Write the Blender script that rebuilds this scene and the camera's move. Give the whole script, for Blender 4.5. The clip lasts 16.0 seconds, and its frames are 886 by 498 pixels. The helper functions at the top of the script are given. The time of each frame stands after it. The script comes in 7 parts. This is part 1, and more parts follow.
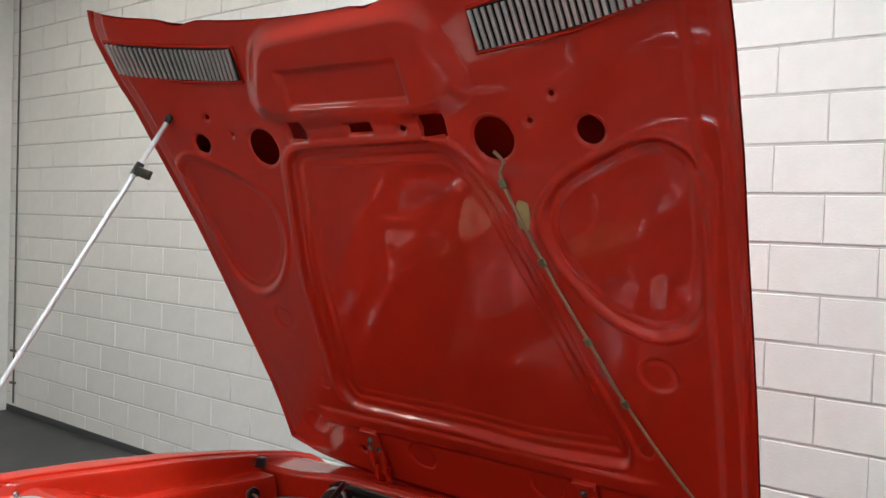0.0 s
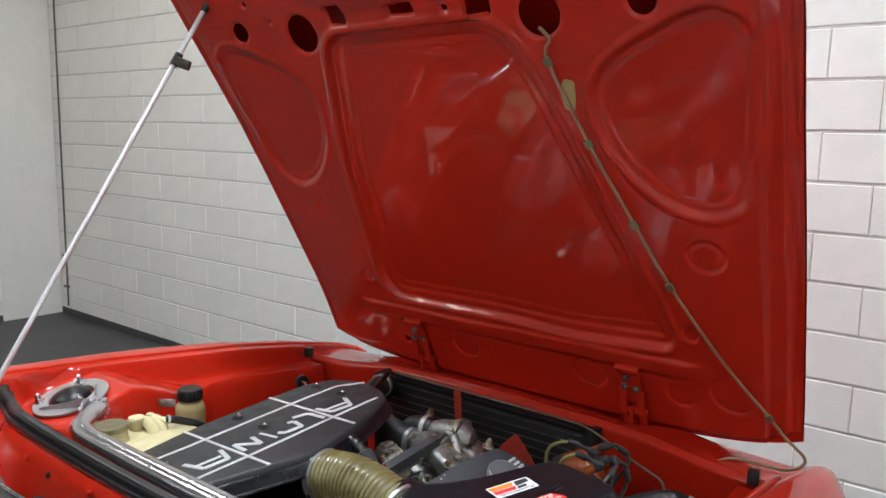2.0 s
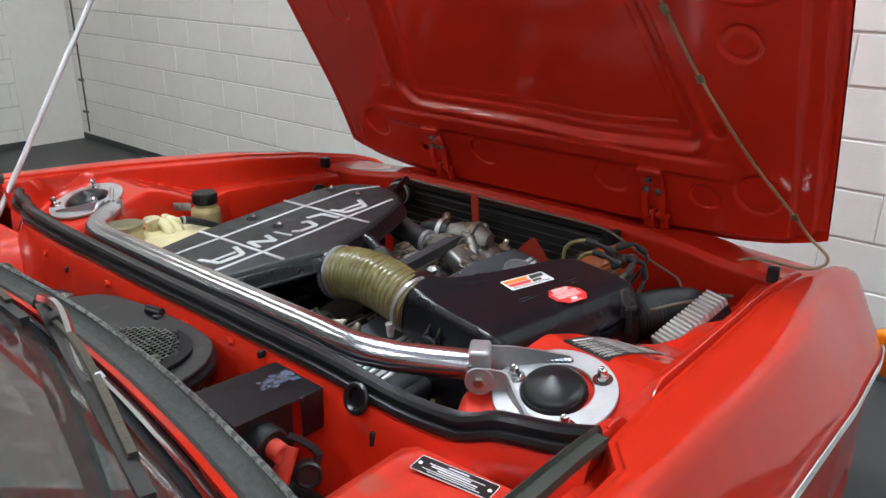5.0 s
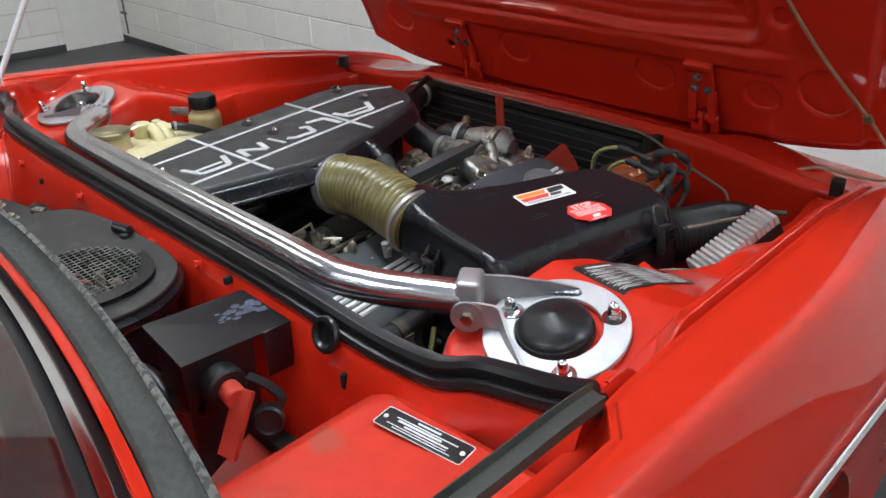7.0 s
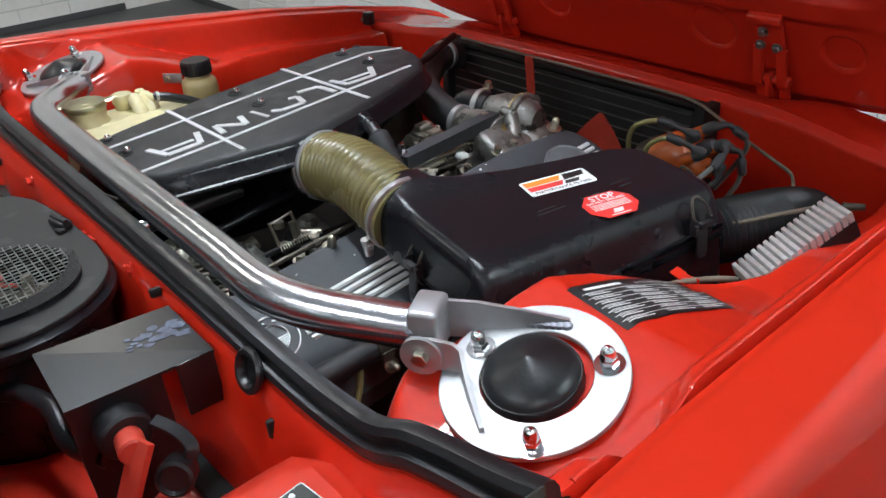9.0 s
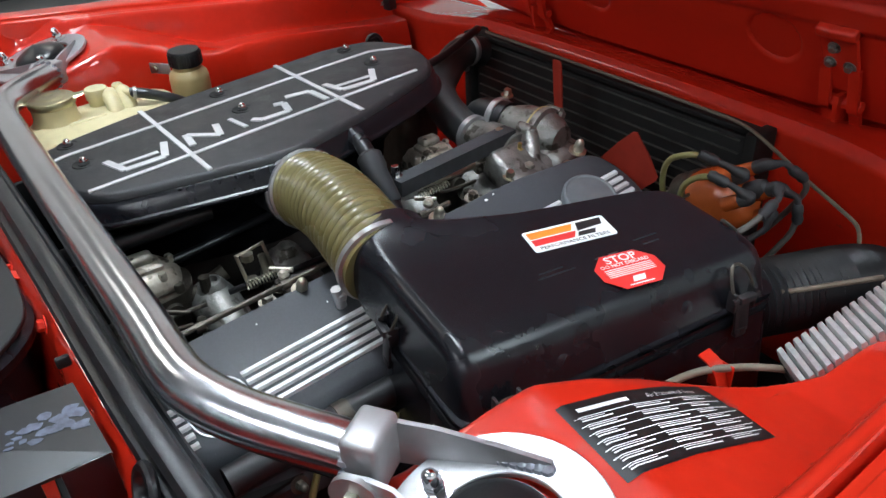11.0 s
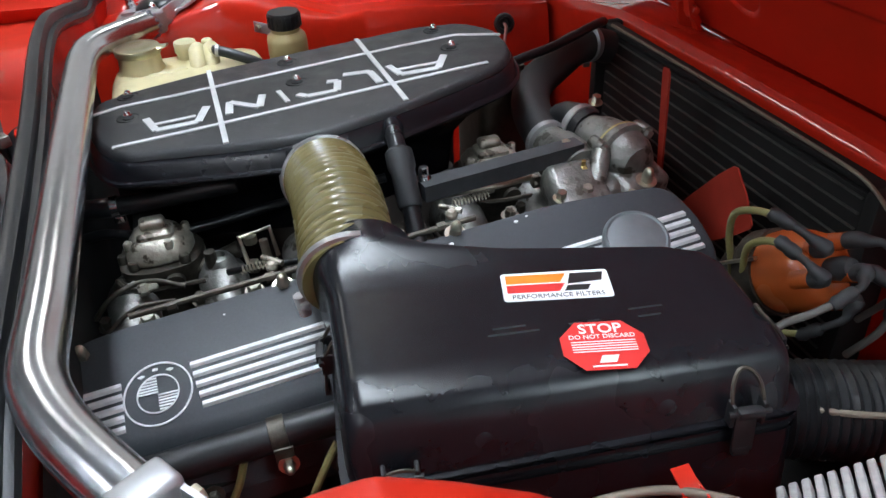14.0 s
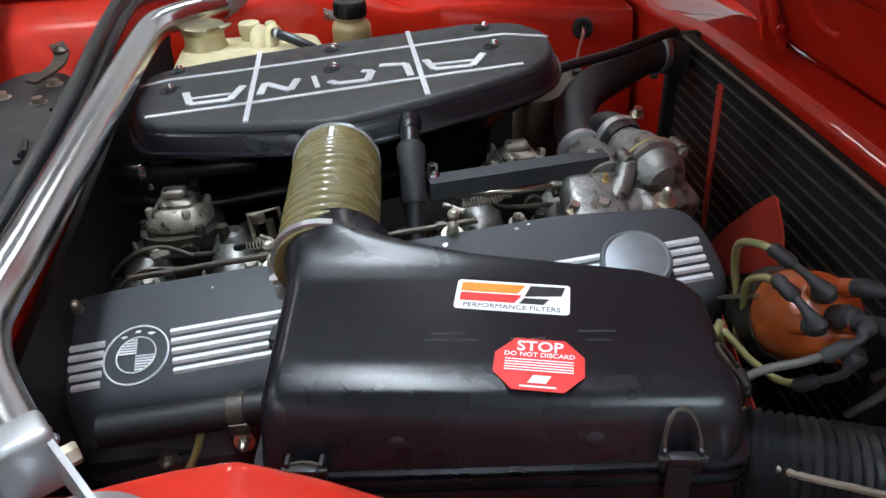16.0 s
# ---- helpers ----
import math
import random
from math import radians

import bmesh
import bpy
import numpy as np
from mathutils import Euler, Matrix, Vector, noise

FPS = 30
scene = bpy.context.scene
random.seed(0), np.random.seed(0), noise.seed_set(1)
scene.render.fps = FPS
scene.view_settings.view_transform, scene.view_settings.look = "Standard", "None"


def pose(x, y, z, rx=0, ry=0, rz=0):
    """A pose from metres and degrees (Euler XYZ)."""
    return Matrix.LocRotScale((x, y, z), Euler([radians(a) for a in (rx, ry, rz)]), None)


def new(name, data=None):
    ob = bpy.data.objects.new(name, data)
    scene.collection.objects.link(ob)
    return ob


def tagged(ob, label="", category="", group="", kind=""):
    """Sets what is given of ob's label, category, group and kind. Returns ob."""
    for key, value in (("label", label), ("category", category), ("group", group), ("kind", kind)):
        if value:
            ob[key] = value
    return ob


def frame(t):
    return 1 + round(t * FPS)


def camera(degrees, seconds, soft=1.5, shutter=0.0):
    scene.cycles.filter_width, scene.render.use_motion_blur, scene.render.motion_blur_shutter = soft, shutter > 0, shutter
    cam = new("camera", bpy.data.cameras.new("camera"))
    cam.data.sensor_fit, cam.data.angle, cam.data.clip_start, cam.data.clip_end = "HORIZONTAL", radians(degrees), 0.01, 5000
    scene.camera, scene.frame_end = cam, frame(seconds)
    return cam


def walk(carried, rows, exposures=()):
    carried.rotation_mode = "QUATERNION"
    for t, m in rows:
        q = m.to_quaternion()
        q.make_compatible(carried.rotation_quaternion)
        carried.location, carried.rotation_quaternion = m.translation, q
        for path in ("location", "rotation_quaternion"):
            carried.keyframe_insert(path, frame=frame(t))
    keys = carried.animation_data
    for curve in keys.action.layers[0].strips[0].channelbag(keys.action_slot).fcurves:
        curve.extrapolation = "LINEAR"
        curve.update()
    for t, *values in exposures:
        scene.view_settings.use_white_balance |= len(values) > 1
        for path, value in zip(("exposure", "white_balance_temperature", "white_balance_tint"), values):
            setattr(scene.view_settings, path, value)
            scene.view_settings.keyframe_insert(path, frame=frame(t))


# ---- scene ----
cam = camera(59.4, 16.0)
METRES, EYE, TILT, LEAN, TURN = 1.15, 1.371, -1.7, -2.0, 36.0
OFFX, OFFY = 1.066, -0.78
ROWS = [
    (0.0, 0.0, 0.0, 0.0, 0.0, 0.0, -0.0),
    (0.5, -0.0025, 0.0028, -0.0111, 0.49, -1.3, 0.14),
    (1.0, -0.0045, 0.0046, -0.0233, 1.22, -2.86, 0.37),
    (1.5, -0.0086, 0.0045, -0.0316, 1.95, -4.6, 0.58),
    (2.0, -0.0107, 0.0055, -0.0442, 2.72, -6.6, 0.69),
    (2.5, -0.0094, 0.0082, -0.0559, 3.28, -8.61, 0.81),
    (3.0, -0.007, 0.0118, -0.0663, 3.65, -10.9, 0.95),
    (3.5, -0.0041, 0.0147, -0.0775, 3.83, -12.95, 1.06),
    (4.0, -0.0017, 0.0173, -0.0912, 3.91, -15.07, 1.1),
    (4.5, -0.0009, 0.0227, -0.104, 3.96, -16.96, 1.05),
    (7.0, 0.0633, 0.179, -0.1564, 8.53, -25.64, 2.85),
    (7.5, 0.085, 0.2239, -0.1648, 10.16, -26.79, 3.66),
    (8.0, 0.1057, 0.2714, -0.1754, 11.8, -27.69, 4.38),
    (8.5, 0.1189, 0.3155, -0.1854, 12.95, -28.19, 4.81),
    (9.0, 0.1291, 0.3643, -0.1911, 13.88, -28.63, 4.96),
    (9.5, 0.1351, 0.4098, -0.1915, 14.62, -29.04, 4.9),
    (12.0, 0.1644, 0.6052, -0.1933, 22.34, -31.58, 3.08),
    (12.5, 0.1929, 0.6364, -0.1966, 25.56, -31.72, 2.96),
    (13.0, 0.221, 0.6649, -0.1998, 29.26, -31.78, 2.92),
    (13.5, 0.2427, 0.6879, -0.2041, 32.58, -31.72, 2.93),
    (14.0, 0.2619, 0.7096, -0.2084, 35.81, -31.66, 2.88),
    (14.5, 0.2807, 0.7303, -0.2102, 38.65, -31.67, 2.88),
    (15.0, 0.3002, 0.7523, -0.212, 41.49, -31.62, 2.69),
    (15.5, 0.3191, 0.7724, -0.2174, 43.97, -31.34, 2.32),
    (16.0, 0.3442, 0.798, -0.2223, 46.85, -31.12, 2.02),
]
walk(cam, [(t, pose(OFFX, OFFY, EYE, TILT, LEAN, TURN) @ pose(METRES * x, METRES * y, METRES * z, 90 + pitch, roll, yaw)) for t, x, y, z, yaw, pitch, roll in ROWS],
     exposures=[(0.0, 0.0, 6750.0, 10.0), (3.0, 0.0, 6500.0, 10.0), (7.0, 0.0, 6500.0, 10.0), (9.5, 0.0, 6380.0, 9.0), (12.0, 0.0, 6270.0, 10.0), (16.0, 0.0, 6200.0, 10.0)])

# ---- light ----
world = bpy.data.worlds.new("world")
scene.world = world
world.use_nodes = True
world.node_tree.nodes["Background"].inputs[0].default_value = (0.9, 0.95, 1.0, 1)
world.node_tree.nodes["Background"].inputs[1].default_value = 0.02


# ---- materials ----
def mat(name, base, rough=0.5, metal=0.0, vary=0.12, scale=40.0, bump=0.0, bscale=200.0, coat=0.0, spots=None, spec=0.5, rvary=0.1, each=0.0, trans=0.0, bdist=0.002, crough=0.015):
    """A surface with variation at two scales; spots: (colour, scale, threshold) of dirt or chips."""
    m = bpy.data.materials.new(name)
    m.use_nodes = True
    nt = m.node_tree
    b = nt.nodes["Principled BSDF"]
    tc = nt.nodes.new("ShaderNodeTexCoord")

    def noise_node(s, detail=4.0):
        n = nt.nodes.new("ShaderNodeTexNoise")
        n.inputs["Scale"].default_value = s
        n.inputs["Detail"].default_value = detail
        nt.links.new(tc.outputs["Object"], n.inputs["Vector"])
        return n

    def ramp(src, lo, hi, a, c):
        r = nt.nodes.new("ShaderNodeMapRange")
        r.inputs["From Min"].default_value, r.inputs["From Max"].default_value = lo, hi
        r.inputs["To Min"].default_value, r.inputs["To Max"].default_value = a, c
        nt.links.new(src, r.inputs["Value"])
        return r.outputs["Result"]

    big, small = noise_node(scale * 0.12), noise_node(scale)
    add = nt.nodes.new("ShaderNodeMath")
    add.operation = "ADD"
    nt.links.new(big.outputs["Fac"], add.inputs[0])
    nt.links.new(small.outputs["Fac"], add.inputs[1])
    val = ramp(add.outputs[0], 0.6, 1.4, 1 - vary, 1 + vary)
    if each:
        info = nt.nodes.new("ShaderNodeObjectInfo")
        mul = nt.nodes.new("ShaderNodeMath")
        mul.operation = "MULTIPLY"
        nt.links.new(val, mul.inputs[0])
        nt.links.new(ramp(info.outputs["Random"], 0, 1, 1 - each, 1 + each), mul.inputs[1])
        val = mul.outputs[0]
    vm = nt.nodes.new("ShaderNodeVectorMath")
    vm.operation = "SCALE"
    vm.inputs[0].default_value = base
    nt.links.new(val, vm.inputs["Scale"])
    colour = vm.outputs[0]
    if spots:
        col, s, th = spots
        n = noise_node(s, 6.0)
        mix = nt.nodes.new("ShaderNodeMix")
        mix.data_type = "RGBA"
        nt.links.new(ramp(n.outputs["Fac"], th, th + 0.06, 0, 1), mix.inputs["Factor"])
        nt.links.new(colour, mix.inputs[6])
        mix.inputs[7].default_value = (*col, 1)
        colour = mix.outputs[2]
    nt.links.new(colour, b.inputs["Base Color"])
    nt.links.new(ramp(big.outputs["Fac"], 0.3, 0.7, max(0.02, rough - rvary * rough), rough + rvary), b.inputs["Roughness"])
    b.inputs["Metallic"].default_value = metal
    b.inputs["Specular IOR Level"].default_value = spec
    b.inputs["Coat Weight"].default_value = coat
    b.inputs["Coat Roughness"].default_value = crough
    b.inputs["Transmission Weight"].default_value = trans
    if bump:
        bn = noise_node(bscale, 3.0)
        bp = nt.nodes.new("ShaderNodeBump")
        bp.inputs["Strength"].default_value = bump
        bp.inputs["Distance"].default_value = bdist
        nt.links.new(bn.outputs["Fac"], bp.inputs["Height"])
        nt.links.new(bp.outputs["Normal"], b.inputs["Normal"])
        nt.links.new(bp.outputs["Normal"], b.inputs["Coat Normal"])
    return m


def glow(name, colour, strength):
    m = bpy.data.materials.new(name)
    m.use_nodes = True
    b = m.node_tree.nodes["Principled BSDF"]
    b.inputs["Base Color"].default_value = (0.9, 0.9, 0.9, 1)
    b.inputs["Emission Color"].default_value = (*colour, 1)
    b.inputs["Emission Strength"].default_value = strength
    return m


RED = mat("red_paint", (0.56, 0.021, 0.006), 0.5, coat=0.7, vary=0.05, scale=25, bump=0.02, bscale=14, spec=0.1)
RED_UNDER = mat("red_bonnet_underside", (0.56, 0.022, 0.007), 0.42, coat=1.0, vary=0.06, scale=25, bump=0.03, bscale=9, spec=0.35)
RED_BAY = mat("red_bay_paint", (0.56, 0.020, 0.006), 0.45, coat=1.0, vary=0.08, scale=60, bump=0.4, bdist=0.0035, bscale=18, crough=0.05, spots=((0.30, 0.03, 0.015), 35, 0.72), spec=0.2)
RED_DUSTY = mat("dusty_red_paint", (0.54, 0.028, 0.012), 0.5, coat=0.5, vary=0.12, scale=40, bump=0.3, bdist=0.003, bscale=22, crough=0.22, spots=((0.42, 0.06, 0.035), 14, 0.62), spec=0.2)
RED_PLASTIC = mat("red_plastic", (0.50, 0.05, 0.03), 0.45, vary=0.15)
BLACK_RUBBER = mat("black_rubber", (0.010, 0.0105, 0.012), 0.30, vary=0.3, bump=0.1, bscale=300)
GREY_RUBBER = mat("weathered_rubber", (0.055, 0.060, 0.056), 0.8, vary=0.4, scale=120, bump=0.4, bscale=500, spots=((0.12, 0.12, 0.11), 90, 0.66))
WING_RUBBER = mat("dark_olive_rubber", (0.034, 0.037, 0.031), 0.6, vary=0.35, scale=90, bump=0.3, bscale=400, spots=((0.09, 0.09, 0.075), 70, 0.68))
CHALKY = mat("chalky_rubber", (0.13, 0.135, 0.125), 0.85, vary=0.5, scale=150, bump=0.5, bscale=500, spots=((0.05, 0.052, 0.05), 120, 0.5))
HOSE = mat("matt_hose_rubber", (0.017, 0.018, 0.0185), 0.55, vary=0.3, scale=60, bump=0.15, bscale=300)
BAR_GREY = mat("dull_grey_bar", (0.05, 0.055, 0.06), 0.5, metal=0.3, vary=0.25, scale=80)
BLACK_PLASTIC = mat("black_plastic", (0.0095, 0.0098, 0.0125), 0.25, vary=0.25, scale=50, bump=0.05, bscale=120, rvary=0.05, spec=0.34, spots=((0.04, 0.04, 0.042), 420, 0.76))
CARB = mat("stained_carburettor", (0.34, 0.315, 0.26), 0.36, metal=0.55, vary=0.4, scale=100, bump=0.3, bscale=300, spots=((0.06, 0.05, 0.036), 60, 0.57))
BLACK_MATT = mat("black_matt", (0.009, 0.009, 0.0105), 0.46, vary=0.3, bump=0.08, bscale=400)
# Deep black for dirty parts and for shapes that stand in for shade.
BLACK_DEEP = mat("dirty_and_shade_black", (0.006, 0.006, 0.006), 0.75, vary=0.4)
CRACKLE = mat("black_crackle", (0.016, 0.017, 0.019), 0.44, vary=0.2, scale=300, bump=0.25, bscale=900, spots=((0.07, 0.07, 0.072), 90, 0.66))
COVER = mat("valve_cover_grey", (0.044, 0.049, 0.056), 0.5, vary=0.18, scale=400, bump=0.15, bscale=1100, spots=((0.22, 0.22, 0.21), 300, 0.76))
SILVER = mat("bare_silver", (0.80, 0.81, 0.82), 0.42, metal=0.15, vary=0.15, scale=120)
CHROME = mat("polished_steel", (0.80, 0.80, 0.82), 0.09, metal=1.0, vary=0.06, scale=60, rvary=0.08)
BRUSHED = mat("brushed_steel_tube", (0.70, 0.71, 0.75), 0.20, metal=1.0, vary=0.06, scale=30, rvary=0.05)
FIN_ALU = mat("dull_aluminium_fin", (0.64, 0.64, 0.63), 0.34, metal=0.6, vary=0.2, scale=130)
ALU = mat("cast_aluminium", (0.235, 0.232, 0.215), 0.40, metal=0.7, vary=0.55, scale=60, bump=0.45, bscale=240, spots=((0.085, 0.078, 0.064), 48, 0.56))
RING_ALU = mat("satin_alloy_plate", (0.44, 0.445, 0.455), 0.42, metal=0.75, vary=0.12, scale=70, bump=0.05, bscale=260)
SHEET_BLACK = mat("black_painted_sheet", (0.0065, 0.0068, 0.0085), 0.28, vary=0.35, scale=22, bump=0.05, bscale=60, spots=((0.015, 0.016, 0.019), 26, 0.66))
BLACK_SATIN = mat("satin_black_lid", (0.015, 0.0155, 0.0165), 0.48, vary=0.3, scale=25, bump=0.06, bscale=200, spots=((0.034, 0.034, 0.033), 30, 0.6))
SCUFF = mat("pale_blue_scuff", (0.085, 0.10, 0.15), 0.45, vary=0.6, scale=160)
ALU_BRIGHT = mat("brushed_aluminium", (0.33, 0.345, 0.385), 0.30, metal=0.9, vary=0.12, scale=90, bump=0.04, bscale=300)
CLAMP = mat("clamp_steel", (0.42, 0.42, 0.42), 0.28, metal=0.75, vary=0.15, scale=60)
ZINC = mat("zinc_plated", (0.55, 0.52, 0.42), 0.3, metal=1.0, vary=0.3, scale=90)
BRASS = mat("brass", (0.42, 0.32, 0.12), 0.4, metal=1.0, vary=0.3)
GREASY = mat("greasy_metal", (0.075, 0.066, 0.053), 0.45, metal=0.7, vary=0.5, scale=90, bump=0.3, bscale=260)
PLENUM_BLACK = mat("plenum_black", (0.008, 0.0082, 0.0105), 0.20, vary=0.25, scale=50, bump=0.05, bscale=120, rvary=0.07, spec=0.35)
STRIP_ALU = mat("bare_alloy_strip", (0.60, 0.61, 0.62), 0.40, metal=0.3, vary=0.12, scale=120)
OLIVE = mat("olive_plastic", (0.165, 0.138, 0.055), 0.24, vary=0.15, scale=40, coat=0.3)
CREAM = mat("yellowed_plastic", (0.60, 0.535, 0.31), 0.35, vary=0.15, scale=40, coat=0.2, spots=((0.42, 0.27, 0.09), 22, 0.66))
GOLD_CAP = mat("gold_zinc_cap", (0.44, 0.41, 0.26), 0.30, metal=0.9, vary=0.15)
ORANGE = mat("orange_plastic", (0.40, 0.085, 0.018), 0.22, vary=0.2, coat=0.3)
WHITE_STICK = mat("white_sticker", (0.85, 0.85, 0.85), 0.35, vary=0.02)
RED_STICK = mat("red_sticker", (0.72, 0.035, 0.03), 0.35, vary=0.03)
ORANGE_STICK = mat("orange_sticker", (0.85, 0.25, 0.02), 0.35, vary=0.03)
BLACK_STICK = mat("black_sticker", (0.012, 0.012, 0.013), 0.35, vary=0.05)
AMBER = mat("amber_lens", (0.75, 0.25, 0.01), 0.15, vary=0.1, coat=0.5)
LEAD_GREY = mat("grey_wire", (0.11, 0.105, 0.095), 0.5, vary=0.2)
LEAD_YELLOW = mat("dirty_yellow_lead", (0.23, 0.21, 0.08), 0.45, vary=0.3, scale=60)
WIRE_TAN = mat("dusty_tan_wire", (0.17, 0.15, 0.11), 0.5, vary=0.25, scale=60)
BOOT = mat("grey_boot", (0.028, 0.029, 0.031), 0.55, vary=0.3, scale=80)
CLEAR_HOSE = mat("aged_clear_hose", (0.20, 0.165, 0.125), 0.35, vary=0.2)
PAINT_WHITE = mat("painted_block", (0.84, 0.83, 0.80), 0.55, vary=0.04, scale=18, bump=0.35, bscale=130, each=0.025)
# Joints share the blocks' paint; the darker grey draws their shadow lines.
MORTAR = mat("shade_grey_joint", (0.64, 0.63, 0.61), 0.7, vary=0.06, bump=0.3, bscale=200)
FLOOR = mat("dark_grey_floor", (0.055, 0.058, 0.06), 0.45, vary=0.15, scale=12, bump=0.05, bscale=150)
SKIRT = mat("grey_skirting", (0.06, 0.062, 0.064), 0.55, vary=0.15)
CEILING = mat("ceiling_paint", (0.22, 0.22, 0.22), 0.8, vary=0.03)
TYRE = mat("tyre_rubber", (0.022, 0.022, 0.022), 0.7, vary=0.2, bump=0.2, bscale=300)
STRIPE = mat("white_pinstripe", (0.78, 0.78, 0.76), 0.3, vary=0.03)
# Glow of the added lamps; strengths are set by what each one brightens.
LAMP_GLOW = glow("lamp_diffuser", (0.89, 0.98, 1.05), 57.0)
LAMP_SIDE = glow("warm_lamp_diffuser", (1.0, 0.97, 0.89), 13.0)
LAMP_COOL = glow("cool_lamp_diffuser", (0.86, 1.0, 1.06), 31.0)
LAMP_FILL = glow("fill_lamp_diffuser", (0.94, 0.98, 1.03), 30.0)
PRIMER = mat("bare_primer_patch", (0.45, 0.36, 0.15), 0.6, vary=0.15)
GLASS = bpy.data.materials.new("windscreen_glass")
GLASS.use_nodes = True
GLASS.node_tree.nodes["Principled BSDF"].inputs["Base Color"].default_value = (0.75, 0.82, 0.78, 1)
GLASS.node_tree.nodes["Principled BSDF"].inputs["Roughness"].default_value = 0.02
GLASS.node_tree.nodes["Principled BSDF"].inputs["Transmission Weight"].default_value = 1.0


# ---- mesh tools ----
ORIGIN = {}


def thing(name, at, label, category, group="", kind=""):
    ob = new(name)
    ob.location = at
    ob.empty_display_size = 0.05
    ORIGIN[ob.name] = Vector(at)
    return tagged(ob, label, category, group, kind)


def finish(name, bm, material, at, sharp=38):
    bmesh.ops.recalc_face_normals(bm, faces=bm.faces)
    lim = radians(sharp)
    for f in bm.faces:
        f.smooth = True
    for e in bm.edges:
        if len(e.link_faces) == 2 and e.calc_face_angle(0) > lim:
            e.smooth = False
    for v in bm.verts:
        v.co -= at
    me = bpy.data.meshes.new(name)
    bm.to_mesh(me)
    bm.free()
    for m in material if isinstance(material, (list, tuple)) else [material]:
        me.materials.append(m)
    return new(name, me)


def part(name, bm, material, parent, label="", sharp=38):
    at = ORIGIN[parent.name]
    ob = finish(name, bm, material, at, sharp)
    ob.parent = parent
    ORIGIN[ob.name] = at
    return tagged(ob, label)


def single(name, bm, material, at, label, category, group="", kind="", sharp=38):
    at = Vector(at)
    ob = finish(name, bm, material, at, sharp)
    ob.location = at
    ORIGIN[ob.name] = at
    return tagged(ob, label, category, group, kind)


def B():
    return bmesh.new()


def box(bm, c, s, rot=(0, 0, 0), bev=0.002, seg=2):
    g = bmesh.ops.create_cube(bm, size=1.0)
    vs = g["verts"]
    for v in vs:
        v.co = Vector((v.co.x * s[0], v.co.y * s[1], v.co.z * s[2]))
    if bev:
        es = list({e for v in vs for e in v.link_edges})
        r = bmesh.ops.bevel(bm, geom=es, offset=min(bev, 0.45 * min(s)), segments=seg, affect="EDGES", profile=0.5)
        vs = list({v for f in r["faces"] for v in f.verts} | {v for v in vs if v.is_valid})
    bmesh.ops.transform(bm, matrix=pose(*c, *rot), verts=vs)
    return bm


def frame_of(d):
    d = Vector(d).normalized()
    a = Vector((0, 0, 1)) if abs(d.z) < 0.9 else Vector((1, 0, 0))
    u = d.cross(a).normalized()
    return u, d.cross(u).normalized(), d


def skin(bm, loops, caps=True, closed=True):
    rows = [[bm.verts.new(p) for p in lp] for lp in loops]
    n = len(rows[0])
    for a, b in zip(rows, rows[1:]):
        for i in range(n if closed else n - 1):
            j = (i + 1) % n
            bm.faces.new((a[i], a[j], b[j], b[i]))
    if caps and closed:
        bm.faces.new(rows[0][::-1])
        bm.faces.new(rows[-1])
    return bm


def lathe(bm, base, axis, prof, seg=20):
    """prof: (radius, height) pairs from the base up."""
    u, w, d = frame_of(axis)
    base = Vector(base)
    return skin(bm, [[base + d * h + (u * math.cos(t) + w * math.sin(t)) * max(r, 1e-4) for t in [2 * math.pi * i / seg for i in range(seg)]] for r, h in prof])


def rod(bm, a, b, r, seg=14, r2=None, bev=0.0):
    a, b = Vector(a), Vector(b)
    ln = (b - a).length
    r2 = r if r2 is None else r2
    prof = [(r, 0), (r2, ln)] if not bev else [(r - bev, 0), (r, bev), (r2, ln - bev), (r2 - bev, ln)]
    return lathe(bm, a, b - a, prof, seg)


def spline(pts, sub=6):
    pts = [Vector(p) for p in pts]
    if len(pts) < 3 or sub < 2:
        return pts
    out = []
    for i in range(len(pts) - 1):
        p0, p1, p2, p3 = pts[max(i - 1, 0)], pts[i], pts[i + 1], pts[min(i + 2, len(pts) - 1)]
        for k in range(sub):
            t = k / sub
            out.append(0.5 * ((2 * p1) + (p2 - p0) * t + (2 * p0 - 5 * p1 + 4 * p2 - p3) * t * t + (3 * p1 - p0 - 3 * p2 + p3) * t ** 3))
    return out + [pts[-1]]


def tube(bm, pts, r, seg=10, sub=6, shape=None, radii=None):
    """A pipe along a smooth path; shape: its cross-section as (across, up) pairs; radii: a function of 0..1."""
    path = spline(pts, sub)
    n = len(path)
    shape = shape or [(math.cos(2 * math.pi * i / seg), math.sin(2 * math.pi * i / seg)) for i in range(seg)]
    loops, side = [], None
    for i, p in enumerate(path):
        d = (path[min(i + 1, n - 1)] - path[max(i - 1, 0)]).normalized()
        if side is None:
            side = d.cross(Vector((0, 0, 1)) if abs(d.z) < 0.95 else Vector((1, 0, 0))).normalized()
        side = (side - d * side.dot(d)).normalized()
        up = side.cross(d)
        k = r * (radii(i / (n - 1)) if radii else 1)
        loops.append([p + (side * a + up * b) * k for a, b in shape])
    return skin(bm, loops)


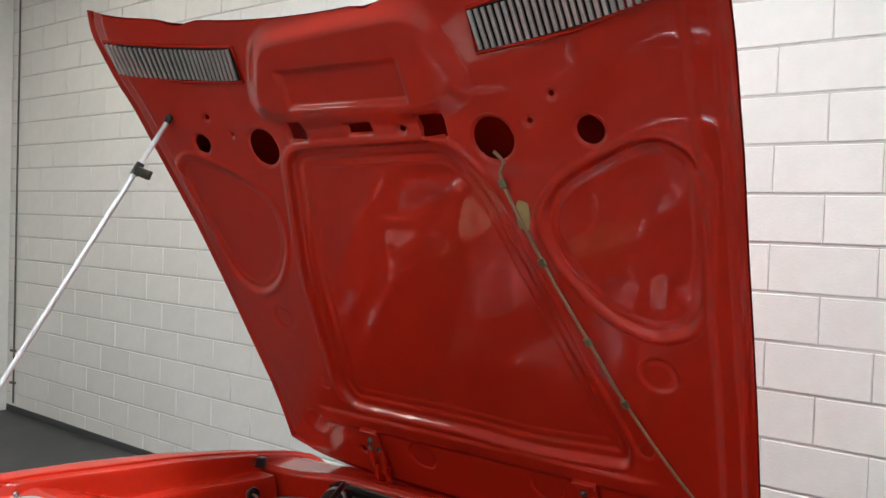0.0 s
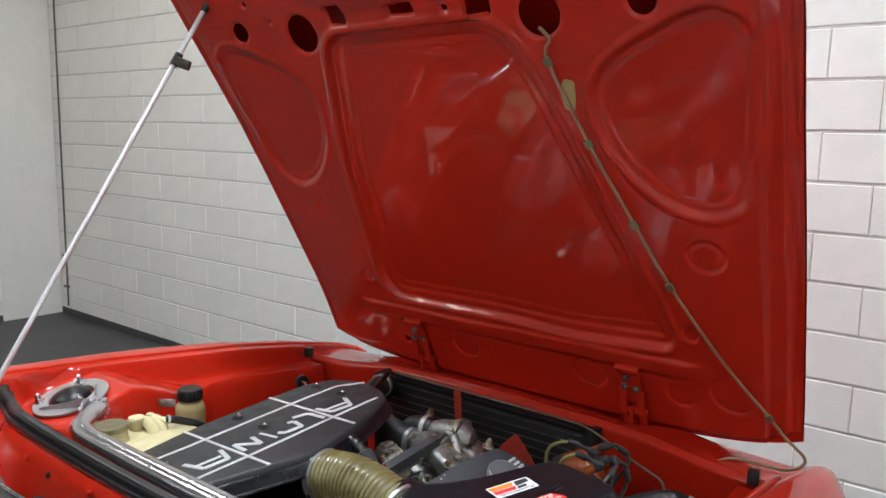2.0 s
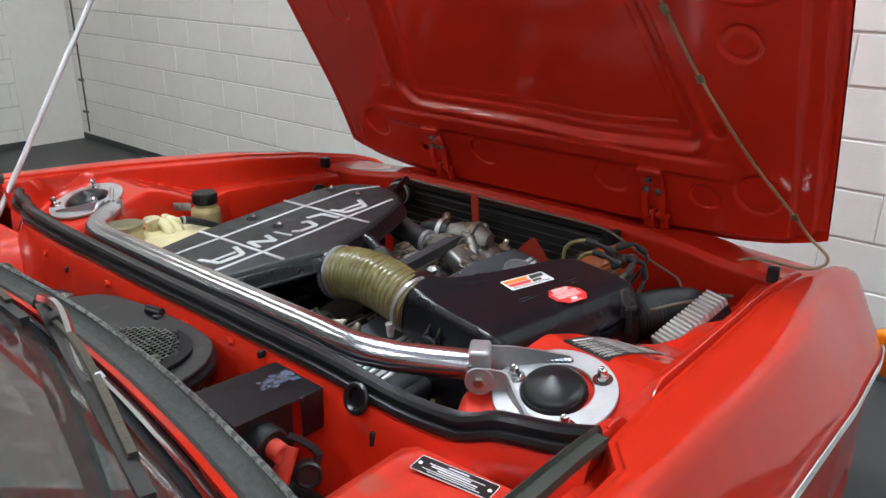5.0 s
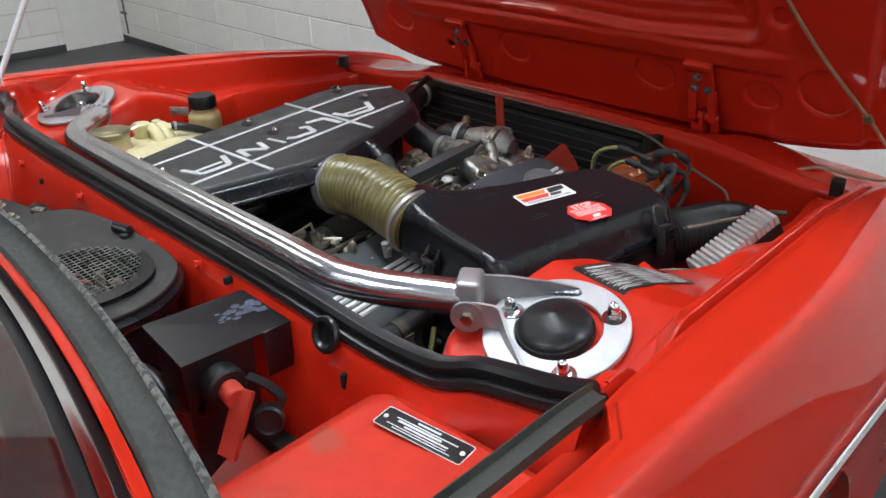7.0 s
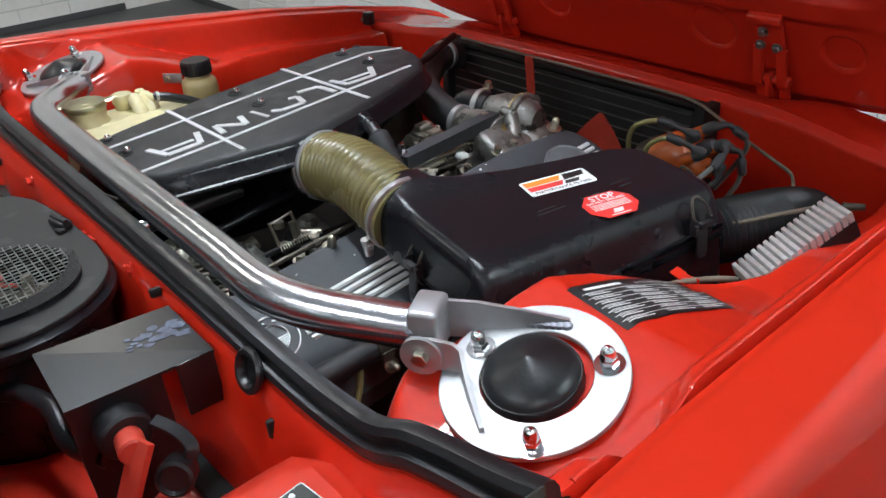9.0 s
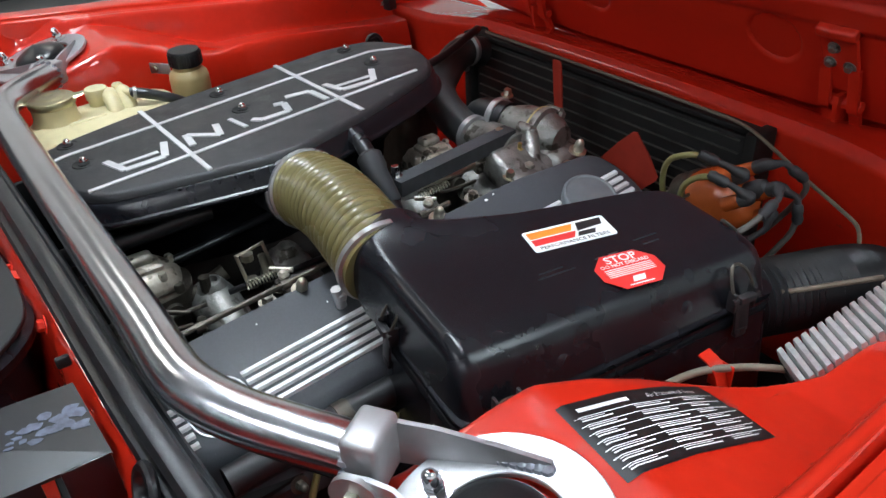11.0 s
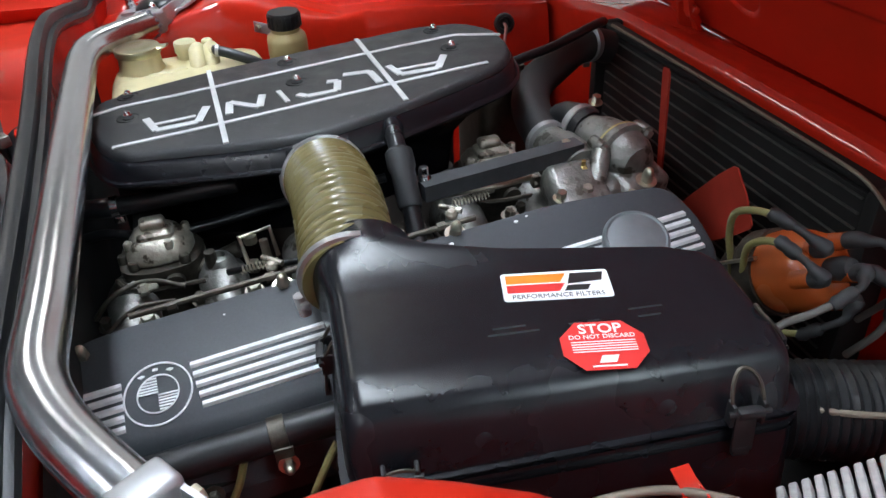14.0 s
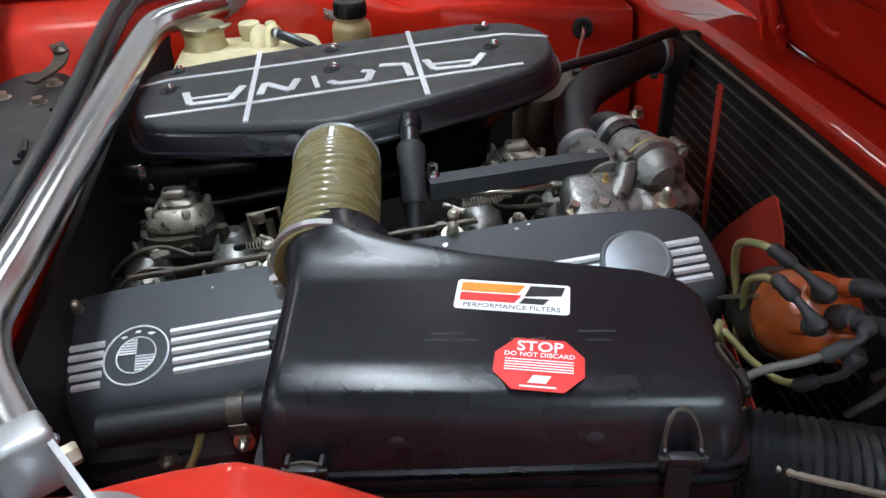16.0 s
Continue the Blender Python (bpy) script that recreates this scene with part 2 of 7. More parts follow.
def rounded(pts, r, n=4):
    """A polygon (x, y) with its corners rounded."""
    out, m = [], len(pts)
    for i in range(m):
        p, a, b = Vector(pts[i]).to_2d(), Vector(pts[i - 1]).to_2d(), Vector(pts[(i + 1) % m]).to_2d()
        da, db = a - p, b - p
        q = min(r, da.length * 0.45, db.length * 0.45)
        s, e = p + da.normalized() * q, p + db.normalized() * q
        for k in range(n + 1):
            t = k / n
            out.append(s * (1 - t) ** 2 + p * 2 * t * (1 - t) + e * t * t)
    return [(v.x, v.y) for v in out]


def inset(pts, d):
    """The polygon moved inwards by d (counter-clockwise)."""
    m, out = len(pts), []
    for i in range(m):
        p, a, b = Vector(pts[i]).to_2d(), Vector(pts[i - 1]).to_2d(), Vector(pts[(i + 1) % m]).to_2d()
        t = (b - a).normalized()
        out.append((p.x - t.y * d, p.y + t.x * d))
    return out


def slab(bm, poly, zf, layers):
    """Stacks the outline in layers (inset, height), heights added to zf(x, y)."""
    return skin(bm, [[(x, y, zf(x, y) + h) for x, y in inset(poly, d)] for d, h in layers])


def plate(bm, poly, m, t, bev=0.0):
    """A flat plate of thickness t from an outline in the local x, y of the pose m."""
    lay = [(0, 0), (0, t)] if not bev else [(bev, 0), (0, bev), (0, t - bev), (bev, t)]
    return skin(bm, [[m @ Vector((x, y, h)) for x, y in inset(poly, d)] for d, h in lay])


def circle(c, r, n=24, ry=None):
    return [(c[0] + r * math.cos(2 * math.pi * i / n), c[1] + (ry or r) * math.sin(2 * math.pi * i / n)) for i in range(n)]


def ring(bm, outer, inner, m, t, bev=0.0008):
    """A flat plate with a hole; both outlines have the same number of points."""
    lay = [(inner, 0), (outer, 0), (outer, t - bev), (inset(outer, bev), t), (inset(inner, -bev), t), (inner, t - bev), (inner, 0)]
    return skin(bm, [[m @ Vector((x, y, h)) for x, y in lp] for lp, h in lay], caps=False)


def grid(bm, f, na, nb):
    vs = [[bm.verts.new(f(i / na, j / nb)) for i in range(na + 1)] for j in range(nb + 1)]
    for j in range(nb):
        for i in range(na):
            bm.faces.new((vs[j][i], vs[j][i + 1], vs[j + 1][i + 1], vs[j + 1][i]))
    return vs


def smooth(a, b, x):
    t = min(1.0, max(0.0, (x - a) / (b - a)))
    return t * t * (3 - 2 * t)


def table(rows, x):
    """A value between rows of (x, value)."""
    return float(np.interp(x, [r[0] for r in rows], [r[1] for r in rows]))


def words(text, size, m, t=0.0004, align="CENTER", bold=0.0):
    cu = bpy.data.curves.new("words", "FONT")
    cu.body, cu.size, cu.extrude, cu.align_x, cu.align_y, cu.offset, cu.resolution_u = text, size, t, align, "CENTER", bold, 3
    ob = new("words", cu)
    me = ob.to_mesh()
    bm = B()
    bm.from_mesh(me)
    ob.to_mesh_clear()
    bpy.data.objects.remove(ob)
    bpy.data.curves.remove(cu)
    bmesh.ops.transform(bm, matrix=m, verts=bm.verts)
    return bm


def acorn_nut(bm, p, axis=(0, 0, 1), s=1.0):
    lathe(bm, p, axis, [(0.0165 * s, 0), (0.0165 * s, 0.0016 * s)], 24)
    lathe(bm, Vector(p) + Vector(axis).normalized() * 0.0016 * s, axis, [(0.0098 * s, 0), (0.0098 * s, 0.009 * s), (0.0085 * s, 0.0105 * s)], 6)
    lathe(bm, Vector(p) + Vector(axis).normalized() * 0.012 * s, axis, [(0.0082 * s, 0), (0.0082 * s, 0.006 * s), (0.0068 * s, 0.0105 * s), (0.004 * s, 0.0138 * s), (0.0, 0.015 * s)], 16)
    return bm


def bolt(bm, p, axis=(0, 0, 1), r=0.007, h=0.005):
    lathe(bm, p, axis, [(r * 1.5, 0), (r * 1.5, 0.0012)], 16)
    lathe(bm, Vector(p) + Vector(axis).normalized() * 0.0012, axis, [(r, 0), (r, h * 0.85), (r * 0.86, h)], 6)
    return bm


def clamp_band(bm, c, axis, r, w=0.009):
    lathe(bm, Vector(c) - Vector(axis).normalized() * w / 2, axis, [(r, 0), (r + 0.0012, 0.0006), (r + 0.0012, w - 0.0006), (r, w)], 32)
    u, v, d = frame_of(axis)
    box(bm, Vector(c) + v * (r + 0.005), (0.012, 0.012, 0.009), (0, 0, 0), 0.0015)
    return bm


# ---- room ----
NORTH, WEST, EAST, SOUTH, TOP = 1.795, -4.48, 4.2, -5.2, 3.1
COURSE, BLOCK = 0.1535, 0.3025


def structure(name, c, s, material, label, category):
    bm = box(B(), c, s, bev=0)
    return single(name, bm, material, c, label, category, kind="structure")


floor = structure("floor", ((WEST + EAST) / 2, (NORTH + SOUTH) / 2, -0.05), (EAST - WEST + 0.6, NORTH - SOUTH + 0.6, 0.1), FLOOR, "dark grey painted garage floor", "floor")
# Ceiling is unseen; its dark grey is set to cut fill light.
ceiling = structure("ceiling", ((WEST + EAST) / 2, (NORTH + SOUTH) / 2, TOP + 0.05), (EAST - WEST + 0.6, NORTH - SOUTH + 0.6, 0.1), CEILING, "plain dark grey garage ceiling, added out of view", "ceiling")
wall_north = structure("wall_north", ((WEST + EAST) / 2, NORTH + 0.102, TOP / 2), (EAST - WEST, 0.2, TOP), MORTAR, "white painted concrete block wall", "wall")
wall_west = structure("wall_west", (WEST - 0.102, (NORTH + SOUTH) / 2, TOP / 2), (0.2, NORTH - SOUTH + 0.4, TOP), MORTAR, "white painted concrete block end wall", "wall")
wall_east = structure("wall_east", (EAST + 0.1, (NORTH + SOUTH) / 2, TOP / 2), (0.2, NORTH - SOUTH + 0.4, TOP), PAINT_WHITE, "plain white painted wall", "wall")
wall_south = structure("wall_south", ((WEST + EAST) / 2, SOUTH - 0.1, TOP / 2), (EAST - WEST, 0.2, TOP), PAINT_WHITE, "plain white painted wall", "wall")
base_n = structure("baseboard_north", ((WEST + EAST) / 2, NORTH - 0.006, 0.021), (EAST - WEST - 0.02, 0.012, 0.042), SKIRT, "dark grey skirting strip along the block wall", "baseboard")
base_w = structure("baseboard_west", (WEST + 0.006, (NORTH - 0.014 + SOUTH) / 2, 0.021), (0.012, NORTH - SOUTH - 0.03, 0.042), SKIRT, "dark grey skirting strip along the end wall", "baseboard")

# ceiling lamps, none in view: added, each tinted to light bonnet, bay or walls
for i, (lx, ly) in enumerate([(-2.6, 0.6), (-0.25, 0.02), (2.6, 0.9), (-2.7, -1.3), (0.2, -2.6), (2.8, -2.2)]):
    lamp = thing("unseen_ceiling_light", (lx, ly, TOP - 0.06), "long white ceiling lamp, added out of view", "ceiling light", "ceiling lights")
    part("housing", box(B(), (lx, ly, TOP - 0.02), (1.5, 0.3, 0.035), bev=0.005), CEILING, lamp)
    part("diffuser", box(B(), (lx, ly, TOP - 0.05), (1.46, 0.26, 0.022), bev=0.006), LAMP_GLOW if abs(lx) < 1 and ly > -1 else (LAMP_SIDE if lx < -1 else (LAMP_COOL if ly > 0 else LAMP_FILL)), lamp, "glowing white diffuser")

# ---- car body ----
CREST = [(-1.1, 0.805), (-0.5, 0.79), (-0.07, 0.775), (0.17, 0.758), (0.5, 0.727), (0.7, 0.697), (0.9, 0.655), (1.0, 0.622), (1.06, 0.58), (1.10, 0.50)]
GUTTER = [(-1.1, 0.797), (-0.17, 0.772), (-0.07, 0.767), (0.17, 0.750), (0.36, 0.732), (0.5, 0.719), (0.7, 0.689), (0.9, 0.647), (1.0, 0.614), (1.1, 0.49)]
SEAM_X = [(-1.1, 0.745), (-0.17, 0.738), (-0.08, 0.734), (0.0, 0.728), (0.2, 0.7175), (0.36, 0.7065), (0.5, 0.697), (0.7, 0.691), (1.1, 0.690)]
CREASE = [(-1.1, 0.814), (0.1, 0.808), (0.3, 0.803), (0.45, 0.785), (0.58, 0.763), (0.75, 0.745), (1.1, 0.725)]
WIDE = [(-1.1, 0.874), (-0.3, 0.874), (0.5, 0.864), (0.8, 0.842), (0.95, 0.82), (1.05, 0.79), (1.10, 0.755)]
car = thing("car", (0, 0, 0), "red classic coupe with its bonnet raised, parked on the garage floor", "car")


def fender(side, y0=-1.1, y1=1.10, n=60):
    bm = B()
    loops = []
    for k in range(n + 1):
        y = y0 + (y1 - y0) * k / n
        z, g, w = table(CREST, y), table(CREST, y) - table(GUTTER, y) - 0.003, table(WIDE, y)
        arch = max(0.0, 1 - ((y - 0.02) / 0.36) ** 2)
        low = 0.24 + 0.36 * math.sqrt(arch)
        q = 0.040 * smooth(-0.105, -0.135, y)
        c = table(CREASE, y)
        side_x = lambda k_: c + (w - c) * k_
        e = table(SEAM_X, y) + 0.75 * q
        prof = [(e - 0.0005, z - 0.030), (e + 0.0012, z - 0.016), (e + 0.0022, z - 0.0095), (e + 0.0034, z - 0.0080), (e + 0.0100, z - 0.0072), (e + 0.0118, z - 0.0055), (e + 0.0128, z - 0.0022), (e + 0.0155, z - 0.0006), (e + 0.022, z),
                (c - 0.012, z - 0.0030), (c - 0.005, z - 0.0044), (c + 0.001, z - 0.0080), (side_x(0.12), z - 0.0190), (side_x(0.25), z - 0.037), (side_x(0.5), z - 0.077), (side_x(0.75), z - 0.118), (w, z - 0.160), (w - 0.003, z - 0.172),
                (w - 0.008, z - 0.2), (w - 0.015, min(z - 0.25, low + 0.12)), (w - 0.015, low + 0.03), (w - 0.012, low), (w - 0.035, low), (w - 0.05, low + 0.05), (w - 0.055, z - 0.19), (0.72, z - 0.06)]
        loops.append([(side * x, y, zz) for x, zz in prof])
    return skin(bm, loops)


for side in (1, -1):
    fd = part("fender", fender(side), RED, car, "glossy red front wing")
    bm = B()
    sh = [(side * -0.001, -0.009), (side * 0.0012, -0.009), (side * 0.0016, 0.0), (side * 0.0012, 0.009), (side * -0.001, 0.009)]
    loops = []
    for k in range(41):
        y = -1.05 + 2.13 * k / 40
        z, w = table(CREST, y), table(WIDE, y)
        loops.append([(side * w + a, y, z - 0.158 + b) for a, b in sh])
    part("pinstripe", skin(bm, loops), STRIPE, fd, "white stripe along the wing")
    lens = part("turn_indicator", box(B(), (side * 0.815, 1.075, 0.42), (0.075, 0.05, 0.10), (0, 0, side * -25), 0.012, 3), AMBER, car, "amber turn indicator lens")

# apron and strut tower as one pressed sheet on each side
TX, TY = 0.608, 0.0


def apron_z(x, y):
    z_gut = table(GUTTER, y)
    shelf = 0.668 - 0.03 * smooth(0.35, 0.75, y)
    z = shelf + (z_gut - shelf) * smooth(0.662, 0.690, x)
    edge = table([(-0.2, 0.53), (0.2, 0.53), (0.3, 0.575), (0.36, 0.60), (0.6, 0.605), (0.7, 0.59)], y)
    z -= 0.36 * smooth(edge + 0.02, edge - 0.05, x)
    yy = y - TY
    r2 = math.hypot(x - TX, yy * (1.0 if yy < 0 else 0.42))
    top = table([(-0.17, 0.676), (-0.08, 0.702), (0.0, 0.7215), (0.07, 0.738), (0.10, 0.744), (0.15, 0.731), (0.2, 0.712), (0.25, 0.692), (0.36, 0.655)], yy)
    wide = smooth(0.0, -0.06, yy)
    t = smooth(0.16 + 0.025 * wide, 0.085 + 0.027 * wide, r2) if x < TX else smooth(0.20, 0.112, r2)
    z = z + max(0.0, top - z) * t
    r = math.hypot(x - TX, yy)
    seat = 0.7225 + 0.25 * y
    if z > seat:
        z = seat + (z - seat) * smooth(0.084, 0.108, r)
    z += 0.0018 * smooth(0.694, 0.698, x) * smooth(0.7015, 0.6995, x)
    return z - 0.014 * smooth(0.7005, 0.7040, x)


for side in (1, -1):
    bm = B()
    def apron(a, b):
        x = 0.706 - (0.030 * a / 0.2 if a < 0.2 else 0.030 + 0.246 * (a - 0.2) / 0.8)
        y = -0.128 + 0.868 * b
        return (side * (x + (table(SEAM_X, y) - 0.7045) * smooth(0.64, 0.70, x)), y, apron_z(x, y))

    grid(bm, apron, 90, 170)
    part("inner_wing", bm, RED_BAY, car, "red painted inner wing and strut tower")

bead = [(table(SEAM_X, -0.09 + 0.8 * k / 40) - 0.0062, -0.09 + 0.8 * k / 40, apron_z(0.6965, -0.09 + 0.8 * k / 40) + 0.0002) for k in range(41)]
part("seam_sealer", tube(B(), bead, 0.0026, 8, 2, radii=lambda t: 1 + 0.22 * math.sin(37 * t) * math.sin(91 * t)), RED_BAY, car, "uneven bead of painted seam sealer")

# front panel behind the raised bonnet
bm = B()


def front_panel(a, b):
    x = -0.70 + 1.40 * a
    ax = abs(x)
    edge = 0.775 - 0.02 * smooth(0.35, 0.6, ax)
    top = 0.682 - 0.012 * smooth(0.36, 0.56, ax) - 0.02 * (x / 0.7) ** 2
    path = [(0.0, edge, 0.30), (0.25, edge, 0.60), (0.42, edge, top - 0.012), (0.50, edge + 0.012, top), (0.56, edge + 0.03, top - 0.002), (0.75, 0.90, top - 0.028 + 0.018 * smooth(0.3, 0.45, ax)), (0.9, 1.0, top - 0.075 + 0.02 * smooth(0.3, 0.45, ax)), (1.0, 1.05, top - 0.16)]
    return (x, float(np.interp(b, [p[0] for p in path], [p[1] for p in path])), float(np.interp(b, [p[0] for p in path], [p[2] for p in path])))


grid(bm, front_panel, 50, 48)
part("front_panel", bm, RED_BAY, car, "red front panel with the bonnet hinges")

# firewall with seal rail, cowl tray and shelf
SEAL = [(-0.70, -0.10, 0.742), (-0.655, -0.118, 0.742), (-0.60, -0.125, 0.738), (-0.54, -0.140, 0.735), (-0.46, -0.150, 0.733), (-0.33, -0.152, 0.728), (-0.1, -0.142, 0.716), (0.13, -0.134, 0.709), (0.33, -0.131, 0.708), (0.47, -0.131, 0.710), (0.55, -0.129, 0.716), (0.585, -0.129, 0.727), (0.612, -0.124, 0.738), (0.65, -0.117, 0.743), (0.69, -0.113, 0.750), (0.733, -0.112, 0.765)]
SEAL = [(x, y - 0.012 * smooth(0.52, 0.25, x) * smooth(-0.60, -0.48, x), z + 0.022 * smooth(0.52, 0.25, x) * smooth(-0.60, -0.48, x)) for x, y, z in SEAL]
rail = spline(SEAL, 5)
bm = B()
loops = []
RED_WALL = mat("red_firewall_paint", (0.56, 0.020, 0.006), 0.45, coat=1.0, vary=0.08, scale=60, bump=0.5, bdist=0.006, bscale=14, crough=0.03, spots=((0.30, 0.03, 0.015), 35, 0.72), spec=0.2)
for p in rail:
    bulge = 0.012 * math.sin(p.x * 19.0) ** 2
    loops.append([(p.x, p.y + 0.008, p.z - 0.012), (p.x, p.y - 0.010, p.z - 0.010), (p.x, p.y - 0.018, p.z - 0.012), (p.x, p.y - 0.023, p.z - 0.020), (p.x, p.y - 0.026 - bulge * 0.7, p.z - 0.05), (p.x, p.y - 0.032 - bulge, p.z - 0.10), (p.x, p.y - 0.048, 0.57), (p.x, p.y - 0.06, 0.54), (p.x, p.y - 0.055, 0.3), (p.x, p.y + 0.0, 0.3), (p.x, p.y + 0.008, 0.5)])
part("firewall", skin(bm, loops), RED_WALL, car, "red painted firewall")
bm = B()
skin(bm, [[(p.x, p.y + 0.012, p.z - 0.066), (p.x, p.y + 0.020, p.z - 0.070), (p.x, p.y + 0.022, 0.3), (p.x, p.y + 0.011, 0.3)] for p in rail if -0.6 < p.x < 0.6])
part("insulation", bm, BLACK_DEEP, car, "black sheet on the engine side of the firewall")

bm = B()


def tray(a, b):
    x, y = -0.74 + 1.50 * a, -0.50 + 0.345 * b
    hump = smooth(0.42, 0.53, x)
    z = 0.545 + 0.16 * hump + (0.055 * (x - 0.53) if x > 0.53 else 0) - 0.02 * smooth(-0.18, -0.155, y)
    hump_l = smooth(-0.45, -0.56, x)
    z = max(z, 0.545 + 0.15 * hump_l)
    return (x, y, z)


grid(bm, tray, 60, 16)
part("cowl_tray", bm, RED_DUSTY, car, "red cowl tray behind the firewall")

seal_shape = [(-0.9, -0.9), (0.0, -1.0), (1.0, -0.8), (1.25, -0.3), (1.1, 0.1), (0.65, 0.2), (0.6, 0.6), (0.75, 0.9), (0.5, 1.25), (0.0, 1.35), (-0.45, 1.2), (-0.65, 0.8), (-0.6, 0.3), (-1.0, 0.1), (-1.2, -0.3)]
seal = thing("rubber_seal", SEAL[0], "black rubber bonnet seal along the firewall", "seal")
part("clip_channel", tube(B(), SEAL, 0.0145, sub=5, shape=[(-0.9, -0.9), (0.0, -1.0), (1.0, -0.8), (1.25, -0.3), (1.1, 0.1), (0.65, 0.2), (-0.6, 0.28), (-1.0, 0.1), (-1.2, -0.3)]), BLACK_RUBBER, seal)
part("sealing_lip", tube(B(), SEAL, 0.0145, sub=5, shape=[(-0.55, 0.10), (0.60, 0.10), (0.62, 0.6), (0.78, 0.9), (0.5, 1.25), (0.0, 1.35), (-0.45, 1.2), (-0.65, 0.8)]), BLACK_RUBBER, seal)

# ---- bonnet ----
HP, HV = Vector((0, 0.878, 0.705)), Vector((0, -0.468, 0.855)).normalized()
HN = Vector((1, 0, 0)).cross(HV)
HALF = [(-0.08, 0.684), (0.0, 0.688), (0.19, 0.697), (0.39, 0.708), (0.55, 0.715), (0.72, 0.7225), (0.89, 0.733), (1.08, 0.741), (1.25, 0.746), (1.28, 0.744), (1.34, 0.715)]
EDGE_W = [(-0.08, 0.009), (0.0, 0.008), (0.10, -0.002), (0.19, -0.007), (0.39, -0.007), (0.55, -0.006), (0.72, -0.002), (0.89, 0.008), (1.08, 0.022), (1.143, 0.034), (1.25, 0.042)]


def hood_point(u, v, w=0.0):
    return HP + Vector((1, 0, 0)) * u + HV * v + HN * w


def poly_dist(poly, x, y):
    """Distance to a closed outline, minus inside, for arrays."""
    best, inside = np.full(x.shape, 1e9), np.zeros(x.shape, bool)
    for i in range(len(poly)):
        (ax, ay), (bx_, by) = poly[i - 1], poly[i]
        dx, dy = bx_ - ax, by - ay
        t = np.clip(((x - ax) * dx + (y - ay) * dy) / (dx * dx + dy * dy), 0, 1)
        best = np.minimum(best, np.hypot(x - ax - t * dx, y - ay - t * dy))
        if dy:
            inside ^= ((ay > y) != (by > y)) & (x < ax + (y - ay) / dy * dx)
    return np.where(inside, -best, best)


def ease(a, b, x):
    t = np.clip((x - a) / (b - a), 0, 1)
    return t * t * (3 - 2 * t)


def along(rows, x):
    return np.interp(x, [r[0] for r in rows], [r[1] for r in rows])


MID = rounded([(-0.262, 0.940), (0.185, 0.948), (0.262, 0.860), (0.452, 0.240), (0.440, 0.188), (0.200, 0.172), (0.0, 0.186), (-0.355, 0.186), (-0.388, 0.250), (-0.351, 0.62)], 0.06, 6)
SIDE_R = rounded([(0.353, 0.78), (0.40, 0.852), (0.478, 0.895), (0.562, 0.933), (0.612, 0.942), (0.660, 0.912), (0.675, 0.865), (0.664, 0.744), (0.645, 0.60), (0.61, 0.548), (0.55, 0.530), (0.485, 0.553), (0.43, 0.60), (0.375, 0.68)], 0.04, 5)
SIDE_L = [(-x, y) for x, y in SIDE_R]
PLATFORM = rounded([(-0.30, 1.045), (-0.225, 1.19), (0.20, 1.20), (0.27, 1.04), (0.17, 1.005), (-0.2, 1.005)], 0.05, 5)
WELL = [(-0.185, 1.035), (-0.19, 1.12), (0.135, 1.115), (0.14, 1.03)]
ROUND = [(-0.534, 0.965, 0.024, 0.055), (-0.326, 0.947, 0.044, 0.055), (0.296, 0.944, 0.042, 0.055), (0.492, 0.952, 0.0255, 0.055), (-0.435, 0.252, 0.014, 0.05), (0.484, 0.243, 0.0155, 0.05),
         (-0.535, 0.095, 0.040, 0.018), (-0.157, 0.063, 0.038, 0.019), (0.215, 0.066, 0.040, 0.019), (0.440, 0.060, 0.030, 0.017), (0.557, 0.091, 0.046, 0.017), (-0.378, 0.032, 0.009, 0.02),
         (0.092, 0.973, 0.007, 0.02), (-0.42, 0.983, 0.005, 0.02), (0.431, 1.02, 0.0055, 0.02), (0.379, 0.974, 0.006, 0.02), (-0.483, 1.03, 0.006, 0.02)]
RINGS = [(-0.492, 0.463, 0.034), (0.538, 0.447, 0.036)]
SLOTS = [(-0.204, 0.981, 0.052, 0.042), (-0.019, 0.979, 0.064, 0.024), (0.168, 0.976, 0.054, 0.046)]


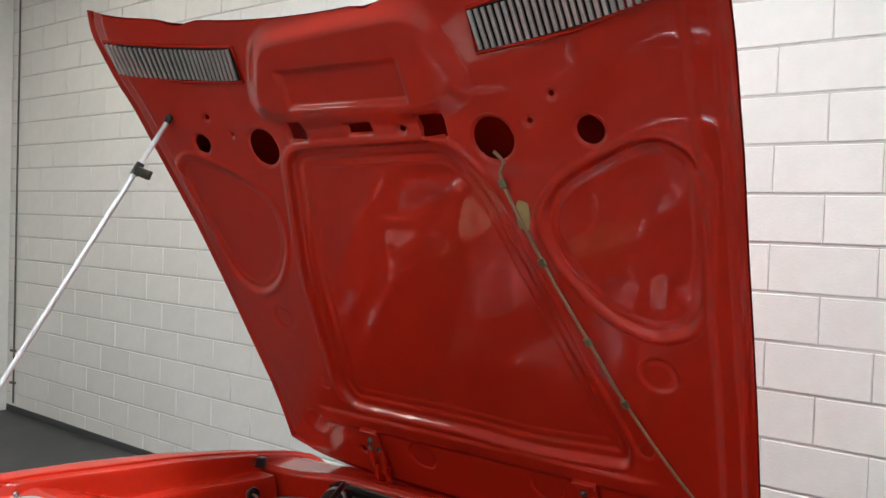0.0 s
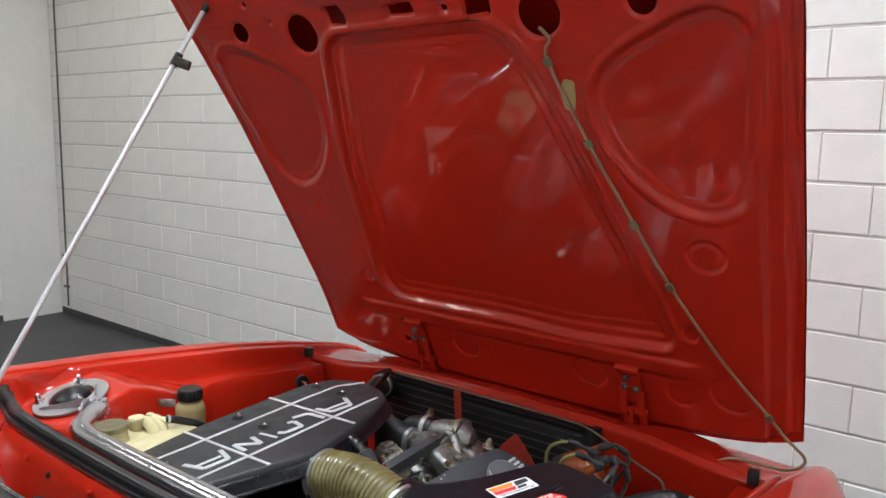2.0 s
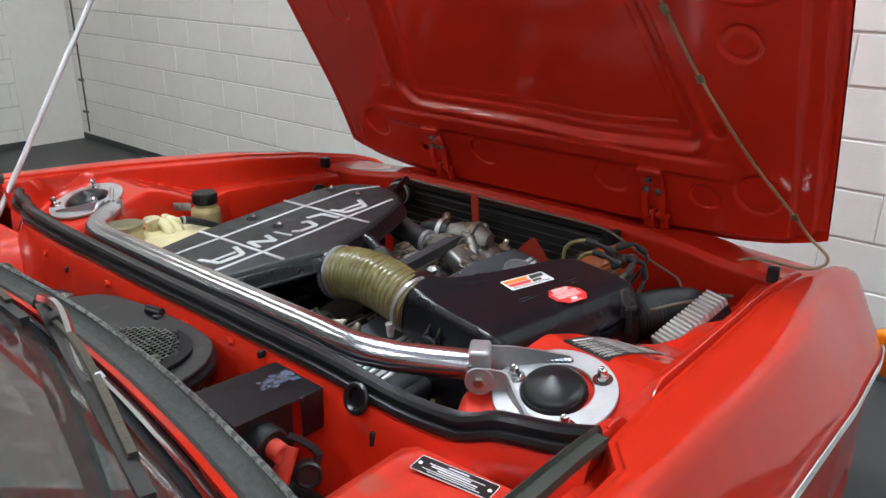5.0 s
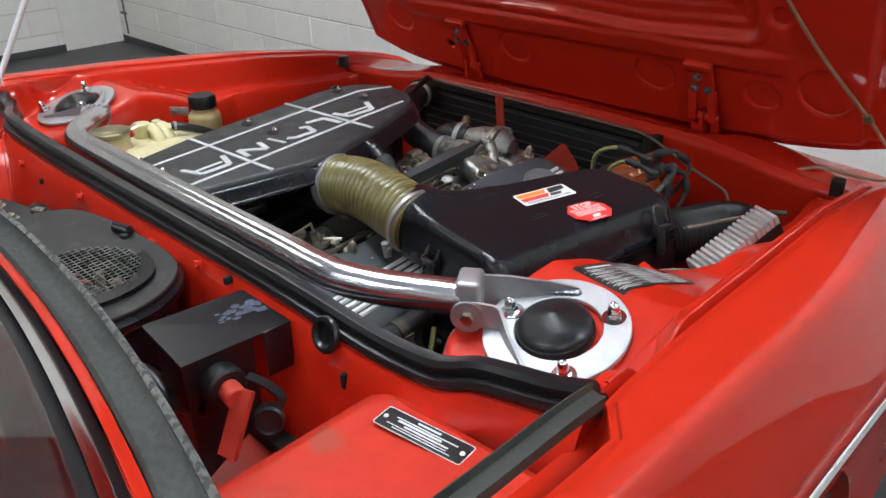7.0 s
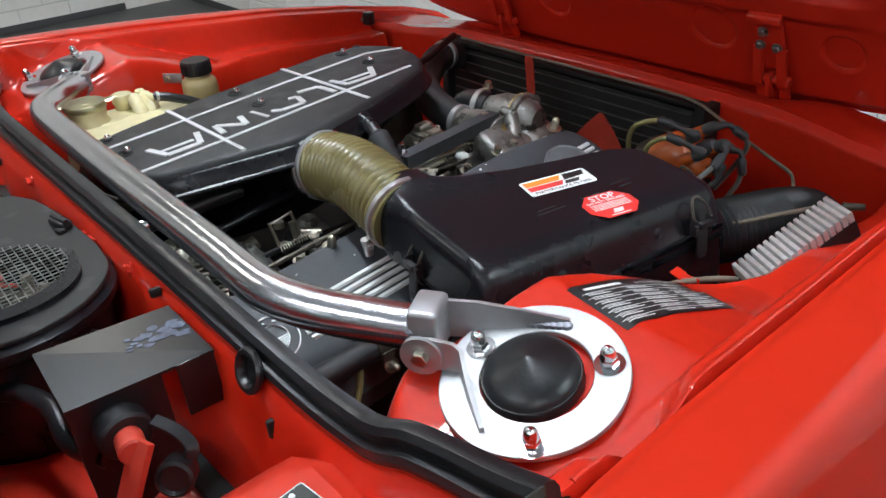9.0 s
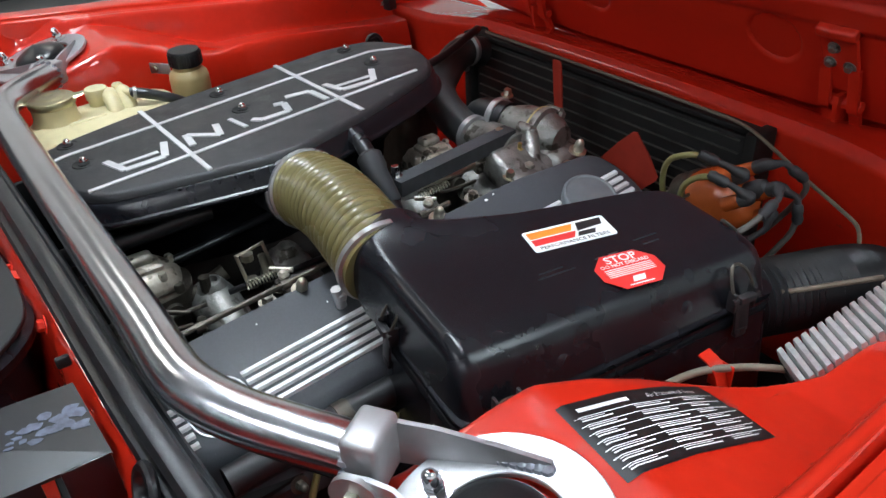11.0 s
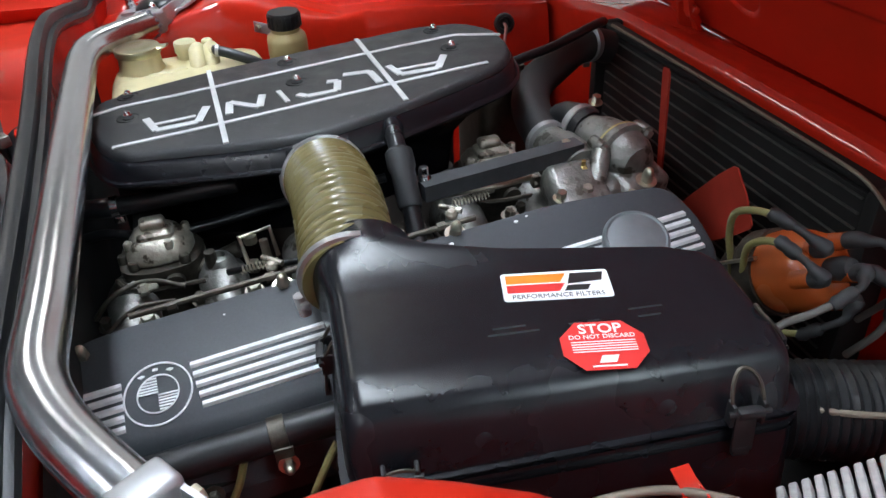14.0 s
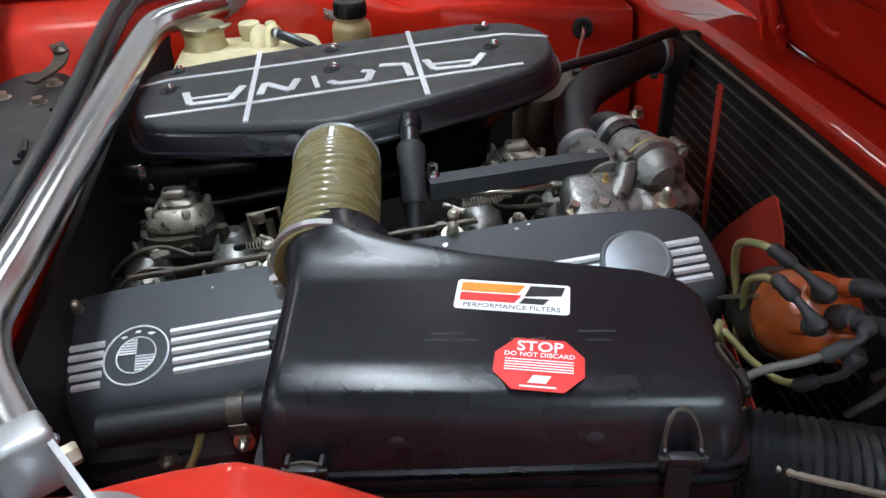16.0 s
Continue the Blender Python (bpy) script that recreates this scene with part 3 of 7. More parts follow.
def hood_w(u, v):
    """Height of the pressed inner panel towards the engine bay."""
    half = along(HALF, v)
    w = np.zeros_like(u)
    d = poly_dist(MID, u, v)
    w += 0.0035 * ease(0.020, 0.008, d)
    w -= 0.019 * ease(0.002, -0.010, d) + 0.005 * ease(-0.024, -0.036, d) + 0.002 * ease(-0.052, -0.056, d)
    for poly in (SIDE_L, SIDE_R):
        d = poly_dist(poly, u, v)
        w += 0.003 * ease(0.016, 0.006, d)
        w -= 0.012 * ease(0.003, -0.014, d) + 0.003 * ease(-0.020, -0.030, d)
    w += 0.008 * ease(0.106, 0.128, v) * ease(0.168, 0.156, v) * ease(0.52, 0.44, np.abs(u))
    d = poly_dist(PLATFORM, u, v)
    w += 0.017 * ease(0.030, -0.022, d)
    d = poly_dist(WELL, u, v)
    w -= 0.014 * ease(0.004, -0.010, d)
    for x, y, r, dep in ROUND:
        q = np.hypot(u - x, v - y)
        w -= dep * ease(r + 0.0015, r - 0.0045, q) if dep < 0.015 else 0.005 * ease(r + 0.007, r, q)
    for x, y, r in RINGS:
        q = np.hypot(u - x, v - y)
        w -= 0.004 * ease(r + 0.004, r, q) - 0.002 * ease(r - 0.006, r - 0.012, q)
    for x, y, a, b in SLOTS:
        q = np.maximum(np.abs(u - x) - a * 0.55, np.abs(v - y) - b * 0.55)
        w -= 0.010 * ease(0.002, -0.003, q)
    edge = half - np.abs(u)
    w -= 0.010 * ease(0.072, 0.060, edge) + 0.006 * ease(0.030, 0.022, edge) - 0.003 * ease(0.014, 0.006, edge)
    w -= 0.012 * ease(0.03, 0.012, v + 0.085 * (1 - (u / 0.69) ** 4))
    w += along(EDGE_W, v) * ease(0.42, 0.68, np.abs(u))
    return w


def snapped(u, v):
    """Draws points next to a round opening onto its edge."""
    for x, y, r, dep in ROUND:
        q = math.hypot(u - x, v - y)
        if dep > 0.015 and abs(q - r) < 0.0026:
            return x + (u - x) * r / q, y + (v - y) * r / q
    return u, v


def hood_uv(a, b):
    s = 2 * a - 1
    low = -0.085 * (1 - s ** 4)
    v = low + b * (1.218 + 0.19 * (s * 0.75) ** 2 - low)
    if b > 0.97:
        v -= 0.012 * math.exp(-((abs(s) - 0.62) / 0.05) ** 2) + 0.008 * math.exp(-((s - 0.12) / 0.03) ** 2)
    return s * table(HALF, v), v


hood = thing("bonnet", tuple(HP), "red front-hinged bonnet standing open, glossy underside with pressed ribs", "car bonnet")
bm = B()
NA, NB = 400, 350
UV = np.array([[hood_uv(i / NA, j / NB) for i in range(NA + 1)] for j in range(NB + 1)])
HW = hood_w(UV[..., 0], UV[..., 1])
grid(bm, lambda a, b: hood_point(*snapped(*UV[round(b * NB), round(a * NA)]), HW[round(b * NB), round(a * NA)]), NA, NB)


def in_hole(u, v):
    """True inside one of the punched openings of the inner panel."""
    if any(dep > 0.015 and math.hypot(u - x, v - y) < r - 0.0004 for x, y, r, dep in ROUND):
        return True
    return any(max(abs(u - x) - a * 0.55, abs(v - y) - b * 0.55) < -0.003 for x, y, a, b in SLOTS)


gone = []
for f in bm.faces:
    q = f.calc_center_median() - HP
    if in_hole(q.x, q.dot(HV)):
        gone.append(f)
bmesh.ops.delete(bm, geom=gone, context="FACES")
part("inner_panel", bm, RED_UNDER, hood, "glossy red pressed inner panel", sharp=60)
# Undercut cup added behind each punched hole so that its edges fall dark.
for x, y, r, dep in ROUND:
    if r > 0.012 and y < 0.3:
        top = float(hood_w(np.array(x + r + 0.001), np.array(y)))
        deep = 0.017 if r > 0.02 else 0.014
        prof = [(r + 0.0025, 0.0006), (r + 0.0003, 0.0002), (r - 0.0010, -0.0014), (r - 0.0004, -0.0028), (r + 0.012, -0.0034), (r + 0.022, -0.008), (r + 0.022, -deep - 0.024), (0.0, -deep - 0.026)]
        part("pressed_dish", lathe(B(), hood_point(x, y, top), HN, prof, 40), RED_UNDER, hood)
bm = B()


def outer_skin(a, b):
    u, v = hood_uv(a, b)
    e = 0.686 + 0.08 * v - abs(u)
    bow = 0.02 * (1 - (2 * a - 1) ** 2)
    return hood_point(u * 1.004, v, -0.066 - bow + table(EDGE_W, v) * smooth(0.42, 0.68, abs(u)) if 0.001 < a < 0.999 and 0.001 < b < 0.999 else -0.014 + table(EDGE_W, v) * smooth(0.42, 0.68, abs(u)))


grid(bm, outer_skin, 40, 40)
part("outer_skin", bm, RED, hood, "red outer skin", sharp=70)

# slatted vents near the rear edge
def vent_w(x, v):
    return 0.002 + table(EDGE_W, v) * smooth(0.42, 0.68, x)



for side in (-1, 1):
    grille = part("vent_grille", tube(B(), [hood_point(side * x, v, vent_w(x, v)) for x, v in [(0.69, 1.25), (0.678, 1.168), (0.50, 1.122), (0.308, 1.104), (0.308, 1.182), (0.50, 1.208), (0.69, 1.25)]], 0.004, 6, 1), RED, hood)
    bm = B()
    skin(bm, [[hood_point(side * (0.312 + 0.37 * k / 20), 1.108 + 0.06 * (k / 20) ** 1.6, 0.001 + vent_w(0.312 + 0.37 * k / 20, 1.12)), hood_point(side * (0.312 + 0.37 * k / 20), 1.182 + 0.066 * (k / 20) ** 1.6, 0.001 + vent_w(0.312 + 0.37 * k / 20, 1.2))] for k in range(21)], closed=False)
    part("vent_backing", bm, BLACK_MATT, grille)
    for k in range(27):
        s = (k + 0.5) / 27
        x = 0.312 + 0.37 * s
        lo, hi = 1.108 + 0.06 * s ** 1.6, 1.182 + 0.066 * s ** 1.6
        p, q = hood_point(side * (x + 0.003), lo + 0.003, vent_w(x, lo) + 0.006), hood_point(side * (x - 0.003), hi - 0.003, vent_w(x, hi) + 0.006)
        part("slat", tube(B(), [p, q], 0.0046, 6, 1, shape=[(-0.8, -0.6), (0.8, -0.6), (0.8, 0.2), (0, 0.7), (-0.8, 0.2)]), FIN_ALU, grille)

# hinges
for x in (-0.315, 0.325):
    m = Matrix.Translation(hood_point(x, 0.04, 0.006)) @ Matrix((Vector((1, 0, 0)), HV, HN)).transposed().to_4x4()
    bm = plate(B(), rounded([(-0.025, -0.030), (0.025, -0.030), (0.028, 0.072), (-0.028, 0.072)], 0.008), m, 0.006, 0.002)
    hg = part("hinge", bm, RED_UNDER, hood, "red hinge bracket with three bolts")
    bm = B()
    box(bm, m @ Vector((0, 0.078, 0.006)), (0.058, 0.016, 0.016), (28.7 - 90, 0, 0), 0.0045, 3)
    part("top_flange", bm, RED_UNDER, hg)
    for dx, dv in ((-0.014, 0.022), (0.014, 0.020), (-0.006, 0.050)):
        part("bolt", bolt(B(), m @ Vector((dx, dv, 0.006)), HN, 0.0062, 0.006), ALU, hg)
    bm = B()
    for dx in (-0.021, 0.021):
        tube(bm, [hood_point(x + dx, 0.055, 0.010), hood_point(x + dx, 0.02, 0.018), hood_point(x + dx, -0.01, 0.024), (x + dx, 0.872, 0.676), (x + dx, 0.884, 0.65)], 0.013, sub=4, shape=[(-0.28, -0.6), (0.28, -0.6), (0.28, 0.6), (-0.28, 0.6)])
    tube(bm, [hood_point(x, 0.006, 0.010), hood_point(x, -0.02, 0.020), (x, 0.876, 0.668), (x, 0.888, 0.65)], 0.012, sub=4, shape=[(-1.5, -0.3), (1.5, -0.3), (1.5, 0.3), (-1.5, 0.3)])
    rod(bm, (x - 0.031, 0.868, 0.69), (x + 0.031, 0.868, 0.69), 0.0085, 14, bev=0.002)
    part("hinge_arm", bm, RED_UNDER, hg)

# washer hose with clips under the bonnet, chipped patch beside it
hose_uv = [(0.30, 0.925), (0.315, 0.90), (0.303, 0.86), (0.35, 0.694), (0.412, 0.519), (0.465, 0.376), (0.55, 0.20), (0.633, 0.068), (0.66, 0.02)]
hp = [hood_point(u, v, 0.012) for u, v in hose_uv] + [Vector((0.70, 0.87, 0.675)), Vector((0.67, 0.85, 0.652)), Vector((0.58, 0.82, 0.660)), Vector((0.545, 0.80, 0.652))]
washer = thing("washer_hose", tuple(hp[0]), "thin aged grey washer hose clipped under the open bonnet", "hose")
part("hose", tube(B(), hp, 0.0034, 8, 6), mat("aged_washer_hose", (0.32, 0.19, 0.11), 0.35, vary=0.2), washer)
CLIP_OLIVE = mat("olive_zinc_clip", (0.20, 0.19, 0.11), 0.4, metal=0.4, vary=0.2)
for u, v in [(0.303, 0.86), (0.35, 0.694), (0.412, 0.519), (0.465, 0.376), (0.633, 0.068)]:
    bm = B()
    m = Matrix.Translation(hood_point(u, v, 0.010)) @ Matrix((Vector((1, 0, 0)), HV, HN)).transposed().to_4x4() @ pose(0, 0, 0, 0, 0, 20)
    plate(bm, rounded([(-0.008, -0.009), (0.008, -0.009), (0.008, 0.009), (-0.008, 0.009)], 0.003), m, 0.007, 0.002)
    part("clip", bm, CLIP_OLIVE, washer, "greenish metal hose clip")
chip = [(-0.016, -0.03), (0.004, -0.035), (0.012, -0.01), (0.016, 0.025), (-0.004, 0.032), (-0.018, 0.01)]
m = Matrix.Translation(hood_point(0.325, 0.79, float(hood_w(np.array(0.325), np.array(0.79))) + 0.0008)) @ Matrix((Vector((1, 0, 0)), HV, HN)).transposed().to_4x4()
part("worn_patch", plate(B(), rounded(chip, 0.006), m, 0.0008), PRIMER, hood, "bare yellowish patch in the paint")

# stay rod
stay = thing("bonnet_stay", (-0.72, -0.16, 0.69), "long bright steel bonnet stay rod", "stay rod")
s0, s1 = Vector((-0.722, -0.16, 0.68)), Vector((-0.600, 0.366, 1.615))
part("rod", rod(B(), s0, s1, 0.0060, 16), SILVER, stay)
sd = (s1 - s0).normalized()
bm = B()
rod(bm, s1 - sd * 0.02, s1 + sd * 0.012, 0.009, 12)
rod(bm, s1 + Vector((-0.012, 0, 0)), s1 + Vector((0.028, 0.008, 0.006)), 0.007, 10)
part("end_joint", bm, GREASY, stay)
c = s1 - sd * 0.155
bm = B()
rod(bm, c - sd * 0.016, c + sd * 0.016, 0.010, 12)
part("collar", bm, BLACK_RUBBER, stay)
part("clip", box(B(), c + Vector((0.026, 0.0, -0.010)), (0.036, 0.016, 0.022), (0, 20, 30), 0.003), GREASY, stay, "grey retaining clip")

# ---- strut brace ----
brace = thing("strut_brace", (0, -0.105, 0.742), "polished steel strut brace tube across the engine bay", "strut brace")
BAR = [(-0.462, -0.016, 0.740), (-0.432, -0.044, 0.742), (-0.402, -0.074, 0.743), (-0.366, -0.098, 0.744), (-0.325, -0.107, 0.743), (-0.28, -0.1085, 0.743), (-0.23, -0.1085, 0.743), (0.0, -0.107, 0.7435), (0.24, -0.105, 0.744), (0.29, -0.105, 0.744), (0.335, -0.1055, 0.744), (0.368, -0.103, 0.744), (0.40, -0.093, 0.743), (0.43, -0.079, 0.742), (0.465, -0.058, 0.741), (0.500, -0.035, 0.739)]
part("tube", tube(B(), BAR, 0.0210, 28, 5), BRUSHED, brace, "bright polished tube")


def tower_frame(side):
    y = Vector((0, 1, 0.25)).normalized()
    z = Vector((1, 0, 0)).cross(y)
    return Matrix.Translation((side * 0.608, 0, 0.7255)) @ Matrix((Vector((1, 0, 0)), y, z)).transposed().to_4x4()


for side in (1, -1):
    m = tower_frame(side)
    up = (m.to_3x3() @ Vector((0, 0, 1))).normalized()
    tp = part("tower_plate", ring(B(), circle((0, 0), 0.079, 56), circle((side * 0.002, 0.002), 0.047, 56), m, 0.005), RING_ALU, brace, "round polished alloy tower plate")
    e = Vector(BAR[-1] if side > 0 else BAR[0])
    d = (e - Vector(BAR[-2] if side > 0 else BAR[1])).normalized()
    n = Vector((-d.y, d.x, 0)) * side
    turn = math.degrees(math.atan2(d.y, d.x))
    near = side > 0
    part("end_block", box(B(), e + d * 0.012 + Vector((0, 0, 0.006 if near else 0.001)), (0.028, 0.040, 0.048) if near else (0.026, 0.030, 0.036), (0, 0, turn), 0.005, 3), RING_ALU, brace)
    bm = B()
    for k in range(14):
        a = 2 * math.pi * k / 14
        lathe(bm, e + d * 0.0005 + (n * math.cos(a) + Vector((0, 0, 1)) * math.sin(a)) * 0.0207, d, [(0.0028, -0.003), (0.0034, 0.0), (0.0022, 0.003)], 6)
    tagged(part("weld_bead", bm, ALU_BRIGHT, brace), kind="stuff")
    far = m @ Vector((side * -0.012, 0.060, 0.006))
    bm = B()
    a0 = e + d * 0.020 + n * 0.016 if near else Vector((-0.489, -0.002, 0.736))
    hi = 1.0 if near else 0.62
    skin(bm, [[p - n * 0.002, q - n * 0.002, q + n * 0.002, p + n * 0.002] for p, q in ((a0 - d * 0.012 + Vector((0, 0, -0.016)), a0 - d * 0.012 + Vector((0, 0, 0.023 * hi))), (a0 + Vector((0, 0, -0.016)), a0 + Vector((0, 0, 0.023 * hi))), (a0.lerp(far, 0.3) + Vector((0, 0, -0.016)), a0.lerp(far, 0.3) + Vector((0, 0, 0.0205 * hi))), (a0.lerp(far, 0.65) + Vector((0, 0, -0.008)), a0.lerp(far, 0.65) + Vector((0, 0, 0.013 * hi))), (far + Vector((0, 0, -0.002)), far + Vector((0, 0, 0.004))))])
    part("clevis_plate", bm, RING_ALU, brace)
    bm = B()
    for k in range(9):
        p = (m @ Vector((side * (-0.052 + 0.005 * k), 0.034 + 0.0028 * k, 0.006)))
        lathe(bm, p, up, [(0.0055, -0.002), (0.0045, 0.002), (0.0, 0.004)], 8)
    tagged(part("weld_bead", bm, ALU_BRIGHT, brace), kind="stuff")
    foot = m @ Vector((side * 0.004, -0.064, 0.005))
    b0 = e + d * 0.014 - n * 0.028 + Vector((0, 0, -0.004))
    b1 = b0 + d * 0.026
    bm = B()
    base_z = Vector((0, 0, 1))
    bend = b1 + d * 0.006 - n * 0.002
    run = (foot - bend).normalized()
    off = Vector((-run.y, run.x, 0)).normalized() * 0.002
    ring_z = lambda q: 0.7275 + 0.25 * q.y + 0.004
    rows = []
    for q, top_, o_ in ((b0 - d * 0.010, b0.z + 0.015, n * 0.002), (b0 + d * 0.010, b0.z + 0.0165, n * 0.002), (bend - d * 0.004, b0.z + 0.016, n * 0.002), (bend + d * 0.004 - n * 0.003, b0.z + 0.013, off), (bend.lerp(foot, 0.5), b0.z * 0.45 + ring_z(foot) * 0.55 + 0.010, off), (foot + run * 0.004, ring_z(foot) + 0.004, off)):
        low = b0.z - 0.014 if top_ == b0.z + 0.015 or top_ == b0.z + 0.0165 else ring_z(q)
        sd2 = 1 if o_.dot(n) > 0 else -1
        a_, b_ = Vector((q.x, q.y, low)), Vector((q.x, q.y, top_))
        rows.append([a_ - o_ * sd2, b_ - o_ * sd2, b_ + o_ * sd2, a_ + o_ * sd2])
    skin(bm, rows)
    lathe(bm, b0 - n * 0.001, -n, [(0.0185, 0), (0.0185, 0.0045)], 20)
    part("clevis_plate", bm, RING_ALU, brace)
    part("clevis_bolt", bolt(B(), b0 - n * 0.004, -n, 0.0075, 0.007), ZINC, brace)
    part("clevis_bolt", bolt(B(), a0 + n * 0.002, n, 0.0075 if near else 0.0105, 0.010), ZINC if near else CLAMP, brace)
    for px, py in ((-0.056, -0.005), (0.043, 0.045), (0.047, -0.049)):
        part("acorn_nut", acorn_nut(B(), m @ Vector((side * px, py, 0.005)), up, 0.78), CHROME, brace)
    at = m @ Vector((side * -0.001, 0.0, -0.03))
    dome = thing("rubber_dome", at, "black rubber dome cap with a low peak in the strut tower", "dust cap", "strut caps")
    part("skirt", lathe(B(), at, up, [(0.0415, 0), (0.0425, 0.024), (0.0425, 0.034), (0.0415, 0.037), (0.0405, 0.037)], 40), BLACK_RUBBER, dome)
    part("crown", lathe(B(), at, up, [(0.0405, 0.030), (0.0405, 0.0385), (0.0385, 0.0420), (0.033, 0.0455), (0.024, 0.0495), (0.014, 0.0530), (0.006, 0.0558), (0.002, 0.0570), (0.0, 0.0572)], 40), BLACK_RUBBER, dome)
    part("clip_eye", lathe(B(), at + up * 0.022 + Vector((-side * 0.034, -0.026, 0)), (-side * 0.7, -0.6, 0.2), [(0.0045, -0.004), (0.0045, 0.003), (0.002, 0.004)], 10), ZINC, dome)

# ---- engine ----
engine = thing("engine", (0.15, 0.2, 0.35), "dark inclined six-cylinder engine with alloy castings", "engine")


def cover_z(x, y):
    return 0.598 - 0.40 * (x - 0.21) + 0.09 * (y + 0.04)


CM = Matrix.Translation((0.21, -0.04, 0.598)) @ Matrix((Vector((1, 0, -0.40)).normalized(), Vector((0, 1, 0.09)).normalized(), Vector((1, 0, -0.40)).cross(Vector((0, 1, 0.09))).normalized())).transposed().to_4x4()
outline = rounded([(0.150, -0.140), (0.268, -0.130), (0.282, 0.0), (0.284, 0.50), (0.268, 0.548), (0.215, 0.552), (0.165, 0.535), (0.148, 0.40), (0.145, -0.085)], 0.03)
bm = slab(B(), outline, cover_z, [(-0.010, -0.10), (-0.010, -0.075), (-0.004, -0.070), (-0.002, -0.014), (0.004, -0.004), (0.011, 0.0)])
vc = part("valve_cover", bm, COVER, engine, "grey crackle-finish valve cover with silver ribs")
for k in range(5):
    x = 0.213 + 0.0105 * k
    for y0, y1 in ((-0.128 + 0.003 * k, -0.088), (-0.021 + 0.0015 * k, 0.430), (0.495, 0.532)):
        a, b = Vector((x, y0, cover_z(x, y0) + 0.0012)), Vector((x, y1, cover_z(x, y1) + 0.0012))
        part("rib", tube(B(), [a, b], 0.0034, sub=1, shape=[(-1, -0.6), (1, -0.6), (0.8, 0.5), (-0.8, 0.5)]), SILVER, vc, "bare silver rib" if k == 0 else "")
em = CM @ pose(0.0225, -0.0145, 0.0005)
for ro, ri in ((0.0335, 0.0318), (0.0205, 0.0192)):
    part("emblem_ring", ring(B(), circle((0, 0), ro, 40), circle((0, 0), ri, 40), em, 0.0016, 0.0003), SILVER, vc, "thin silver ring of the round emblem")
for q in (0, 1):
    for k in range(6):
        r = 0.0025 + 0.0029 * k
        L = math.sqrt(max(0.0, 0.0188 ** 2 - r * r))
        s = 1 if q else -1
        part("emblem_bar", box(B(), em @ Vector((s * r, s * L / 2, 0.0008)), (0.0013, L, 0.0016), (0, 21.8, 0), 0), SILVER, vc)
for ang in (212, 180, 148):
    a = radians(ang)
    part("emblem_mark", box(B(), em @ Vector((0.0265 * math.cos(a), 0.0265 * math.sin(a), 0.0007)), (0.0075, 0.0052, 0.0012), (0, 21.8, ang), 0.0012, 2), SILVER, vc)
cap = CM @ Vector((0.026, 0.4985, -0.002))
up = (CM.to_3x3() @ Vector((0, 0, 1))).normalized()
bm = B()
lathe(bm, cap, up, [(0.033, 0), (0.033, 0.010), (0.0355, 0.011), (0.0362, 0.022), (0.035, 0.0245), (0.033, 0.0255), (0.031, 0.0240), (0.027, 0.0245), (0.012, 0.0255), (0.0, 0.0255)], 40)
part("oil_filler_cap", bm, mat("grey_cap", (0.20, 0.22, 0.235), 0.33, metal=0.6, vary=0.15, scale=60), vc, "round grey metal oil filler cap")
for x, y in ((0.172, -0.122), (0.158, 0.085), (0.156, 0.28), (0.160, 0.515)):
    part("cover_nut", acorn_nut(B(), (x - 0.004, y, cover_z(x, y) - 0.003), (0.3, 0, 1), 0.75), ZINC, vc)
rngc = random.Random(8)
for x, y, r in ((0.190, 0.306, 0.0042), (0.163, 0.348, 0.0028), (0.167, 0.270, 0.0034), (0.160, 0.362, 0.0018), (0.212, 0.075, 0.0016), (0.200, 0.20, 0.0014), (0.185, 0.10, 0.0012), (0.232, 0.03, 0.0012), (0.17, 0.02, 0.0013)):
    ring_ = [(r * rngc.uniform(0.5, 1.1) * math.cos(a), r * rngc.uniform(0.5, 1.1) * math.sin(a)) for a in [2 * math.pi * k / 9 for k in range(9)]]
    m = Matrix.Translation((x, y, cover_z(x, y))) @ CM.to_3x3().to_4x4()
    part("paint_chip", plate(B(), ring_, m, 0.0004), WHITE_STICK, vc, "pale chip in the crackle paint")
# cylinder head, block and timing case
bm = B()
box(bm, (0.17, 0.21, 0.47), (0.20, 0.66, 0.15), (0, 22, 0), 0.012)
box(bm, (0.02, 0.21, 0.43), (0.20, 0.66, 0.12), (0, 0, 0), 0.012)
box(bm, (0.02, 0.2, 0.36), (0.34, 0.72, 0.2), (0, 15, 0), 0.02)
part("cylinder_block", bm, BLACK_DEEP, engine)
bm = B()
tube(bm, [(0.135, -0.075, 0.618), (0.135, 0.10, 0.632), (0.135, 0.31, 0.650)], 0.0036, 8, 3)
for y in (-0.03, 0.075, 0.19, 0.27):
    lathe(bm, (0.135, y - 0.006, 0.622 + 0.09 * y), (0, 1, 0.09), [(0.006, 0), (0.006, 0.010)], 8)
part("throttle_linkage", bm, GREASY, engine, "thin metal linkage rod")
for y in (0.078, 0.285):
    bm = B()
    lathe(bm, (0.123, y, 0.622 + 0.09 * y), (0.2, 0, 1), [(0.003, 0), (0.0065, 0.003), (0.007, 0.008), (0.004, 0.012), (0, 0.013)], 12)
    rod(bm, (0.105, y - 0.008, 0.630 + 0.09 * y), (0.125, y + 0.012, 0.630 + 0.09 * y), 0.0032, 8)
    part("linkage_joint", bm, CARB, engine)

# two carburettors with intake stubs and throttle rods


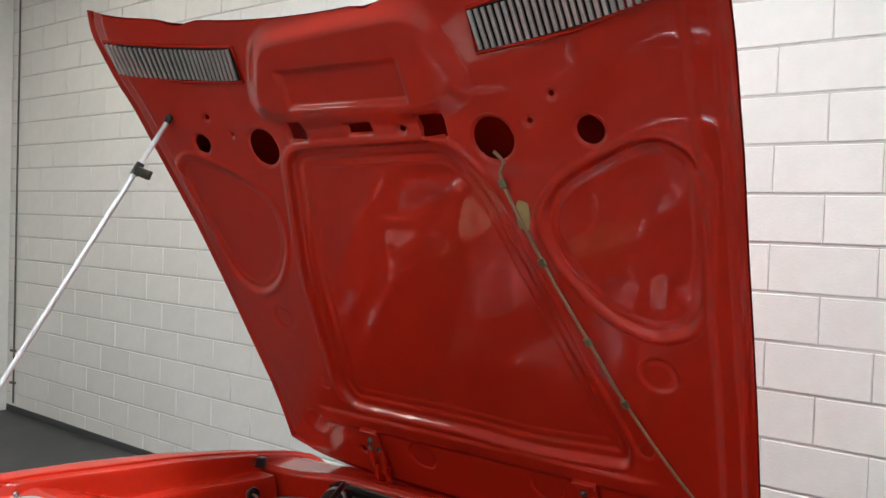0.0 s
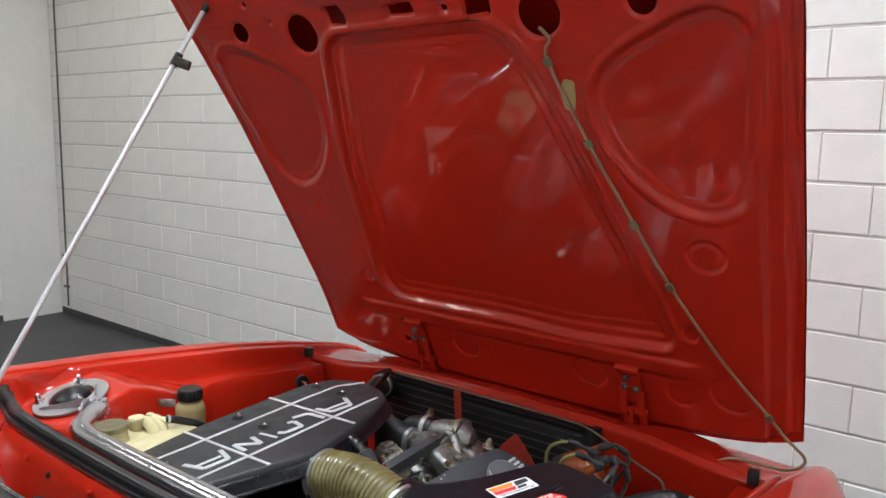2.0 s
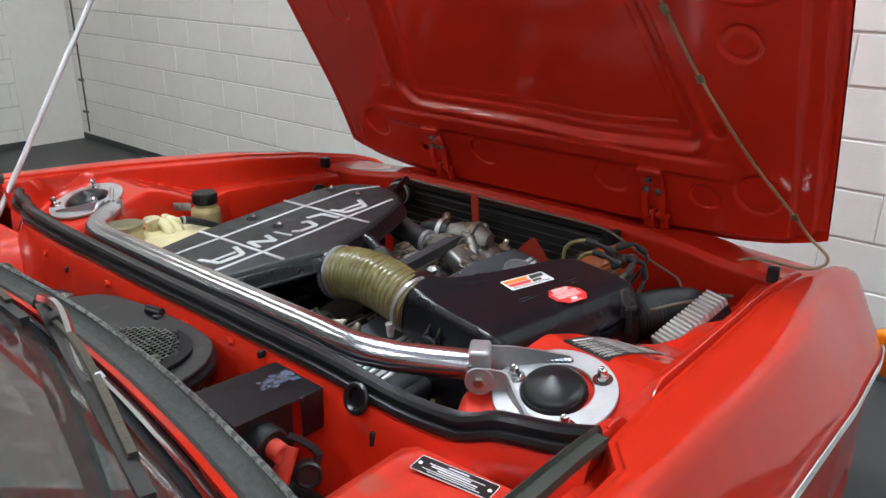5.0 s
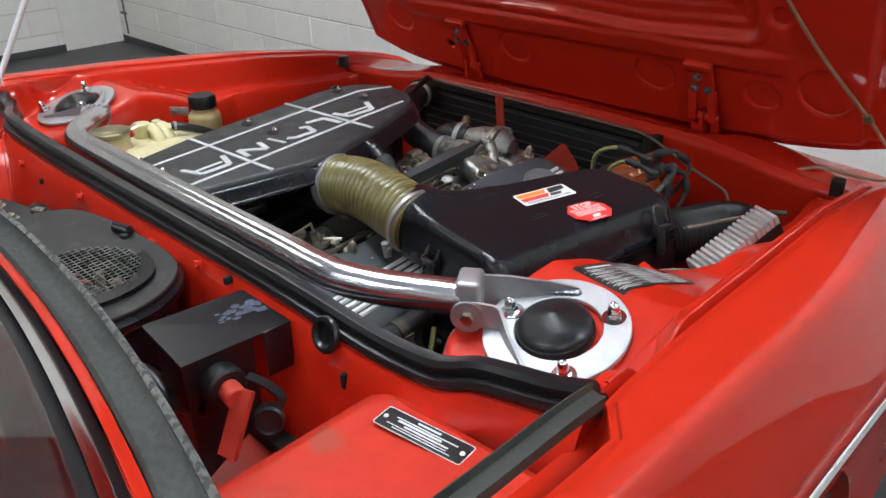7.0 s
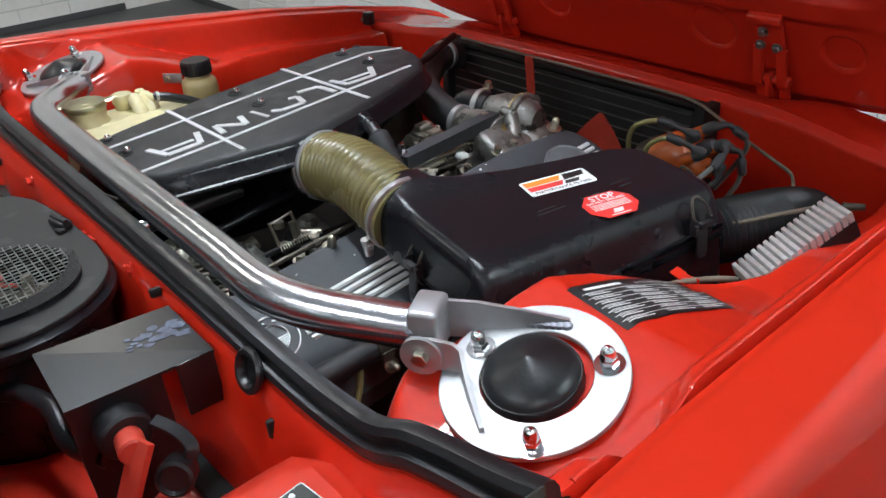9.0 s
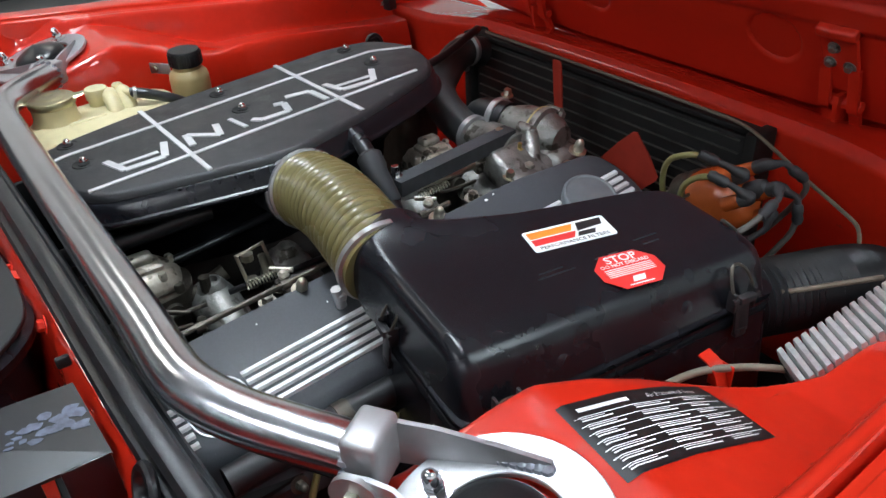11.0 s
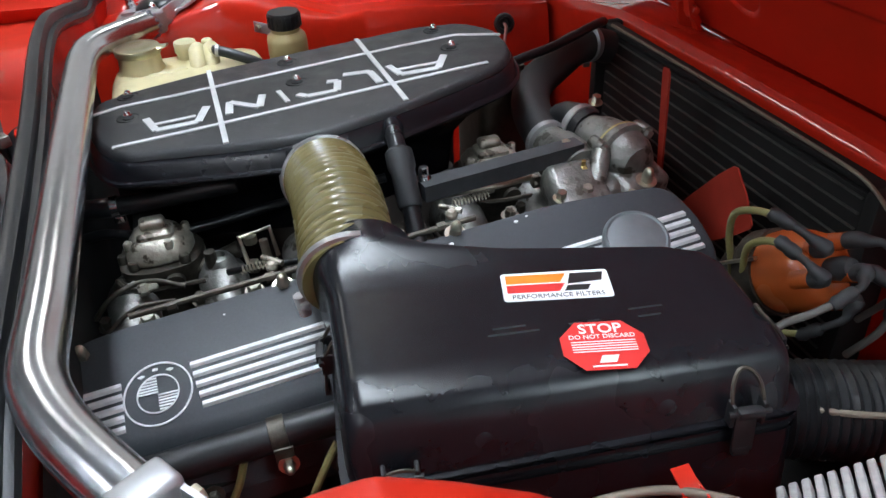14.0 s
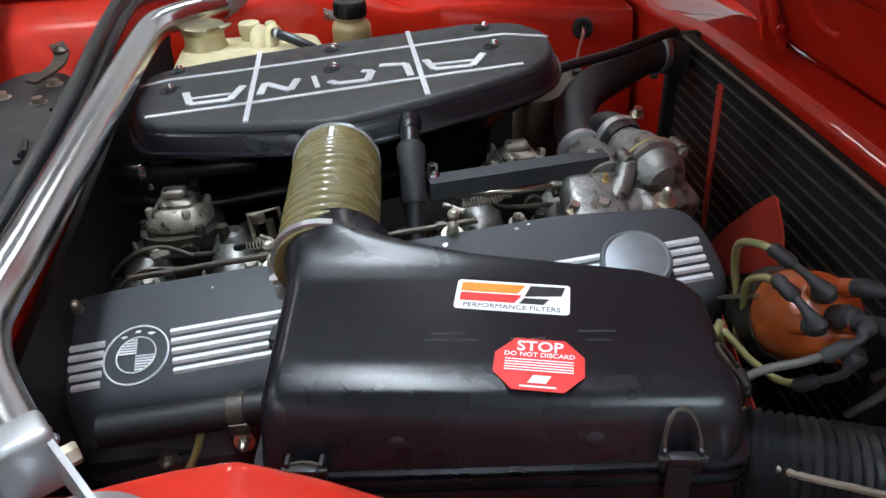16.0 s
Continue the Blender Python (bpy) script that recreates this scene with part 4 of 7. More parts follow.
def carburettor(y):
    x, z = -0.012, 0.598 + 0.055 * (y + 0.04)
    cb = thing("carburettor", (x, y, z - 0.06), "greasy cast carburettor beside the valve cover", "carburettor", "carburettors")
    bm = B()
    poly = rounded([(x - 0.034, y - 0.036), (x + 0.026, y - 0.040), (x + 0.036, y - 0.012), (x + 0.030, y + 0.030), (x - 0.004, y + 0.042), (x - 0.036, y + 0.026)], 0.012)
    slab(bm, poly, lambda a, b: z, [(0.004, 0.0), (0.0, 0.004), (0.0, 0.012), (0.006, 0.020), (0.010, 0.026), (0.016, 0.028)])
    slab(bm, rounded([(x - 0.020, y - 0.024), (x + 0.018, y - 0.024), (x + 0.018, y + 0.020), (x - 0.020, y + 0.020)], 0.009), lambda a, b: z + 0.026, [(0.0, 0.0), (0.001, 0.006), (0.005, 0.009)])
    box(bm, (x - 0.004, y - 0.003, z + 0.040), (0.020, 0.030, 0.012), (0, 0, 0), 0.005, 3)
    part("top_cover", bm, CARB, cb, "stained cast alloy top cover")
    for dx, dy in ((-0.030, 0.0), (0.024, 0.012), (0.010, -0.034), (-0.012, 0.032)):
        part("cover_screw", lathe(B(), (x + dx, y + dy, z + 0.018), (0, 0, 1), [(0.0055, 0), (0.0055, 0.008), (0.004, 0.010)], 10), CARB, cb)
    bm = B()
    poly2 = inset(poly, -0.006)
    slab(bm, poly2, lambda a, b: z, [(0.0, -0.09), (0.006, -0.06), (0.0, -0.03), (-0.004, -0.008), (-0.004, 0.0), (0.0, 0.0)])
    rod(bm, (x + 0.02, y - 0.05, z - 0.02), (x + 0.02, y + 0.05, z - 0.02), 0.010, 12)
    rod(bm, (x + 0.05, y + 0.01, z - 0.018), (x + 0.02, y + 0.01, z - 0.018), 0.012, 12)
    part("body", bm, GREASY, cb)
    for dx, dy in ((-0.02, -0.035), (0.028, -0.032), (0.032, 0.026), (-0.028, 0.030), (0.008, -0.044)):
        part("screw", lathe(B(), (x + dx, y + dy, z - 0.004), (0, 0, 1), [(0.0065, 0), (0.0065, 0.012), (0.0052, 0.0145)], 10), GREASY, cb)
    bm = B()
    tube(bm, [(x + 0.045, y - 0.035, z - 0.02), (x + 0.05, y - 0.05, z + 0.004), (x + 0.06, y - 0.03, z - 0.01), (x + 0.062, y + 0.045, z - 0.012)], 0.003, 6, 4)
    rod(bm, (x + 0.012, y + 0.06, z - 0.02), (x + 0.012, y + 0.09, z - 0.01), 0.011, 10)
    rod(bm, (x + 0.04, y + 0.055, z - 0.03), (x + 0.04, y + 0.055, z + 0.012), 0.007, 8)
    part("linkage", bm, GREASY, cb)
    return cb


for y in (-0.042, 0.388):
    carburettor(y)
# intake branches
for y in (-0.088, 0.020, 0.125, 0.325, 0.43):
    bm = B()
    z = 0.560 + 0.075 * y
    tube(bm, [(-0.03, y, z - 0.045), (-0.005, y, z - 0.012), (0.022, y + 0.002, z), (0.065, y + 0.004, z - 0.012), (0.12, y + 0.004, z - 0.03)], 0.027, 18, 5, radii=lambda t: 0.80 + 0.32 * math.sin(math.pi * t))
    lathe(bm, (0.020, y + 0.002, z + 0.014), (0.1, 0, 1), [(0.022, 0), (0.018, 0.014), (0.012, 0.022), (0.008, 0.023), (0.0075, 0.015)], 18)
    part("intake_branch", bm, ALU, engine, "cast alloy intake branch")
    part("branch_bolt", bolt(B(), (0.05, y - 0.028, z - 0.004), (0.2, 0, 1), 0.007, 0.012), GREASY, engine)
    bm = B()
    box(bm, (0.088, y + 0.003, z - 0.022), (0.010, 0.078, 0.045), (0, 20, 0), 0.004)
    part("branch_flange", bm, GREASY, engine)
# choke spring frame
bm = B()
tube(bm, [(0.062, 0.055, 0.600), (0.052, 0.050, 0.636), (0.050, 0.086, 0.640), (0.060, 0.090, 0.606)], 0.0028, 6, 1)
rod(bm, (0.075, 0.078, 0.60), (0.068, 0.076, 0.636), 0.005, 10)
lathe(bm, (0.056, 0.062, 0.628), (0, 0, 1), [(0.008, 0), (0.008, 0.009)], 8)
part("throttle_bracket", bm, ZINC, engine)
# rear water hose stub with clip
bm = B()
tube(bm, [(-0.09, -0.16, 0.640), (-0.06, -0.10, 0.645), (-0.05, -0.02, 0.650), (-0.045, 0.06, 0.655)], 0.012, 12, 4)
part("rear_hose", bm, BLACK_RUBBER, engine)
part("hose_clip", clamp_band(B(), (-0.058, -0.085, 0.646), (0.05, 1, 0.05), 0.0125, 0.010), CHROME, engine)

# small pipes, unions and return springs round the carburettors
for pts, r, m_ in (([(-0.075, -0.135, 0.600), (-0.055, -0.10, 0.612), (-0.040, -0.05, 0.606), (-0.045, 0.02, 0.604), (-0.05, 0.12, 0.612), (-0.045, 0.25, 0.622)], 0.0062, BLACK_RUBBER),
                   ([(0.055, -0.125, 0.566), (0.05, -0.10, 0.590), (0.045, -0.06, 0.598), (0.06, -0.02, 0.590)], 0.0032, GREASY),
                   ([(0.062, 0.030, 0.598), (0.075, 0.060, 0.606), (0.080, 0.100, 0.606), (0.072, 0.15, 0.600), (0.06, 0.19, 0.59)], 0.0042, BLACK_RUBBER),
                   ([(0.04, 0.30, 0.628), (0.06, 0.33, 0.640), (0.065, 0.37, 0.642), (0.05, 0.42, 0.636)], 0.0034, ZINC),
                   ([(0.110, -0.105, 0.585), (0.105, -0.07, 0.606), (0.098, -0.03, 0.600)], 0.0026, GREASY)):
    part("small_pipe", tube(B(), pts, r, 10, 5), m_, engine)
for c, d in (((0.048, -0.072, 0.590), (0, 1, 0.1)), ((0.062, 0.055, 0.600), (0.3, 1, 0)), ((0.045, 0.345, 0.628), (0.2, 1, 0.1)), ((0.055, 0.415, 0.632), (0, 1, 0))):
    bm = B()
    lathe(bm, c, d, [(0.006, 0), (0.0085, 0.001), (0.0085, 0.010), (0.006, 0.012), (0.005, 0.022)], 6)
    part("pipe_union", bm, CARB, engine)
for a, b in (((0.085, 0.045, 0.612), (0.088, 0.088, 0.616)), ((0.080, 0.30, 0.640), (0.084, 0.345, 0.645))):
    a, b = Vector(a), Vector(b)
    u_, w_, d_ = frame_of(b - a)
    coil = [a + (b - a) * (k / 66) + (u_ * math.cos(k * 1.05) + w_ * math.sin(k * 1.05)) * 0.0045 for k in range(67)]
    part("return_spring", tube(B(), coil, 0.0010, 5, 1), ZINC, engine)
for y in (-0.06, 0.055, 0.16, 0.36, 0.46):
    part("stud_nut", bolt(B(), (0.118, y, 0.598 + 0.09 * y), (0.2, 0, 1), 0.0075, 0.010), CARB, engine)
bm = B()
slab(bm, rounded([(0.025, 0.215), (0.095, 0.205), (0.105, 0.275), (0.03, 0.285)], 0.012), lambda x, y: 0.585, [(0, -0.04), (0, 0.0), (0.006, 0.008)])
lathe(bm, (0.06, 0.245, 0.590), (0.1, 0, 1), [(0.022, 0), (0.020, 0.012), (0.010, 0.018), (0, 0.019)], 18)
part("fuel_regulator", bm, GREASY, engine, "greasy round regulator")

# thermostat housing
bm = B()
lathe(bm, (-0.012, 0.520, 0.656), (1, 0.20, -0.06), [(0.0255, -0.012), (0.0255, 0.014), (0.028, 0.020), (0.034, 0.036), (0.0365, 0.054), (0.037, 0.068)], 32)
lathe(bm, (-0.012, 0.474, 0.640), (1, 0.05, 0.02), [(0.0265, -0.014), (0.0265, 0.014), (0.031, 0.022), (0.033, 0.07), (0.030, 0.085)], 26)
box(bm, (0.065, 0.505, 0.618), (0.10, 0.10, 0.06), (0, 12, 0), 0.016, 3)
box(bm, (0.098, 0.455, 0.632), (0.075, 0.070, 0.044), (0, 22, 0), 0.012, 3)
rod(bm, (0.105, 0.478, 0.640), (0.074, 0.500, 0.667), 0.0125, 16, bev=0.002)
part("thermostat_housing", bm, ALU, engine, "cast alloy thermostat housing")
ta = Vector((1, 0.20, -0.06)).normalized()
tf = Vector((-0.012, 0.520, 0.656)) + ta * 0.068
part("gasket", lathe(B(), tf, ta, [(0.0415, 0), (0.0415, 0.003)], 30), PRIMER, engine, "yellowish paper gasket edge")
bm = B()
lathe(bm, tf + ta * 0.003, ta, [(0.041, 0), (0.042, 0.003), (0.042, 0.010), (0.036, 0.013), (0.033, 0.026), (0.024, 0.040), (0.01, 0.044), (0, 0.044)], 30)
box(bm, tf + ta * 0.034 + Vector((0, 0.0, -0.05)), (0.05, 0.075, 0.09), (0, 15, 12), 0.012, 3)
part("front_cover", bm, ALU, engine, "stained alloy water outlet cover")
for a in (35, 80, 150, 215, 330):
    u_, w_, _ = frame_of(ta)
    q = tf + (u_ * math.cos(radians(a)) + w_ * math.sin(radians(a))) * 0.041
    bm = B()
    rod(bm, q - ta * 0.010, q + ta * 0.014, 0.009, 14, bev=0.002)
    bolt(bm, q + ta * 0.014, ta, 0.0062, 0.006)
    part("housing_bolt", bm, ALU, engine)
for pt in ((-0.030, 0.545, 0.683), (0.152, 0.500, 0.642), (0.050, 0.462, 0.668), (0.118, 0.425, 0.640)):
    part("housing_bolt", bolt(B(), pt, (0.25, 0.0, 1), 0.0065, 0.010), ZINC, engine)
bm = B()
lathe(bm, (0.086, 0.470, 0.640), (0.1, -0.05, 1), [(0.012, 0), (0.012, 0.008), (0.007, 0.010), (0.0065, 0.018), (0.003, 0.021), (0.003, 0.028)], 6)
part("temperature_sender", bm, BRASS, engine, "brass temperature sender")
# square bracket bar over the carburettors
bm = B()
tube(bm, [(0.086, 0.262, 0.669), (0.056, 0.478, 0.668)], 0.0115, sub=1, shape=[(-1, -0.9), (1, -0.9), (1, 0.9), (-1, 0.9)])
part("support_bar", bm, BAR_GREY, engine, "dull grey square support bar")
part("bar_screw", bolt(B(), (0.078, 0.268, 0.680), (0, 0, 1), 0.006, 0.014), CHROME, engine)
# heater pipe beside the cover
bm = B()
tube(bm, [(0.300, -0.082, 0.556), (0.298, 0.05, 0.562), (0.300, 0.22, 0.570)], 0.0165, 16, 3)
part("heater_pipe", bm, BLACK_MATT, engine, "black painted pipe along the cover")
bm = B()
lathe(bm, (0.298, 0.040, 0.5615), (0, 1, 0.06), [(0.0168, 0), (0.0180, 0.0005), (0.0180, 0.016), (0.0168, 0.0165)], 22)
box(bm, (0.3155, 0.050, 0.546), (0.0022, 0.018, 0.036), (0, 12, 0), 0.0008)
part("pipe_clip", bm, GREASY, engine, "dull metal pipe clip")
part("clip_bolt", acorn_nut(B(), (0.318, 0.052, 0.540), (1, 0, 0.3), 0.62), ZINC, engine)
for pts in ([(0.330, -0.02, 0.46), (0.324, -0.012, 0.50), (0.316, 0.004, 0.53), (0.31, 0.012, 0.55)], [(0.345, 0.06, 0.46), (0.338, 0.065, 0.50), (0.328, 0.085, 0.535), (0.318, 0.10, 0.552)]):
    part("thin_hose", tube(B(), pts, 0.004, 8, 5), LEAD_YELLOW, engine, "thin dirty yellow hose")
for y in (-0.02, 0.10):
    part("exhaust_nut", acorn_nut(B(), (0.322, y, 0.530), (1, 0, 0.4), 0.6), GREASY, engine)

# ---- radiator and fan ----
radiator = thing("radiator", (-0.04, 0.745, 0.30), "black radiator with fine horizontal fins behind the fan", "radiator")
part("core", box(B(), (-0.04, 0.752, 0.475), (0.62, 0.03, 0.36), bev=0.002), BLACK_DEEP, radiator)
FIN_DARK = mat("fin_metal", (0.14, 0.14, 0.13), 0.4, metal=0.5, vary=0.5)
for k in range(17):
    part("fin", box(B(), (-0.04, 0.736, 0.32 + 0.0205 * k), (0.60, 0.004, 0.0022), (0, 0, 0), 0), FIN_DARK, radiator)
bm = B()
box(bm, (-0.04, 0.747, 0.664), (0.66, 0.024, 0.010), (0, 0, 0), 0.003)
box(bm, (-0.362, 0.745, 0.50), (0.02, 0.05, 0.34), (0, 0, 0), 0.004)
box(bm, (0.285, 0.745, 0.50), (0.02, 0.05, 0.34), (0, 0, 0), 0.004)
part("frame", bm, BLACK_DEEP, radiator)
fan = thing("cooling_fan", (0.0, 0.66, 0.44), "red plastic engine cooling fan", "fan")
hub = Vector((-0.012, 0.655, 0.447))
part("hub", rod(B(), hub - Vector((0, 0.11, 0)), hub + Vector((0, 0.02, 0)), 0.06, 24, bev=0.004), BLACK_DEEP, fan)
for ang in (13, -46, -118, 175, 100, 235):
    a = radians(ang)
    d = Vector((math.sin(-a), 0, math.cos(a)))
    if ang == 13:
        d = (Vector((-0.037, 0.655, 0.712)) - hub).normalized()
    if ang == -46:
        d = (Vector((0.158, 0.655, 0.612)) - hub).normalized()
    s = d.cross(Vector((0, 1, 0))).normalized()
    rows = []
    for t, wd in ((0.05, 0.016), (0.12, 0.021), (0.2, 0.025), (0.255, 0.026), (0.264, 0.023)) if ang != -46 else ((0.05, 0.022), (0.12, 0.034), (0.2, 0.041), (0.236, 0.041), (0.243, 0.037)):
        wd *= 0.5 if ang == 13 else 1.0
        rows.append([hub + d * t + s * wd * q + Vector((0, 0.003 * q + e, 0)) for q, e in ((-1, -0.001), (0, 0.002), (1, -0.001), (1, 0.002), (0, 0.005), (-1, 0.002))])
    part("blade", skin(B(), rows), RED_PLASTIC, fan, "faded red plastic blade")

# ---- radiator hose ----
rh = thing("radiator_hose", (-0.2, 0.6, 0.65), "thick black rubber radiator hose", "hose")
part("hose", tube(B(), [(-0.318, 0.722, 0.640), (-0.314, 0.690, 0.650), (-0.298, 0.650, 0.655), (-0.255, 0.592, 0.650), (-0.195, 0.532, 0.652), (-0.128, 0.493, 0.652), (-0.075, 0.480, 0.644), (-0.008, 0.476, 0.636)], 0.0285, 20, 5), HOSE, rh)
part("hose_clamp", clamp_band(B(), (-0.022, 0.472, 0.641), (1, 0.05, 0.0), 0.0298, 0.011), CLAMP, rh)
part("hose_clamp", clamp_band(B(), (-0.309, 0.680, 0.655), (0.3, -0.9, 0.15), 0.0298, 0.011), CLAMP, rh)
part("blanking_cap", tube(B(), [(-0.002, 0.522, 0.656), (-0.03, 0.516, 0.657), (-0.052, 0.512, 0.650), (-0.064, 0.510, 0.632)], 0.0285, 18, 4, radii=lambda t: 1 - 0.35 * smooth(0.7, 1.0, t)), BLACK_RUBBER, rh, "short black rubber stub")
part("hose_clamp", clamp_band(B(), (-0.020, 0.519, 0.657), (1, 0.20, -0.04), 0.0298, 0.011), CLAMP, rh)
ov = thing("overflow_hose", (-0.2, 0.6, 0.69), "thin black hose from the radiator corner", "hose")
part("hose", tube(B(), [(-0.300, 0.700, 0.693), (-0.275, 0.665, 0.697), (-0.235, 0.58, 0.690), (-0.20, 0.50, 0.690), (-0.18, 0.44, 0.68)], 0.0075, 10, 5), BLACK_RUBBER, ov)

# ---- intake plenum ----
def plen_z(x, y):
    return 0.733 + 0.03 * (x + 0.12) + 0.067 * (y - 0.163)


plenum = thing("intake_plenum", (-0.11, 0.18, 0.62), "black crackle intake plenum with raised silver lettering strips", "air plenum")
PO = rounded([(-0.040, -0.062), (0.000, 0.055), (0.023, 0.128), (0.026, 0.175), (0.004, 0.272), (-0.020, 0.345), (-0.048, 0.412), (-0.080, 0.438), (-0.120, 0.451), (-0.180, 0.457), (-0.240, 0.430), (-0.266, 0.362), (-0.267, 0.160), (-0.264, 0.050), (-0.252, -0.040), (-0.236, -0.094), (-0.165, -0.102), (-0.090, -0.086)], 0.02)
part("lid", slab(B(), PO, plen_z, [(-0.0035, -0.010), (-0.0025, -0.006), (0.001, -0.0015), (0.005, 0.0)]), CRACKLE, plenum, "flat black crackle lid")
part("lower_half", slab(B(), PO, plen_z, [(0.085, -0.17), (0.075, -0.11), (0.050, -0.082), (0.018, -0.060), (-0.004, -0.046), (-0.0115, -0.041), (-0.0165, -0.0375), (-0.0175, -0.035), (-0.0165, -0.0325), (-0.0135, -0.031), (-0.0075, -0.0150), (-0.0040, -0.0110), (-0.002, -0.0102)]), PLENUM_BLACK, plenum, "smooth black lower half with a seam")


def on_lid(a, b, w=0.0034, name="strip"):
    p, q = Vector((*a, plen_z(*a) + 0.0008)), Vector((*b, plen_z(*b) + 0.0008))
    return part(name, tube(B(), [p, q], w, sub=1, shape=[(-1, -0.5), (1, -0.5), (0.94, 0.16), (-0.94, 0.16)]), STRIP_ALU, plenum)


for a, b in (((-0.265, 0.057), (-0.001, 0.059)), ((-0.265, 0.2725), (-0.003, 0.2745)), ((-0.184, -0.100), (-0.195, -0.064)), ((-0.195, -0.064), (-0.193, 0.057)), ((-0.193, 0.057), (-0.194, 0.273)), ((-0.194, 0.273), (-0.190, 0.402)), ((-0.190, 0.402), (-0.153, 0.455)), ((-0.063, -0.069), (-0.0605, 0.058)), ((-0.0605, 0.058), (-0.0635, 0.274)), ((-0.0635, 0.274), (-0.062, 0.402))):
    on_lid(a, b)
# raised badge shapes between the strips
for seg in ([(-0.131, -0.030), (-0.086, -0.018), (-0.083, 0.032), (-0.127, 0.045)], [(-0.085, 0.070), (-0.124, 0.074), (-0.086, 0.108), (-0.124, 0.116)], [(-0.126, 0.137), (-0.082, 0.143)],
            [(-0.098, 0.158), (-0.085, 0.168), (-0.082, 0.206), (-0.114, 0.213), (-0.119, 0.200)], [(-0.131, 0.224), (-0.122, 0.258), (-0.076, 0.261)], [(-0.127, 0.285), (-0.087, 0.292), (-0.080, 0.340), (-0.121, 0.361)], [(-0.106, -0.022), (-0.104, 0.030)], [(-0.106, 0.291), (-0.100, 0.346)]):
    bm = B()
    for a, b in zip(seg, seg[1:]):
        tube(bm, [Vector((*a, plen_z(*a) + 0.0008)), Vector((*b, plen_z(*b) + 0.0008))], 0.0050 if len(seg) > 2 else 0.0034, sub=1, shape=[(-1, -0.5), (1, -0.5), (0.94, 0.14), (-0.94, 0.14)])
    part("badge_shape", bm, STRIP_ALU, plenum, "raised bare silver badge shape")
# Cups lie almost flush; deep black stands for shade in sunk recesses.
for x, y in ((-0.230, -0.053), (-0.150, -0.052), (-0.229, 0.165), (-0.1445, 0.1645), (-0.230, 0.381), (-0.145, 0.380)):
    q = Vector((x, y, plen_z(x, y)))
    nt_ = part("cup_washer", lathe(B(), q, (0, 0, 1), [(0.0150, -0.0005), (0.0142, 0.0007), (0.0128, 0.0009), (0.0112, 0.0001), (0.0075, 0.0001), (0.0075, 0.0012), (0.003, 0.0012)], 24), BLACK_DEEP, plenum)
    bm = lathe(B(), q + Vector((0, 0, 0.0010)), (0, 0, 1), [(0.0058, 0), (0.0058, 0.0034), (0.0050, 0.0042)], 6)
    lathe(bm, q + Vector((0, 0, 0.0048)), (0, 0, 1), [(0.0046, 0), (0.0044, 0.0022), (0.0030, 0.0042), (0.0, 0.0050)], 14)
    part("lid_nut", bm, CHROME, nt_)
bm = B()
lathe(bm, (0.012, 0.160, 0.680), (1, 0, 0.15), [(0.049, -0.05), (0.049, 0.0), (0.049, 0.03)], 28)
part("outlet_neck", bm, BLACK_PLASTIC, plenum)
bm = B()
lathe(bm, (-0.012, 0.250, 0.722), (0.80, -0.03, -0.10), [(0.015, -0.03), (0.015, 0.030), (0.0115, 0.040), (0.0105, 0.050)], 16)
part("breather_neck", bm, BLACK_PLASTIC, plenum)

breather = thing("breather_hose", (0.07, 0.25, 0.64), "black rubber breather hose with a thick sleeve", "hose")
p0, p1, p2, p3 = Vector((0.024, 0.248, 0.720)), Vector((0.048, 0.247, 0.708)), Vector((0.112, 0.243, 0.653)), Vector((0.15, 0.240, 0.618))
part("hose", tube(B(), [p0, p1, p2, p3], 0.0105, 14, 3), BLACK_RUBBER, breather)
part("sleeve", lathe(B(), p1, p2 - p1, [(0.0125, 0), (0.0165, 0.004), (0.0168, 0.022), (0.0145, 0.028), (0.0145, 0.070), (0.0125, 0.074)], 18), BOOT, breather)

# ---- corrugated intake hose ----
bellows = thing("intake_hose", (0.13, 0.155, 0.63), "olive ribbed plastic intake hose with steel clamps", "intake hose")
axis = spline([(0.030, 0.160, 0.682), (0.080, 0.160, 0.692), (0.130, 0.158, 0.695), (0.190, 0.152, 0.690), (0.242, 0.146, 0.682)], 12)
n_c = 21
loops = []
side = Vector((0, 1, 0))
total = len(axis) - 1
for i in range(n_c * 8 + 1):
    t = i / (n_c * 8) * total
    k = min(int(t), total - 1)
    p = axis[k].lerp(axis[k + 1], t - k)
    d = (axis[min(k + 1, total)] - axis[k]).normalized()
    up = d.cross(side).normalized()
    f_ = i / (n_c * 8)
    r = 0.0448 + 0.0048 * abs(math.sin(math.pi * i / 8)) ** 0.75 if 0.06 < f_ < 0.94 else 0.0480
    loops.append([p + (side * math.cos(a) + up * math.sin(a)) * r for a in [2 * math.pi * j / 36 for j in range(36)]])
part("bellows", skin(B(), loops), OLIVE, bellows, "translucent olive ribbed plastic", sharp=80)
part("clamp", clamp_band(B(), axis[1], axis[2] - axis[0], 0.0505, 0.0070), CLAMP, bellows)
part("clamp", clamp_band(B(), axis[4], axis[5] - axis[3], 0.0502, 0.0065), CLAMP, bellows)
part("clamp", clamp_band(B(), axis[-3], axis[-2] - axis[-4], 0.0510, 0.0080), CLAMP, bellows)
q = axis[-3] + Vector((-0.012, -0.048, -0.030))
bm = B()
rod(bm, q + Vector((0, -0.004, 0.010)), q + Vector((0, 0.0, -0.014)), 0.0062, 10)
box(bm, q, (0.014, 0.010, 0.012), (0, 20, 0), 0.002)
part("clamp_screw", bm, CLAMP, bellows)

